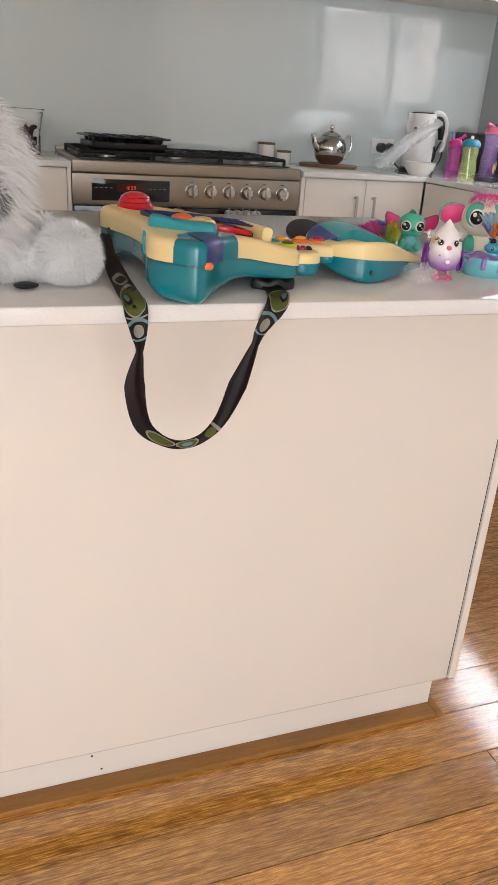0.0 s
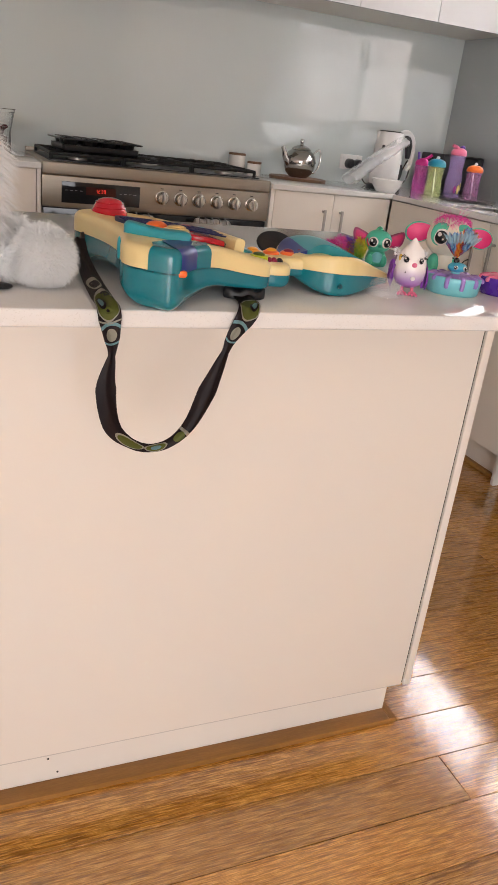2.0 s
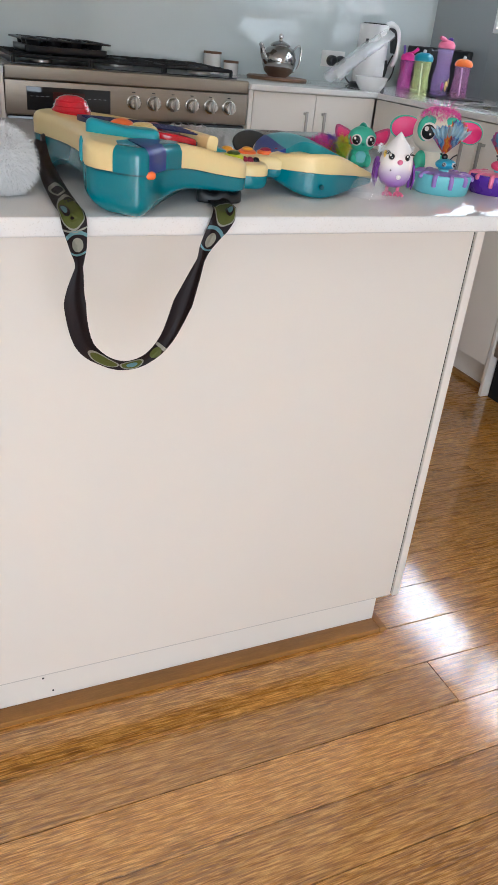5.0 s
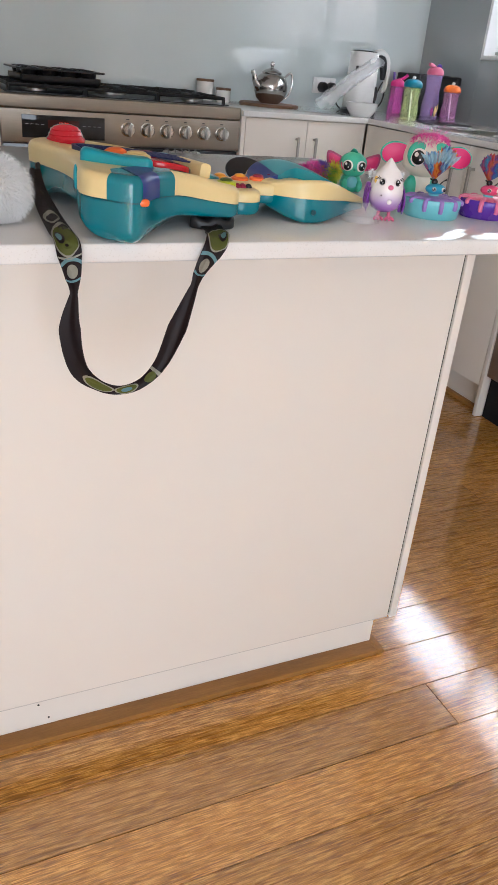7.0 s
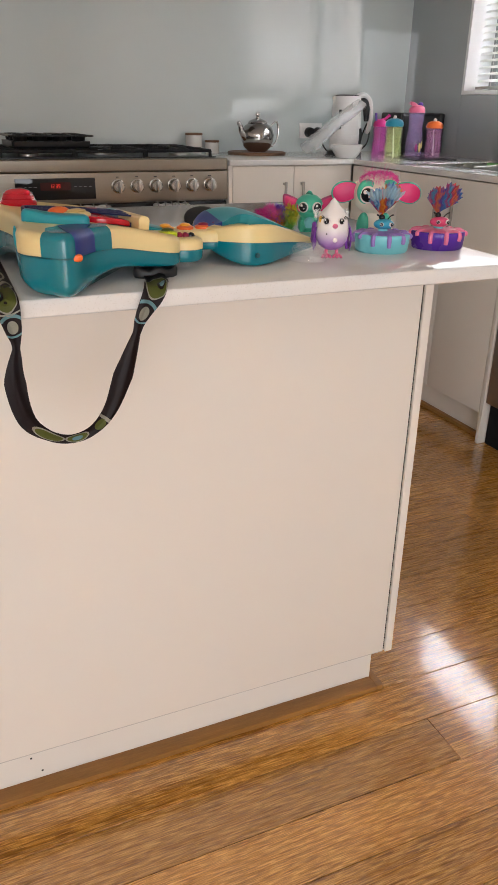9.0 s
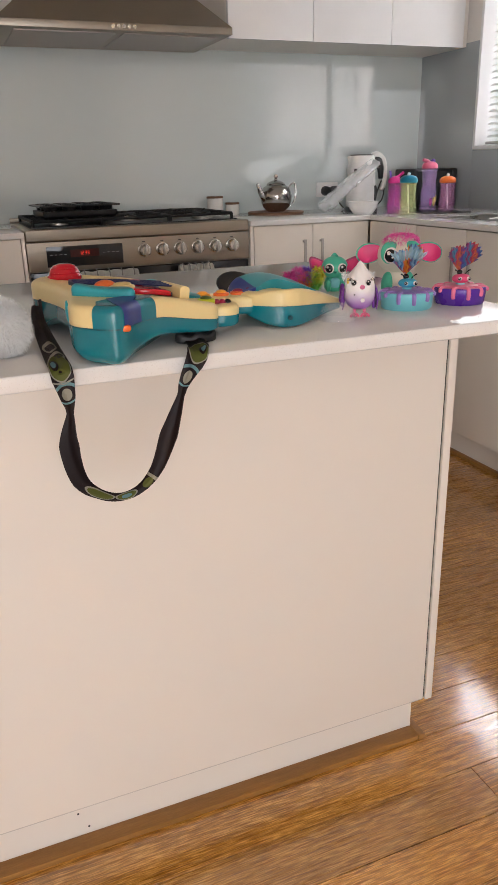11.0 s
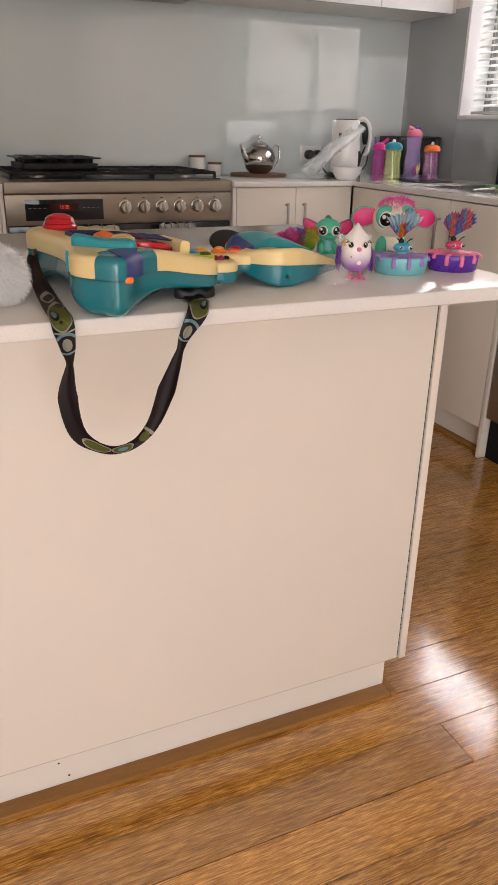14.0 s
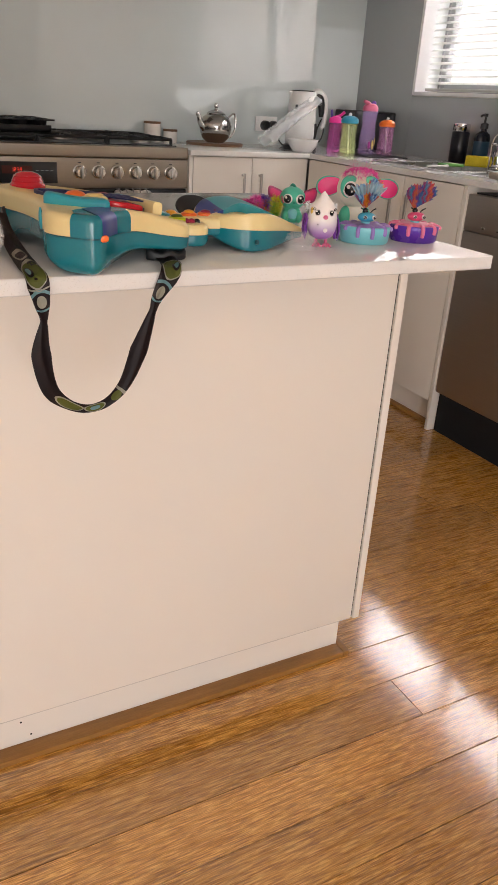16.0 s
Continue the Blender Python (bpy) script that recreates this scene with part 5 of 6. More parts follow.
part("inlay", bm_ball(0.0165, 0.0120, 0.0050, (0.430, 1.292, 0.9705), 20, 12), CREAM, gt, "cream oval inlay", world=True)
part("inlay", bm_ball(0.0110, 0.0080, 0.0024, (0.430, 1.291, 0.9750), 18, 10), plastic("tan_plastic", "d1b77a"), gt, "tan oval inlay", world=True)
part("button", bm_ball(0.0140, 0.0115, 0.0075, (0.417, 1.330, 0.9685), 22, 12), ORANGE, gt, "orange button", world=True)
part("button", bm_ball(0.0150, 0.0110, 0.0058, (0.461, 1.362, 0.9640), 22, 12), MAROON, gt, "maroon button", world=True)
part("button", bm_ball(0.0110, 0.0085, 0.0050, (0.490, 1.385, 0.9600), 22, 12), TEAL2, gt, "teal button", world=True)
part("sound_plate", bm_slab([(0.430, 1.296), (0.452, 1.280), (0.482, 1.280), (0.490, 1.292), (0.470, 1.304), (0.440, 1.308)], 0.020, 0.0260, 0, 0.002, 5, 3, high_body), RED, gt, "red strum plate", world=True)
for k in range(5):
    part("string", bm_tube([(0.388, 1.402 - 0.009 * k, 0.9685), (0.440, 1.372 - 0.010 * k, 0.9695), (0.497, 1.346 - 0.012 * k, 0.9660)], 0.0011, 6, 4), BROWN_LINE, gt, "navy string", world=True)
part("bridge", moved(bm_slab([(-0.0062, -0.040), (0.0062, -0.040), (0.0062, 0.040), (-0.0062, 0.040)], 0.0, 0.0150, 0, 0.0045, 1, 4, smooth=False), pose(0.4985, 1.307, 0.9530, -2, 8, 3)), CREAM, gt, "cream string bridge", world=True)


def stud(x, y, z, base, top, label, r=0.012):
    b_ = part("button", bm_lathe([(0, -0.004), (r * 1.1, -0.004), (r * 1.1, 0.0020), (r * 0.85, 0.0034), (0, 0.0034)], 26, (x, y, z)), base, gt, label, world=True)
    part("cap", bm_ball(r * 0.72, r * 0.72, 0.0030, (x, y, z + 0.0038), 18, 10), top, b_, world=True)


stud(0.5345, 1.284, 0.9462, LIME, plastic("dark_olive", "4a5a20"), "lime green button", 0.0105)
for dx_, mt in ((0.0, MAROON), (0.0075, MAROON), (0.015, BLACKB)):
    part("button", bm_ball(0.0048, 0.0050, 0.0050, (0.5535 + dx_, 1.297, 0.9405 - 0.06 * dx_), 14, 10), mt, gt, "small maroon bead button", world=True)
for bx_, base_, top_ in ((0.549, AMBER, AMBER), (0.5755, ORANGE, AMBER), (0.600, ORANGE, MAROON), (0.6175, ORANGE, RED)):
    stud(bx_, 1.340, 0.9432, base_, top_, "orange fret button", 0.0098)
# heel bump, neck and head
HEEL = [(0.540, 1.282), (0.553, 1.272), (0.570, 1.273), (0.580, 1.287), (0.578, 1.312), (0.550, 1.320)]
part("heel", bm_slab(HEEL, 0.9275, 0.9400, 0, 0.006, 5, 4), CREAM, gt, "cream heel", world=True)
part("heel_base", bm_slab(HEEL, 0.9120, 0.9272, 0.007, 0, 5, 4), TEAL, gt, world=True)
NECK = [(0.535, 1.312), (0.560, 1.313), (0.590, 1.313), (0.622, 1.310), (0.622, 1.368), (0.590, 1.366), (0.560, 1.366), (0.535, 1.366)]
part("neck", bm_slab(NECK, 0.9290, 0.9425, 0, 0.005, 3, 3), CREAM, gt, "cream neck", world=True)
part("neck_base", bm_slab(NECK, 0.9190, 0.9287, 0.005, 0, 3, 3), TEAL, gt, world=True)


def head_seam(x):
    return along(x, (0.59, 0.9305), (0.65, 0.9300), (0.70, 0.9255), (0.768, 0.9135))


def low_head(x, y, z):
    u = along(x, (0.598, 0.9205), (0.611, 0.9120), (0.624, 0.9055), (0.641, 0.9012), (0.668, 0.9010), (0.70, 0.9035), (0.74, 0.9055), (0.768, 0.9070))
    return u + (head_seam(x) - u) * z / 0.03


def high_head(x, y, z):
    t = along(x, (0.588, 0.9425), (0.605, 0.9455), (0.625, 0.9500), (0.652, 0.9520), (0.675, 0.9500), (0.70, 0.9430), (0.735, 0.9310), (0.768, 0.9200))
    t += 0.007 * min(1.0, max(0.0, (y - 1.335) / 0.05)) * along(x, (0.60, 0.6), (0.63, 1.0), (0.70, 0.8), (0.755, 0.0))
    return head_seam(x) + (t - head_seam(x)) * z / 0.02


HEAD = [(0.598, 1.336), (0.604, 1.315), (0.618, 1.297), (0.640, 1.283), (0.667, 1.284), (0.699, 1.302), (0.735, 1.330), (0.754, 1.343), (0.7645, 1.350), (0.768, 1.359), (0.7645, 1.368), (0.754, 1.376), (0.730, 1.389), (0.692, 1.408), (0.655, 1.413), (0.620, 1.400), (0.597, 1.372)]
hd_ = part("head_shell", bm_slab(HEAD, 0.0, 0.0297, 0.006, 0.0, 6, 6, low_head), TEAL, gt, "teal head shell", world=True)
part("head_top", bm_slab(HEAD, 0.0, 0.020, 0.0, 0.005, 6, 6, high_head), CREAM, gt, "cream head", world=True)
FAR_RIM = ((0.588, 1.336), (0.597, 1.372), (0.620, 1.400), (0.655, 1.413), (0.692, 1.408), (0.730, 1.389), (0.755, 1.376), (0.768, 1.362))
WAVE = ((0.590, 1.342), (0.605, 1.330), (0.622, 1.328), (0.640, 1.343), (0.662, 1.356), (0.69, 1.352), (0.73, 1.356), (0.765, 1.360))


def head_field(x0, x1, off):
    """Coloured field on top of the head, from the wavy line to the far rim."""
    bm_ = bmesh.new()
    rows_ = []
    for i in range(41):
        x = x0 + (x1 - x0) * i / 40
        near, rim = along(x, *WAVE), along(x, *FAR_RIM)
        row_ = [(near, 0.003), (near + 0.0005, 0.020 + off)]
        row_ += [(near + (max(near + 0.002, rim - 0.009) - near) * f, 0.020 + off) for f in (0.2, 0.4, 0.6, 0.8, 1.0)]
        row_ += [(max(near + 0.0025, rim - 0.004), 0.0188 + off), (max(near + 0.003, rim + 0.0006), 0.012), (max(near + 0.003, rim + 0.0006), 0.001)]
        rows_.append([bm_.verts.new((x, y, high_head(x, y, z))) for y, z in row_])
    for r0, r1 in zip(rows_, rows_[1:]):
        for m_ in range(len(r0) - 1):
            bm_.faces.new((r0[m_], r1[m_], r1[m_ + 1], r0[m_ + 1]))
    return bm_


part("head_band", head_field(0.5905, 0.764, 0.0008), TEAL2, gt, "teal head band", world=True)
part("head_spot", head_field(0.5915, 0.622, 0.0014), NAVY, gt, "navy spot", world=True)
part("screw_hole", moved(bm_lathe([(0, 0.002), (0.0030, 0.002), (0.0030, -0.001)], 12), pose(0.650, 1.2785, 0.915, 84, 0, 8)), SEAM, hd_, world=True)
# black pad under the horn, where the strap is fixed
part("strap_pad", bm_slab([(0.486, 1.262), (0.510, 1.252), (0.535, 1.256), (0.536, 1.276), (0.500, 1.285)], 0.9005, 0.9125, 0.002, 0.005, 4, 3, lambda x, y, z: z + 0.003 * math.sin(x * 260) * (z - TOP) / 0.012), M["black_plastic"], gt, "black strap pad", world=True)
part("strap_hole", moved(bm_lathe([(0, 0.004), (0.007, 0.004), (0.009, 0.0), (0, 0)], 18), pose(0.3475, 1.425, 0.936, 0, -90, 0)), M["black_plastic"], gt, world=True)

# strap
STRAP = material("strap_brown", rgb("1d0d12"), rough=0.42, vary=0.25, scale=30, fine=0.12, fscale=500, bump=0.25, bscale=900)
OLIVE = material("strap_olive", rgb("6e7434"), rough=0.6, vary=0.1, fine=0.12, fscale=600)
PALE = material("strap_cream", rgb("b9b6a6"), rough=0.6, vary=0.06, fine=0.12, fscale=600)
SKYB = material("strap_blue", rgb("84b0b8"), rough=0.6, vary=0.06, fine=0.12, fscale=600)
centre = smooth_path([(0.377, 1.446, 0.951), (0.372, 1.400, 0.932), (0.374, 1.330, 0.912), (0.373, 1.250, 0.9045), (0.371, 1.197, 0.9025), (0.372, 1.1885, 0.890), (0.376, 1.1885, 0.862), (0.377, 1.1895, 0.838), (0.370, 1.187, 0.790),
                      (0.380, 1.186, 0.735), (0.408, 1.187, 0.707), (0.440, 1.188, 0.697), (0.472, 1.188, 0.706), (0.500, 1.187, 0.735), (0.522, 1.187, 0.785), (0.545, 1.1895, 0.842), (0.552, 1.189, 0.862),
                      (0.568, 1.1885, 0.890), (0.577, 1.197, 0.9025), (0.590, 1.225, 0.9035), (0.600, 1.270, 0.9050), (0.622, 1.310, 0.912)], 10)
WID = [0.008, 0.012, 0.015, 0.0165, 0.0165, 0.016, 0.011, 0.005, 0.0150, 0.0125, 0.0080, 0.0068, 0.0078, 0.0108, 0.0150, 0.006, 0.009, 0.0155, 0.0175, 0.0165, 0.016, 0.014]


def strap_at(s, w):
    """Point of the strap at s (0 to 1 along it) and w (-1 to 1 across)."""
    n_ = len(centre) - 1
    i = min(n_ - 1, int(s * n_))
    f = s * n_ - i
    p_ = centre[i].lerp(centre[i + 1], f)
    t_ = (centre[min(n_, i + 2)] - centre[max(0, i - 1)]).normalized()
    on_top = p_.y > 1.193
    nrm = Vector((0, 0, 1)) if on_top else Vector((0, -1, 0))
    if 1.1885 < p_.y < 1.215 and p_.z > 0.87:
        k_ = min(1.0, max(0.0, (p_.y - 1.1885) / 0.02))
        nrm = Vector((0, k_ - 1, k_)).normalized()
    side = t_.cross(nrm).normalized()
    half = float(np.interp(s * (len(WID) - 1), range(len(WID)), WID))
    fold = 0.0035 * math.sin(w * 3.1 + s * 20) * (1 - abs(half - 0.0165) / 0.02)
    return p_ + side * (w * half) + nrm * (0.001 + max(0.0, fold)), nrm


def strap_patch(shape, ns, nw, lift):
    """Piece of the strap: shape(u, v) gives (s, w) for u, v from 0 to 1."""
    bm_ = bmesh.new()
    g_ = []
    for i in range(ns + 1):
        row_ = []
        for j in range(nw + 1):
            s_, w_ = shape(i / ns, j / nw)
            p_, n_ = strap_at(min(1, max(0, s_)), w_)
            row_.append(bm_.verts.new(p_ + n_ * lift))
        g_.append(row_)
    for a_, b_ in zip(g_, g_[1:]):
        for j in range(nw):
            bm_.faces.new((a_[j], a_[j + 1], b_[j + 1], b_[j]))
    bmesh.ops.solidify(bm_, geom=bm_.faces[:], thickness=0.0007)
    return bm_


st = thing("guitar_strap", (0.46, 1.2, TOP), "brown patterned fabric strap hanging over the island edge", "strap", put=(0.401, 1.1985, TOP, (0.764, 0.80, 0.775)))
web = part("webbing", strap_patch(lambda u, v: (u, 2 * v - 1), 200, 8, 0.0), STRAP, st, "dark brown satin webbing", world=True, angle=60)


def blob(s, w, ds, dw, mat_, lift, label):
    part("motif", strap_patch(lambda u, v: (s + ds * math.sqrt(max(0, v)) * math.cos(2 * math.pi * u), w + dw * math.sqrt(max(0, v)) * math.sin(2 * math.pi * u)), 28, 3, lift), mat_, web, label, world=True)


def band(s, ds, mat_, lift, label, bend=0.0, w0=-0.97, w1=0.97):
    part("motif", strap_patch(lambda u, v: (s + (u - 0.5) * ds + bend * ((w0 + (w1 - w0) * v) ** 2), w0 + (w1 - w0) * v), 3, 12, lift), mat_, web, label, world=True)


for s_, rev in ((0.190, 1), (0.868, -1)):
    blob(s_, 0.05, 0.058, 0.95, PALE, 0.0009, "pale outline")
    blob(s_, 0.05, 0.052, 0.86, OLIVE, 0.0017, "olive leaf motif")
    blob(s_ - rev * 0.012, 0.45, 0.020, 0.36, STRAP, 0.0025, "brown leaf core")
    blob(s_ - rev * 0.012, 0.50, 0.012, 0.22, SKYB, 0.0032, "blue leaf core")
for s_, d_ in ((0.278, 1), (0.776, -1)):
    blob(s_, 0.0, 0.0155, 0.62, PALE, 0.0009, "pale round motif")
    band(s_ - d_ * 0.026, 0.008, SKYB, 0.0009, "blue stripe", d_ * 0.008)
    band(s_ + d_ * 0.024, 0.007, SKYB, 0.0009, "blue stripe", -d_ * 0.008)
for s_, w_ in ((0.112, 0.1), (0.142, -0.2)):
    blob(s_, w_, 0.014, 0.7, PALE, 0.0009, "pale fleck")
    blob(s_ + 0.003, w_, 0.008, 0.5, STRAP, 0.0017, "brown fleck")
blob(0.476, 0.0, 0.034, 0.80, PALE, 0.0009, "pale outline")
blob(0.476, 0.0, 0.029, 0.66, OLIVE, 0.0017, "olive leaf motif")
blob(0.536, 0.0, 0.026, 0.9, PALE, 0.0009, "pale outline")
blob(0.536, 0.0, 0.022, 0.75, OLIVE, 0.0017, "olive ring")
blob(0.536, 0.0, 0.012, 0.45, SKYB, 0.0025, "blue round motif")
blob(0.588, 0.1, 0.012, 0.7, OLIVE, 0.0009, "olive fleck")
band(0.602, 0.006, PALE, 0.0009, "pale stripe")
band(0.250, 0.005, PALE, 0.0009, "pale stripe", -0.010)

# black oval lens-shaped piece behind the guitar
solid("black_oval", moved(bm_slab([(0.046 * math.cos(a), 0.030 * math.sin(a)) for a in np.linspace(0, 2 * math.pi, 24, endpoint=False)], 0.0, 0.006, 0.002, 0.002, 1, 3, smooth=False), pose(0.760, 1.520, 0.9225, 48, 0, 12)),
      M["black_plastic"], "black oval plastic disc leaning behind the toy guitar", "plastic disc", at=(0.760, 1.520, TOP), put=(0.690, 1.585, TOP, (0.8, 0.8, 0.8)))
# clear packaging dome beside the guitar's head
M["clear_pack"] = material("clear_packaging", (0.93, 0.93, 0.95), rough=0.05, vary=0.0, fine=0.0, alpha=0.16, rvary=0.01)
solid("clear_dome", bm_lathe([(0.034, 0), (0.0335, 0.010), (0.028, 0.022), (0.016, 0.029), (0, 0.031)], 32, (0.905, 1.352, TOP + 0.0005)), M["clear_pack"], "clear plastic packaging dome lying under the guitar head", "packaging", at=(0.905, 1.352, TOP), put=(0.735, 1.305, TOP, (0.77, 0.77, 0.77)))

# ---- plush toy ----
FUR = material("white_fur", (0.97, 0.965, 0.955), rough=0.6, vary=0.02, scale=20, fine=0.03, islands=0.04, sheen=0.3)
_nt = FUR.node_tree
_tr, _mx, _out = _nt.nodes.new("ShaderNodeBsdfTranslucent"), _nt.nodes.new("ShaderNodeMixShader"), _nt.nodes["Material Output"]
_tr.inputs["Color"].default_value = (0.97, 0.965, 0.95, 1)
_mx.inputs[0].default_value = 0.12
_nt.links.new(_nt.nodes["Principled BSDF"].outputs[0], _mx.inputs[1])
_nt.links.new(_tr.outputs[0], _mx.inputs[2])
_nt.links.new(_mx.outputs[0], _out.inputs["Surface"])
FURD = material("grey_fur", (0.10, 0.10, 0.105), rough=0.8, vary=0.2, islands=0.2)
PL_SKIN = material("plush_backing", (0.96, 0.95, 0.93), rough=0.95, vary=0.05, bump=0.6, bscale=300)


def fur(blobs, count, length, seed, droop=0.5, width=0.0011):
    """Thin tapering strands over ellipsoids (centre, radii)."""
    r = random.Random(seed)
    vs, fs = [], []
    for c_, rad, share in blobs:
        for _ in range(int(count * share)):
            z_ = r.uniform(-0.95, 1)
            a_ = r.uniform(0, 2 * math.pi)
            q = math.sqrt(1 - z_ * z_)
            n_ = Vector((q * math.cos(a_), q * math.sin(a_), z_))
            p_ = Vector((c_[0] + rad[0] * n_.x, c_[1] + rad[1] * n_.y, c_[2] + rad[2] * n_.z))
            n_ = Vector((n_.x / rad[0], n_.y / rad[1], n_.z / rad[2])).normalized()
            clump = noise.noise_vector(p_ * 42) * 0.55
            d_ = (n_ + clump + Vector((r.gauss(0, 0.28), r.gauss(0, 0.28), r.gauss(0, 0.28)))).normalized()
            l_ = length * r.uniform(0.5, 1.25)
            mid = p_ + d_ * l_ * 0.55
            tip = mid + (d_ + Vector((0, 0, -droop))).normalized() * l_ * 0.5
            if min(mid.z, tip.z) < TOP + 0.001:
                mid.z, tip.z = max(mid.z, TOP + 0.002), max(tip.z, TOP + 0.0015)
            sd = (d_.cross(n_) + d_.cross(Vector((r.uniform(-1, 1), r.uniform(-1, 1), r.uniform(-1, 1)))) * 0.25).normalized() * width
            b_ = len(vs)
            vs += [p_ - sd, p_ + sd, mid + sd * 0.7, mid - sd * 0.7, tip]
            fs += [(b_, b_ + 1, b_ + 2, b_ + 3), (b_ + 3, b_ + 2, b_ + 4)]
    return vs, fs


def fur_part(parent, blobs, count, length, seed, mat_, droop=0.5, width=0.0011, label=""):
    vs, fs = fur(blobs, count, length, seed, droop, width)
    me_ = bpy.data.meshes.new("fur")
    inv = PLACE[parent.name].inverted()
    me_.from_pydata([inv @ v for v in vs], [], fs)
    me_.materials.append(mat_)
    o_ = new("fur", me_)
    o_.parent = parent
    return tagged(o_, label)


plush = thing("plush_toy", (0.10, 1.42, TOP), "fluffy white long-haired plush animal sitting on the island", "plush toy", put=(0.132, 1.353, TOP, (0.745, 0.775, 0.755)))
BODYB = ((0.105, 1.40, 1.000), (0.125, 0.110, 0.098))
HEADB = ((0.110, 1.385, 1.060), (0.115, 0.100, 0.085))
PAWB = ((0.300, 1.352, 0.942), (0.040, 0.036, 0.040))
ARMB = ((0.225, 1.375, 0.930), (0.055, 0.036, 0.030))
EARB = ((0.270, 1.40, 0.968), (0.012, 0.010, 0.020))
for nm, (c_, rad) in (("body", BODYB), ("head", HEADB), ("paw", PAWB), ("arm", ARMB)):
    part(nm, bm_ball(*rad, c_, 26, 18), PL_SKIN, plush, world=True)
fur_part(plush, [(BODYB[0], BODYB[1], 0.42), (HEADB[0], HEADB[1], 0.58)], 30000, 0.046, 11, FUR, 0.8, 0.0008, "long white fur")
fur_part(plush, [(PAWB[0], PAWB[1], 0.55), (ARMB[0], ARMB[1], 0.37), (EARB[0], EARB[1], 0.08)], 26000, 0.014, 12, FUR, 0.6, 0.00045, "short white paw fur")
fur_part(plush, [((0.185, 1.318, 1.020), (0.020, 0.018, 0.020), 1.0)], 1600, 0.020, 13, FURD, 0.4, 0.0008, "grey face patch")
part("foot_pad", bm_ball(0.018, 0.012, 0.005, (0.235, 1.318, TOP + 0.006), 16, 8), M["black_plastic"], plush, "dark foot pad", world=True)
part("eye", bm_ball(0.011, 0.009, 0.011, (0.160, 1.296, 1.050), 16, 10), M["black_glass"], plush, world=True)

# ---- small toys ----
WHITE_T = plastic("toy_white", "eee6e2", 0.28)
PINK_T = plastic("toy_pink", "e8799c", 0.3)
HOT = plastic("hot_pink", "d8246e", 0.4)
MINT = plastic("mint", "52bfa0", 0.34)
MINT_D = plastic("mint_dark", "2f9f86", 0.36)
AQUA = plastic("aqua", "7cc7cf", 0.3)
PURPLE = plastic("toy_purple", "5a2f9e", 0.28)
LILAC = plastic("lilac", "9a7cc0", 0.34)
PLUM = plastic("plum", "7a3f9c", 0.34)
BLACKG = M["black_glass"]
PINKFUR = material("pink_fur", rgb("ea5fae"), rough=0.7, vary=0.1, islands=0.2)


def ombre(name, low, high, z0, z1, rough=0.28):
    """Moulded colour that fades from one shade to another over the height."""
    m = bpy.data.materials.new(name)
    m.use_nodes = True
    nt = m.node_tree
    b = nt.nodes["Principled BSDF"]
    b.inputs["Roughness"].default_value = rough
    tc = nt.nodes.new("ShaderNodeTexCoord")
    sx = nt.nodes.new("ShaderNodeSeparateXYZ")
    nt.links.new(tc.outputs["Object"], sx.inputs[0])
    mr = nt.nodes.new("ShaderNodeMapRange")
    mr.interpolation_type = 'SMOOTHSTEP'
    mr.inputs["From Min"].default_value, mr.inputs["From Max"].default_value = z0, z1
    nt.links.new(sx.outputs["Z"], mr.inputs["Value"])
    mx = nt.nodes.new("ShaderNodeMix")
    mx.data_type = 'RGBA'
    mx.inputs["A"].default_value, mx.inputs["B"].default_value = (*rgb(low), 1), (*rgb(high), 1)
    nt.links.new(mr.outputs[0], mx.inputs["Factor"])
    nt.links.new(mx.outputs["Result"], b.inputs["Base Color"])
    return m


def striped(name, hexes, scale, rough=0.3, axis=0, alpha=1.0):
    """Bands of several colours along one axis with wavy edges."""
    m = bpy.data.materials.new(name)
    m.use_nodes = True
    nt = m.node_tree
    b = nt.nodes["Principled BSDF"]
    b.inputs["Roughness"].default_value = rough
    b.inputs["Alpha"].default_value = alpha
    tc = nt.nodes.new("ShaderNodeTexCoord")
    n = nt.nodes.new("ShaderNodeTexNoise")
    n.inputs["Scale"].default_value = 60
    nt.links.new(tc.outputs["Object"], n.inputs["Vector"])
    sx = nt.nodes.new("ShaderNodeSeparateXYZ")
    nt.links.new(tc.outputs["Object"], sx.inputs[0])
    ma = nt.nodes.new("ShaderNodeMath")
    ma.operation = 'MULTIPLY_ADD'
    ma.inputs[1].default_value = scale
    nt.links.new(sx.outputs[axis], ma.inputs[0])
    nt.links.new(n.outputs["Fac"], ma.inputs[2])
    fr = nt.nodes.new("ShaderNodeMath")
    fr.operation = 'FRACT'
    nt.links.new(ma.outputs[0], fr.inputs[0])
    ramp = nt.nodes.new("ShaderNodeValToRGB")
    ramp.color_ramp.interpolation = 'LINEAR'
    el = ramp.color_ramp.elements
    while len(el) < len(hexes):
        el.new(0.5)
    for i, h in enumerate(hexes):
        el[i].position, el[i].color = i / (len(hexes) - 1), (*rgb(h), 1)
    nt.links.new(fr.outputs[0], ramp.inputs["Fac"])
    nt.links.new(ramp.outputs[0], b.inputs["Base Color"])
    return m


def facing(x, y, z, rx=0, rz=0):
    return pose(x, y, z, rx, 0, rz)


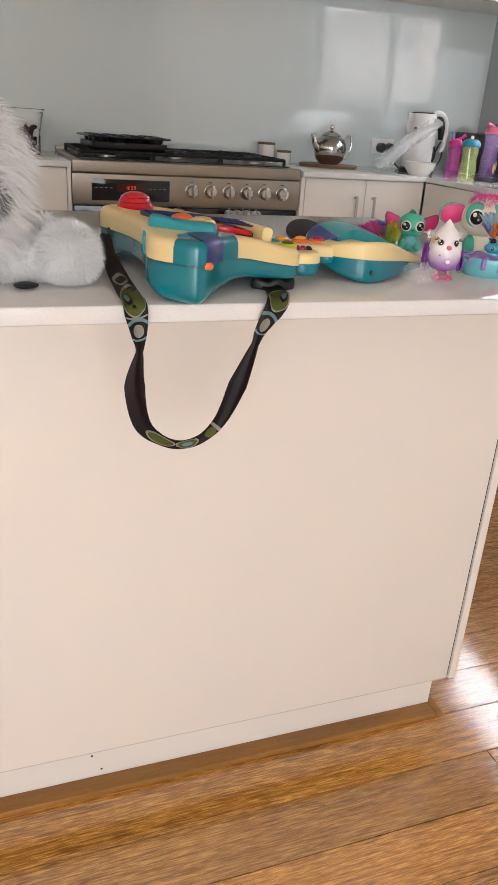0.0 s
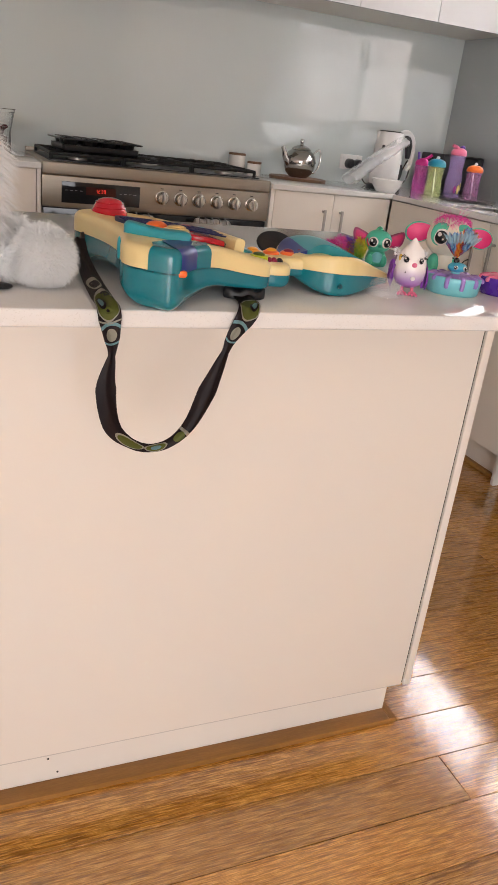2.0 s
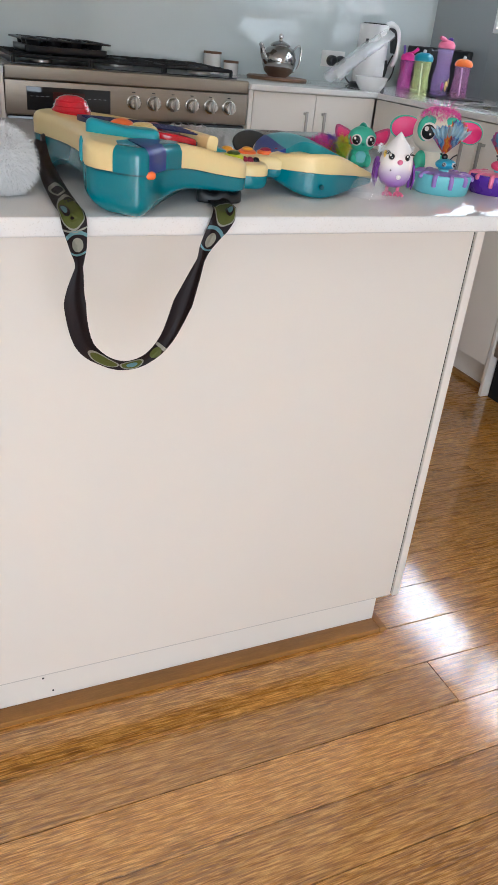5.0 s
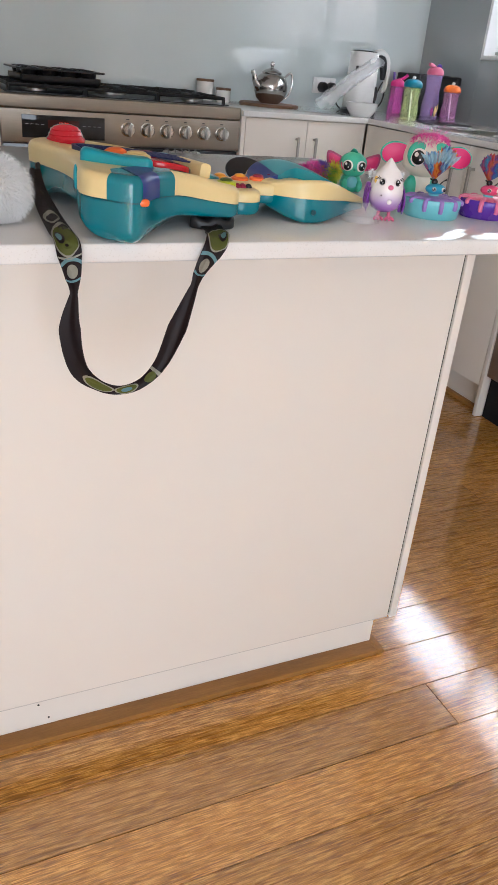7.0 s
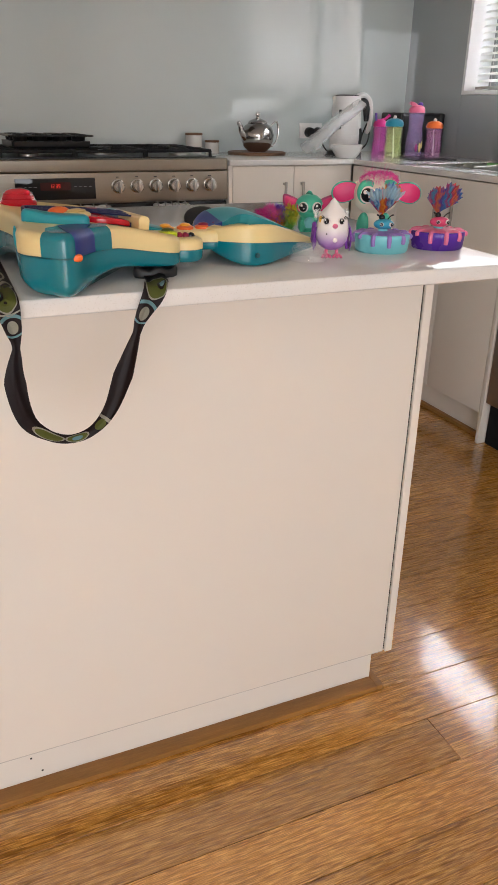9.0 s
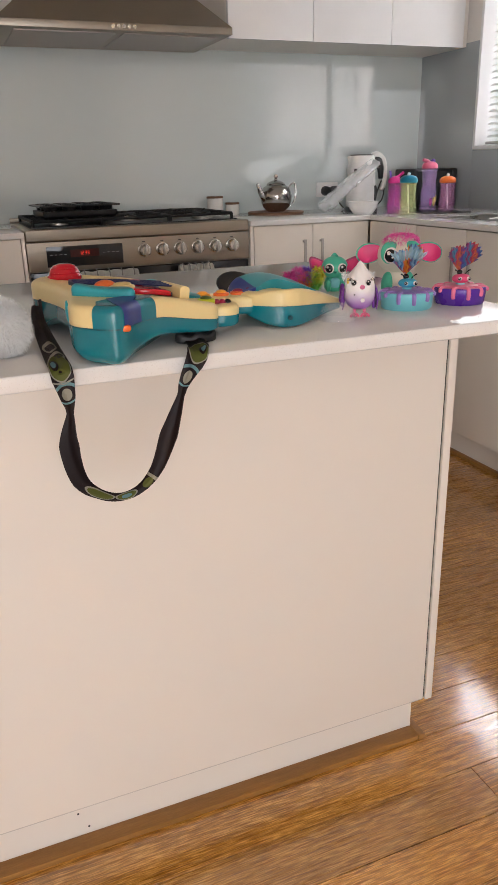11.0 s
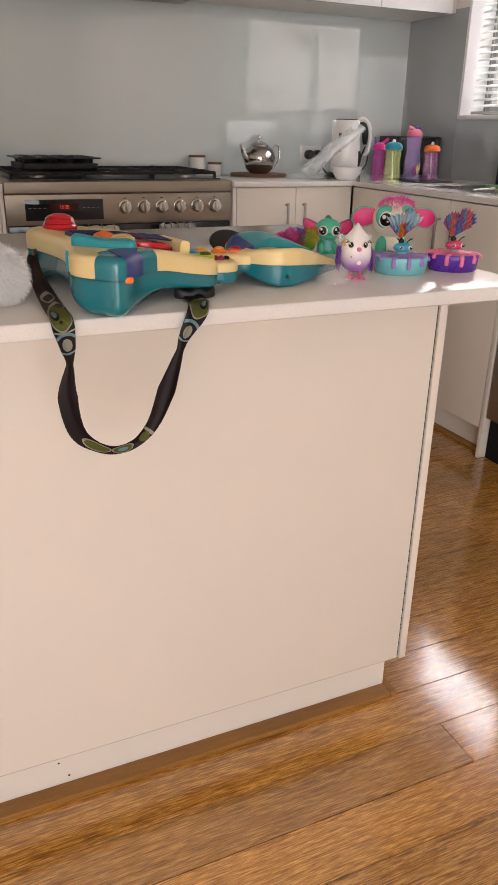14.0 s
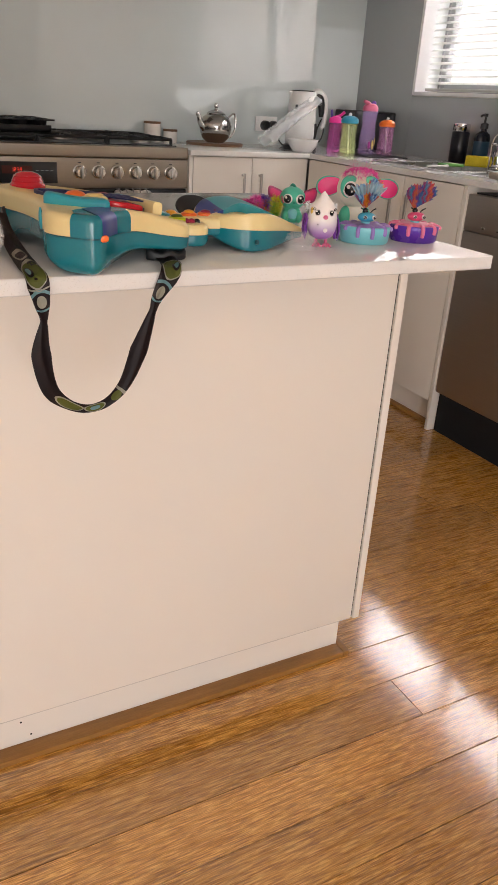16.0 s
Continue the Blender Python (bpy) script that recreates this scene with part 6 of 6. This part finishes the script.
def eye_on(parent, at, r, rz, iris=None, tilt=0):
    """Round toy eye turned to rz, with rim, dark pupil and two glints."""
    m_ = facing(*at, 90 + tilt, rz)
    w_ = part("eye", moved(bm_lathe([(0, 0.0025), (r * 0.8, 0.002), (r, 0.0), (r, -0.004), (0, -0.004)], 26), m_), WHITE_T, parent, "white-rimmed eye")
    part("iris", moved(bm_lathe([(0, 0.0042), (r * 0.6, 0.0036), (r * 0.82, 0.0018), (r * 0.82, 0), (0, 0)], 26), m_), iris or BLACKG, w_)
    part("glint", moved(bm_ball(r * 0.26, r * 0.26, 0.001, (-r * 0.25, r * 0.32, 0.0042), 12, 8), m_), WHITE_T, w_)
    part("glint", moved(bm_ball(r * 0.13, r * 0.13, 0.001, (r * 0.25, -r * 0.22, 0.0042), 10, 6), m_), WHITE_T, w_)


# white and purple bird
bird = thing("toy_bird", (0.937, 1.358, TOP), "white and purple plastic toy bird with pink feet", "toy", rz=-24, put=(0.777, 1.316, TOP, (0.77, 0.77, 0.77)))
bird_body = ombre("bird_body", "a372bd", "f0e9e6", 0.018, 0.056)
part("body", bm_lathe([(0, 0.013), (0.012, 0.014), (0.022, 0.020), (0.0275, 0.031), (0.029, 0.043), (0.028, 0.055), (0.0255, 0.066), (0.022, 0.075), (0.0155, 0.083), (0.010, 0.089), (0.005, 0.096), (0.001, 0.1005), (0, 0.101)], 40, ky=0.95), bird_body, bird)
for sx in (-1, 1):
    eye_on(bird, (sx * 0.0125, -0.0225, 0.064), 0.0062, sx * 24, None, -8)
    for k in range(3):
        part("lash", bm_tube([(sx * (0.016 + 0.001 * k), -0.0235 + 0.001 * k, 0.0700 - 0.001 * k), (sx * (0.0205 + 0.002 * k), -0.0225 + 0.0015 * k, 0.0735 - 0.0025 * k)], 0.0006, 5, 1), BLACKG, bird)
    part("wing", moved(bm_slab([(-0.004, 0.0), (0.003, -0.012), (0.002, -0.030), (-0.003, -0.044), (-0.012, -0.038), (-0.016, -0.018), (-0.012, -0.002)], -0.002, 0.0025, 0.001, 0.002, 4, 3), pose(sx * 0.0285, 0.004, 0.058, 90, 0, sx * 70)), PLUM, bird, "purple wing")
    for k in range(3):
        part("feather", bm_tube([(sx * (0.029 + 0.001 * k), -0.006 + 0.007 * k, 0.052), (sx * (0.033 + 0.001 * k), -0.006 + 0.008 * k, 0.030), (sx * 0.031, -0.005 + 0.008 * k, 0.012 + 0.003 * k)], [0.003, 0.0032, 0.0012], 8, 4, flat=0.6), PLUM, bird, "purple wing feather")
    part("leg", bm_tube([(sx * 0.009, -0.004, 0.016), (sx * 0.0095, -0.005, 0.006)], 0.003, 10, 1), PINK_T, bird, "pink leg")
    for dx in (-0.006, 0.0, 0.006):
        part("toe", bm_tube([(sx * 0.0095, -0.006, 0.005), (sx * 0.0095 + dx * 0.8, -0.013, 0.0042), (sx * 0.0095 + dx * 1.2, -0.018, 0.0024)], [0.0032, 0.003, 0.0022], 8, 4), PINK_T, bird, "pink toe")
    part("back_toe", bm_tube([(sx * 0.0095, -0.004, 0.005), (sx * 0.0095, 0.006, 0.0026)], [0.003, 0.0022], 8, 1), PINK_T, bird, "pink toe")
part("beak", bm_ball(0.0048, 0.0050, 0.0042, (0.002, -0.0265, 0.0565), 16, 10), PINK_T, bird, "pink beak")
part("tummy_button", bm_ball(0.0042, 0.002, 0.004, (0.003, -0.0268, 0.033), 14, 8), WHITE_T, bird)
part("charm", bm_ball(0.0014, 0.0010, 0.0014, (-0.012, -0.0262, 0.043), 8, 6), BLACKG, bird)
part("cheek_spot", bm_ball(0.003, 0.002, 0.006, (-0.0225, -0.0125, 0.066), 10, 8), plastic("gold_toy", "d9b04a"), bird, "gold cheek spot")
for dx_, dy_ in ((0.025, 0.002), (-0.021, 0.018)):
    fur_part(bird, [((0.937 + dx_, 1.358 + dy_, TOP + 0.073), (0.003, 0.003, 0.005), 1.0)], 160, 0.006, 21, FUR, 0.1, 0.0005, "white ear tuft")


# butterfly toys on round pods
def butterfly_toy(x, y, base_mat, drip_mat, head_mat, wing_hexes, label, tilt, spread, clear):
    t = thing("butterfly_toy", (x, y, TOP), label, "toy", "butterfly toys", rz=-20, put=(x, y, TOP, (0.735, 0.735, 0.70)))
    part("pod", bm_lathe([(0, 0), (0.048, 0), (0.051, 0.003), (0.0535, 0.026), (0.0545, 0.033), (0.053, 0.036), (0.047, 0.036), (0, 0.034)], 52, ky=0.92), base_mat, t)
    sp_ = part("icing", bm_lathe([(0, 0.0405), (0.022, 0.0400), (0.040, 0.0385), (0.0455, 0.0360), (0.046, 0.034), (0, 0.034)], 40, ky=0.92, wobble=lambda a, z: 1 + 0.10 * math.sin(7 * a + 1)), drip_mat, t, "moulded icing")
    for k in range(11):
        a = 2 * math.pi * k / 11 + 0.2
        ln = (0.0, 0.004, 0.002, 0.004, 0.002, 0.014, 0.003, 0.016, 0.018, 0.012, 0.003)[k]
        ca_, sa_ = math.cos(a), 0.92 * math.sin(a)
        part("drip", bm_tube([(0.036 * ca_, 0.036 * sa_, 0.0352), (0.046 * ca_, 0.046 * sa_, 0.0352), (0.0535 * ca_, 0.0535 * sa_, 0.033), (0.0548 * ca_, 0.0548 * sa_, 0.033 - ln * 0.6), (0.0535 * ca_, 0.0535 * sa_, 0.032 - ln)],
                             [0.0056, 0.0054, 0.0046, 0.0044, 0.004], 10, 4), drip_mat, sp_)
    part("stem", bm_lathe([(0.010, 0.038), (0.009, 0.044), (0.007, 0.046), (0, 0.046)], 20), AQUA, t)
    hd2 = part("head", bm_ball(0.0195, 0.014, 0.0105, (0, -0.004, 0.0535), 26, 18), head_mat, t)
    for sx in (-1, 1):
        eye_on(t, (sx * 0.0095 + 0.003, -0.0165, 0.054), 0.0042, sx * 22)
        part("antenna", bm_tube([(sx * 0.006, -0.006, 0.062), (sx * 0.010, -0.010, 0.069), (sx * 0.016, -0.012, 0.073)], [0.0012, 0.001, 0.0016], 6, 4), BLACKG, hd2, "black antenna")
    part("cap", bm_ball(0.006, 0.005, 0.006, (-0.004, -0.003, 0.0665), 14, 10), BLACKG, t, "black wing joint")
    # ribbed wings, fanned out from the joint
    for sgn in (-1, 1):
        for layer, (h_, w_) in enumerate(((0.066 if sgn > 0 else 0.054, 0.030), (0.054 if sgn > 0 else 0.046, 0.036))):
            bmw = bmesh.new()
            n = 12
            rows_ = []
            for i in range(n + 1):
                a = radians(tilt + sgn * (spread * i / n) * (1 if layer == 0 else 1.15))
                ln = h_ * (0.72 + 0.28 * math.sin(math.pi * (0.25 + 0.6 * i / n))) * (1 + 0.05 * math.cos(i * math.pi))
                rr_ = []
                for q in (0.0, 0.35, 0.7, 0.92, 1.0):
                    zz = 0.069 + ln * q * math.cos(a)
                    xx = -0.004 + ln * q * math.sin(a)
                    yy = 0.002 + sgn * 0.004 * q + (0.0016 if i % 2 else -0.0016) * q + 0.006 * layer
                    rr_.append(bmw.verts.new((xx, yy, zz)))
                rows_.append(rr_)
            for a_, b_ in zip(rows_, rows_[1:]):
                for q in range(4):
                    bmw.faces.new((a_[q], b_[q], b_[q + 1], a_[q + 1]))
            bmesh.ops.solidify(bmw, geom=bmw.faces[:], thickness=0.0008)
            part("wing", bmw, wing_hexes[layer], t, "pleated rainbow wing", angle=12)
    if clear:
        bmw = bmesh.new()
        rim = []
        for i in range(25):
            a = radians(tilt + (i - 12) * spread / 12)
            ln = 0.066 * (0.90 + 0.07 * math.cos(i * 1.9)) * (0.86 + 0.14 * abs(math.sin(math.pi * (i - 12) / 26 + 0.5)))
            rim.append([bmw.verts.new((-0.004 + ln * q * math.sin(a), -0.003 + 0.002 * math.sin(i * 2.1), 0.069 + ln * q * math.cos(a))) for q in (0.62, 0.82, 1.0)])
        for a_, b_ in zip(rim, rim[1:]):
            for q in range(2):
                bmw.faces.new((a_[q], b_[q], b_[q + 1], a_[q + 1]))
        bmesh.ops.solidify(bmw, geom=bmw.faces[:], thickness=0.001)
        part("wing_edge", bmw, M["icy"], t, "frilly clear blue wing edge")
    return t


M["icy"] = material("icy_plastic", rgb("bfe0ee"), rough=0.12, vary=0.05, alpha=0.55)
W1 = striped("wing_rainbow_a", ["3f78b8", "8fb8d8", "d8622e", "e8a23a", "b5312f", "5f8fc0", "9fc4de", "3f78b8"], 34, axis=0)
W2 = striped("wing_rainbow_b", ["4c5fae", "cf4a63", "e9a04a", "7c4fa6", "4aa0c6", "d85a86", "4c5fae"], 30, axis=0)
W3 = striped("wing_rainbow_c", ["3fa0c6", "c43f6e", "e07c46", "6a4ba8", "3f8fc8", "b33a78", "3fa0c6"], 30, axis=0)
butterfly_toy(0.871, 1.337, AQUA, LILAC, plastic("toy_blue", "3f9bb8", 0.3), (W1, W2), "rainbow butterfly toy on a pale blue round pod", 3, 40, True)
butterfly_toy(0.966, 1.335, PURPLE, PINK_T, plastic("toy_rose", "d44a72", 0.3), (W3, W2), "rainbow butterfly toy on a purple round pod", 12, 44, False)

# big-eared animal with pink hair
lem = thing("big_eared_toy", (1.100, 1.500, TOP), "mint and cream toy animal with big pink ears", "toy", rz=-24, put=(0.914, 1.430, TOP, (0.68, 0.68, 0.715)))
part("body", bm_lathe([(0, 0), (0.026, 0.0), (0.032, 0.006), (0.034, 0.022), (0.030, 0.044), (0.022, 0.062), (0, 0.066)], 36, ky=0.9), plastic("toy_cream", "e9e2d2", 0.34), lem)
for sx in (-1, 1):
    part("side_patch", bm_ball(0.016, 0.020, 0.030, (sx * 0.024, -0.010, 0.028), 22, 14), MINT, lem, "mint side patch")
    part("foot", bm_ball(0.014, 0.018, 0.009, (sx * 0.020, -0.026, 0.009), 18, 12), MINT, lem)
part("head", bm_ball(0.052, 0.044, 0.041, (0, -0.004, 0.096), 36, 24, 2.2), plastic("toy_cream", "e9e2d2", 0.34), lem)
for sx in (-1, 1):
    part("eye_patch", bm_ball(0.023, 0.010, 0.025, (sx * 0.024, -0.036, 0.102), 26, 16), MINT, lem, "mint eye patch")
    eye_on(lem, (sx * 0.0245, -0.0475, 0.097), 0.0175, sx * 20)
    ear = moved(bm_slab([(0.0, -0.010), (0.018, -0.021), (0.040, -0.020), (0.054, -0.006), (0.052, 0.012), (0.036, 0.022), (0.016, 0.020), (0.0, 0.010)], -0.005, 0.005, 0.003, 0.004, 5, 4), pose(0, 0, 0, 90, 0, 0))
    inn = moved(bm_slab([(0.001, -0.009), (0.018, -0.0185), (0.039, -0.0178), (0.0515, -0.005), (0.0495, 0.0108), (0.035, 0.0195), (0.016, 0.0178), (0.001, 0.009)], 0.004, 0.0062, 0.0, 0.0015, 5, 2), pose(0, 0, 0, 90, 0, 0))
    em = pose(sx * 0.042, -0.008, 0.105, 0, 12 if sx > 0 else -12, 0) @ (Matrix.Diagonal((sx * 1.08, 1, 1.0, 1)))
    moved(ear, em)
    moved(inn, em)
    if sx < 0:
        bmesh.ops.reverse_faces(ear, faces=ear.faces[:])
        bmesh.ops.reverse_faces(inn, faces=inn.faces[:])
    e1 = part("ear", ear, MINT, lem, "mint ear rim")
    part("inner_ear", inn, HOT, e1, "hot pink inner ear")
part("nose", bm_ball(0.005, 0.004, 0.0038, (0, -0.050, 0.084), 14, 10), PINK_T, lem, "pink nose")
for k in range(4):
    part("fringe_bead", bm_ball(0.003, 0.003, 0.003, (-0.030 - 0.004 * k, -0.032 + 0.003 * k, 0.119 - 0.006 * k), 10, 6), HOT, lem)
fur_part(lem, [((1.100, 1.490, TOP + 0.124), (0.042, 0.028, 0.014), 1.0)], 2200, 0.010, 31, PINKFUR, 1.3, 0.00045, "pink hair")
fur_part(lem, [((1.100, 1.494, TOP + 0.127), (0.026, 0.016, 0.007), 1.0)], 130, 0.027, 32, PINKFUR, 0.3, 0.0003, "pale pink wispy hairs")

# small teal animal with rainbow tail
el = thing("small_eared_toy", (1.022, 1.615, TOP), "small mint toy animal with pink ears and rainbow tail", "toy", rz=-22, put=(0.858, 1.540, TOP, (0.79, 0.79, 0.80)))
part("body", bm_lathe([(0, 0), (0.017, 0), (0.022, 0.006), (0.022, 0.020), (0.015, 0.034), (0, 0.038)], 30), MINT, el)
part("tummy", bm_ball(0.012, 0.006, 0.013, (0, -0.0175, 0.017), 18, 12), AQUA, el)
part("head", bm_ball(0.029, 0.026, 0.024, (0, -0.004, 0.050), 30, 20), MINT, el)
part("crest", bm_tube([(0.004, -0.010, 0.072), (0.0, 0.004, 0.075), (-0.006, 0.014, 0.068)], [0.003, 0.005, 0.002], 10, 4), MINT_D, el)
for sx in (-1, 1):
    eye_on(el, (sx * 0.014, -0.0265, 0.050), 0.0105, sx * 24)
    part("lashes", bm_tube([(sx * 0.022, -0.0265, 0.042), (sx * 0.0255, -0.022, 0.048), (sx * 0.026, -0.020, 0.055)], 0.0012, 6, 4), HOT, el)
    er = moved(bm_slab([(0.0, -0.006), (0.012, -0.014), (0.027, -0.009), (0.033, 0.008), (0.030, 0.020), (0.014, 0.016), (0.0, 0.008)], -0.003, 0.003, 0.002, 0.002, 5, 3), pose(0, 0, 0, 90, 0, 0))
    ii = moved(bm_slab([(0.003, -0.004), (0.013, -0.010), (0.024, -0.006), (0.029, 0.008), (0.026, 0.016), (0.014, 0.012), (0.003, 0.006)], 0.0028, 0.0042, 0, 0.001, 5, 2), pose(0, 0, 0, 90, 0, 0))
    em = pose(sx * 0.022, 0.0, 0.053, 0, 0, 0) @ Matrix.Diagonal((sx, 1, 1, 1))
    moved(er, em)
    moved(ii, em)
    if sx < 0:
        bmesh.ops.reverse_faces(er, faces=er.faces[:])
        bmesh.ops.reverse_faces(ii, faces=ii.faces[:])
    e1 = part("ear", er, plastic("ear_plum", "a83a6a", 0.4), el, "plum ear")
    part("inner_ear", ii, HOT, e1)
    part("paw", bm_ball(0.007, 0.007, 0.012, (sx * 0.015, -0.018, 0.012), 14, 10), MINT, el)
part("nose", bm_ball(0.0035, 0.004, 0.003, (0, -0.030, 0.043), 12, 8), MINT_D, el)
for k, (hx_, dx, dy, dz) in enumerate((("e0409c", -0.098, 0.02, 0.026), ("e85ab0", -0.082, 0.016, 0.034), ("e87a3a", -0.066, 0.012, 0.024), ("7a4fc0", -0.060, 0.014, 0.034), ("6cc04a", -0.046, 0.006, 0.022), ("d9d43a", -0.040, 0.004, 0.034))):
    fm_ = material("tail_fur", rgb(hx_), rough=0.75, vary=0.15, islands=0.2)
    c_ = (1.022 + dx, 1.615 + dy, TOP + dz)
    fur_part(el, [(c_, (0.010, 0.010, 0.014), 1.0)], 1000, 0.012, 40 + k, fm_, 0.5, 0.0004, "rainbow tail fur")


# ---- floor boards ----
BW, BL = 0.106, 1.83
fl = bpy.data.objects["floor"]
bmn = bm_box(BL - 0.0012, BW - 0.0010, 0.006, (0, 0, -0.006), 0.0008, 1)
plank_mesh = to_mesh("plank", bmn, M["bamboo"])
far = []
rnd = random.Random(8)
row = 0
y = 1.283 - BW * 44
while y < WY1:
    x = 1.036 - BL * 3 + (0 if row == 43 else (rnd.uniform(-1.26, -1.0) if 34 < row < 50 else rnd.uniform(0.25, 1.6) + (0 if row % 2 else 0.3)))
    while x > WX0:
        x -= BL
    while x < WX1:
        near = -0.4 < y < 3.3 and x + BL > -0.9
        if near and x + BL < WX1 + 0.6:
            o = new("plank", plank_mesh)
            o.parent = fl
            o.location = (x + BL / 2, y + BW / 2, rnd.uniform(-0.0003, 0.0))
        else:
            far.append((x, y))
        x += BL
    y += BW
    row += 1
fv, ff = [], []
for x, y in far:
    b = len(fv)
    x1 = min(x + BL - 0.001, WX1 + 0.1)
    x = max(x, WX0 - 0.12)
    if x1 <= x:
        continue
    fv += [(x, y, -0.0002), (x1, y, -0.0002), (x1, y + BW - 0.001, -0.0002), (x, y + BW - 0.001, -0.0002)]
    ff.append((b, b + 1, b + 2, b + 3))
me = bpy.data.meshes.new("far_planks")
me.from_pydata(fv, [], ff)
me.materials.append(M["bamboo_far"])
o = new("far_planks", me)
o.parent = fl
o["kind"] = "stuff"
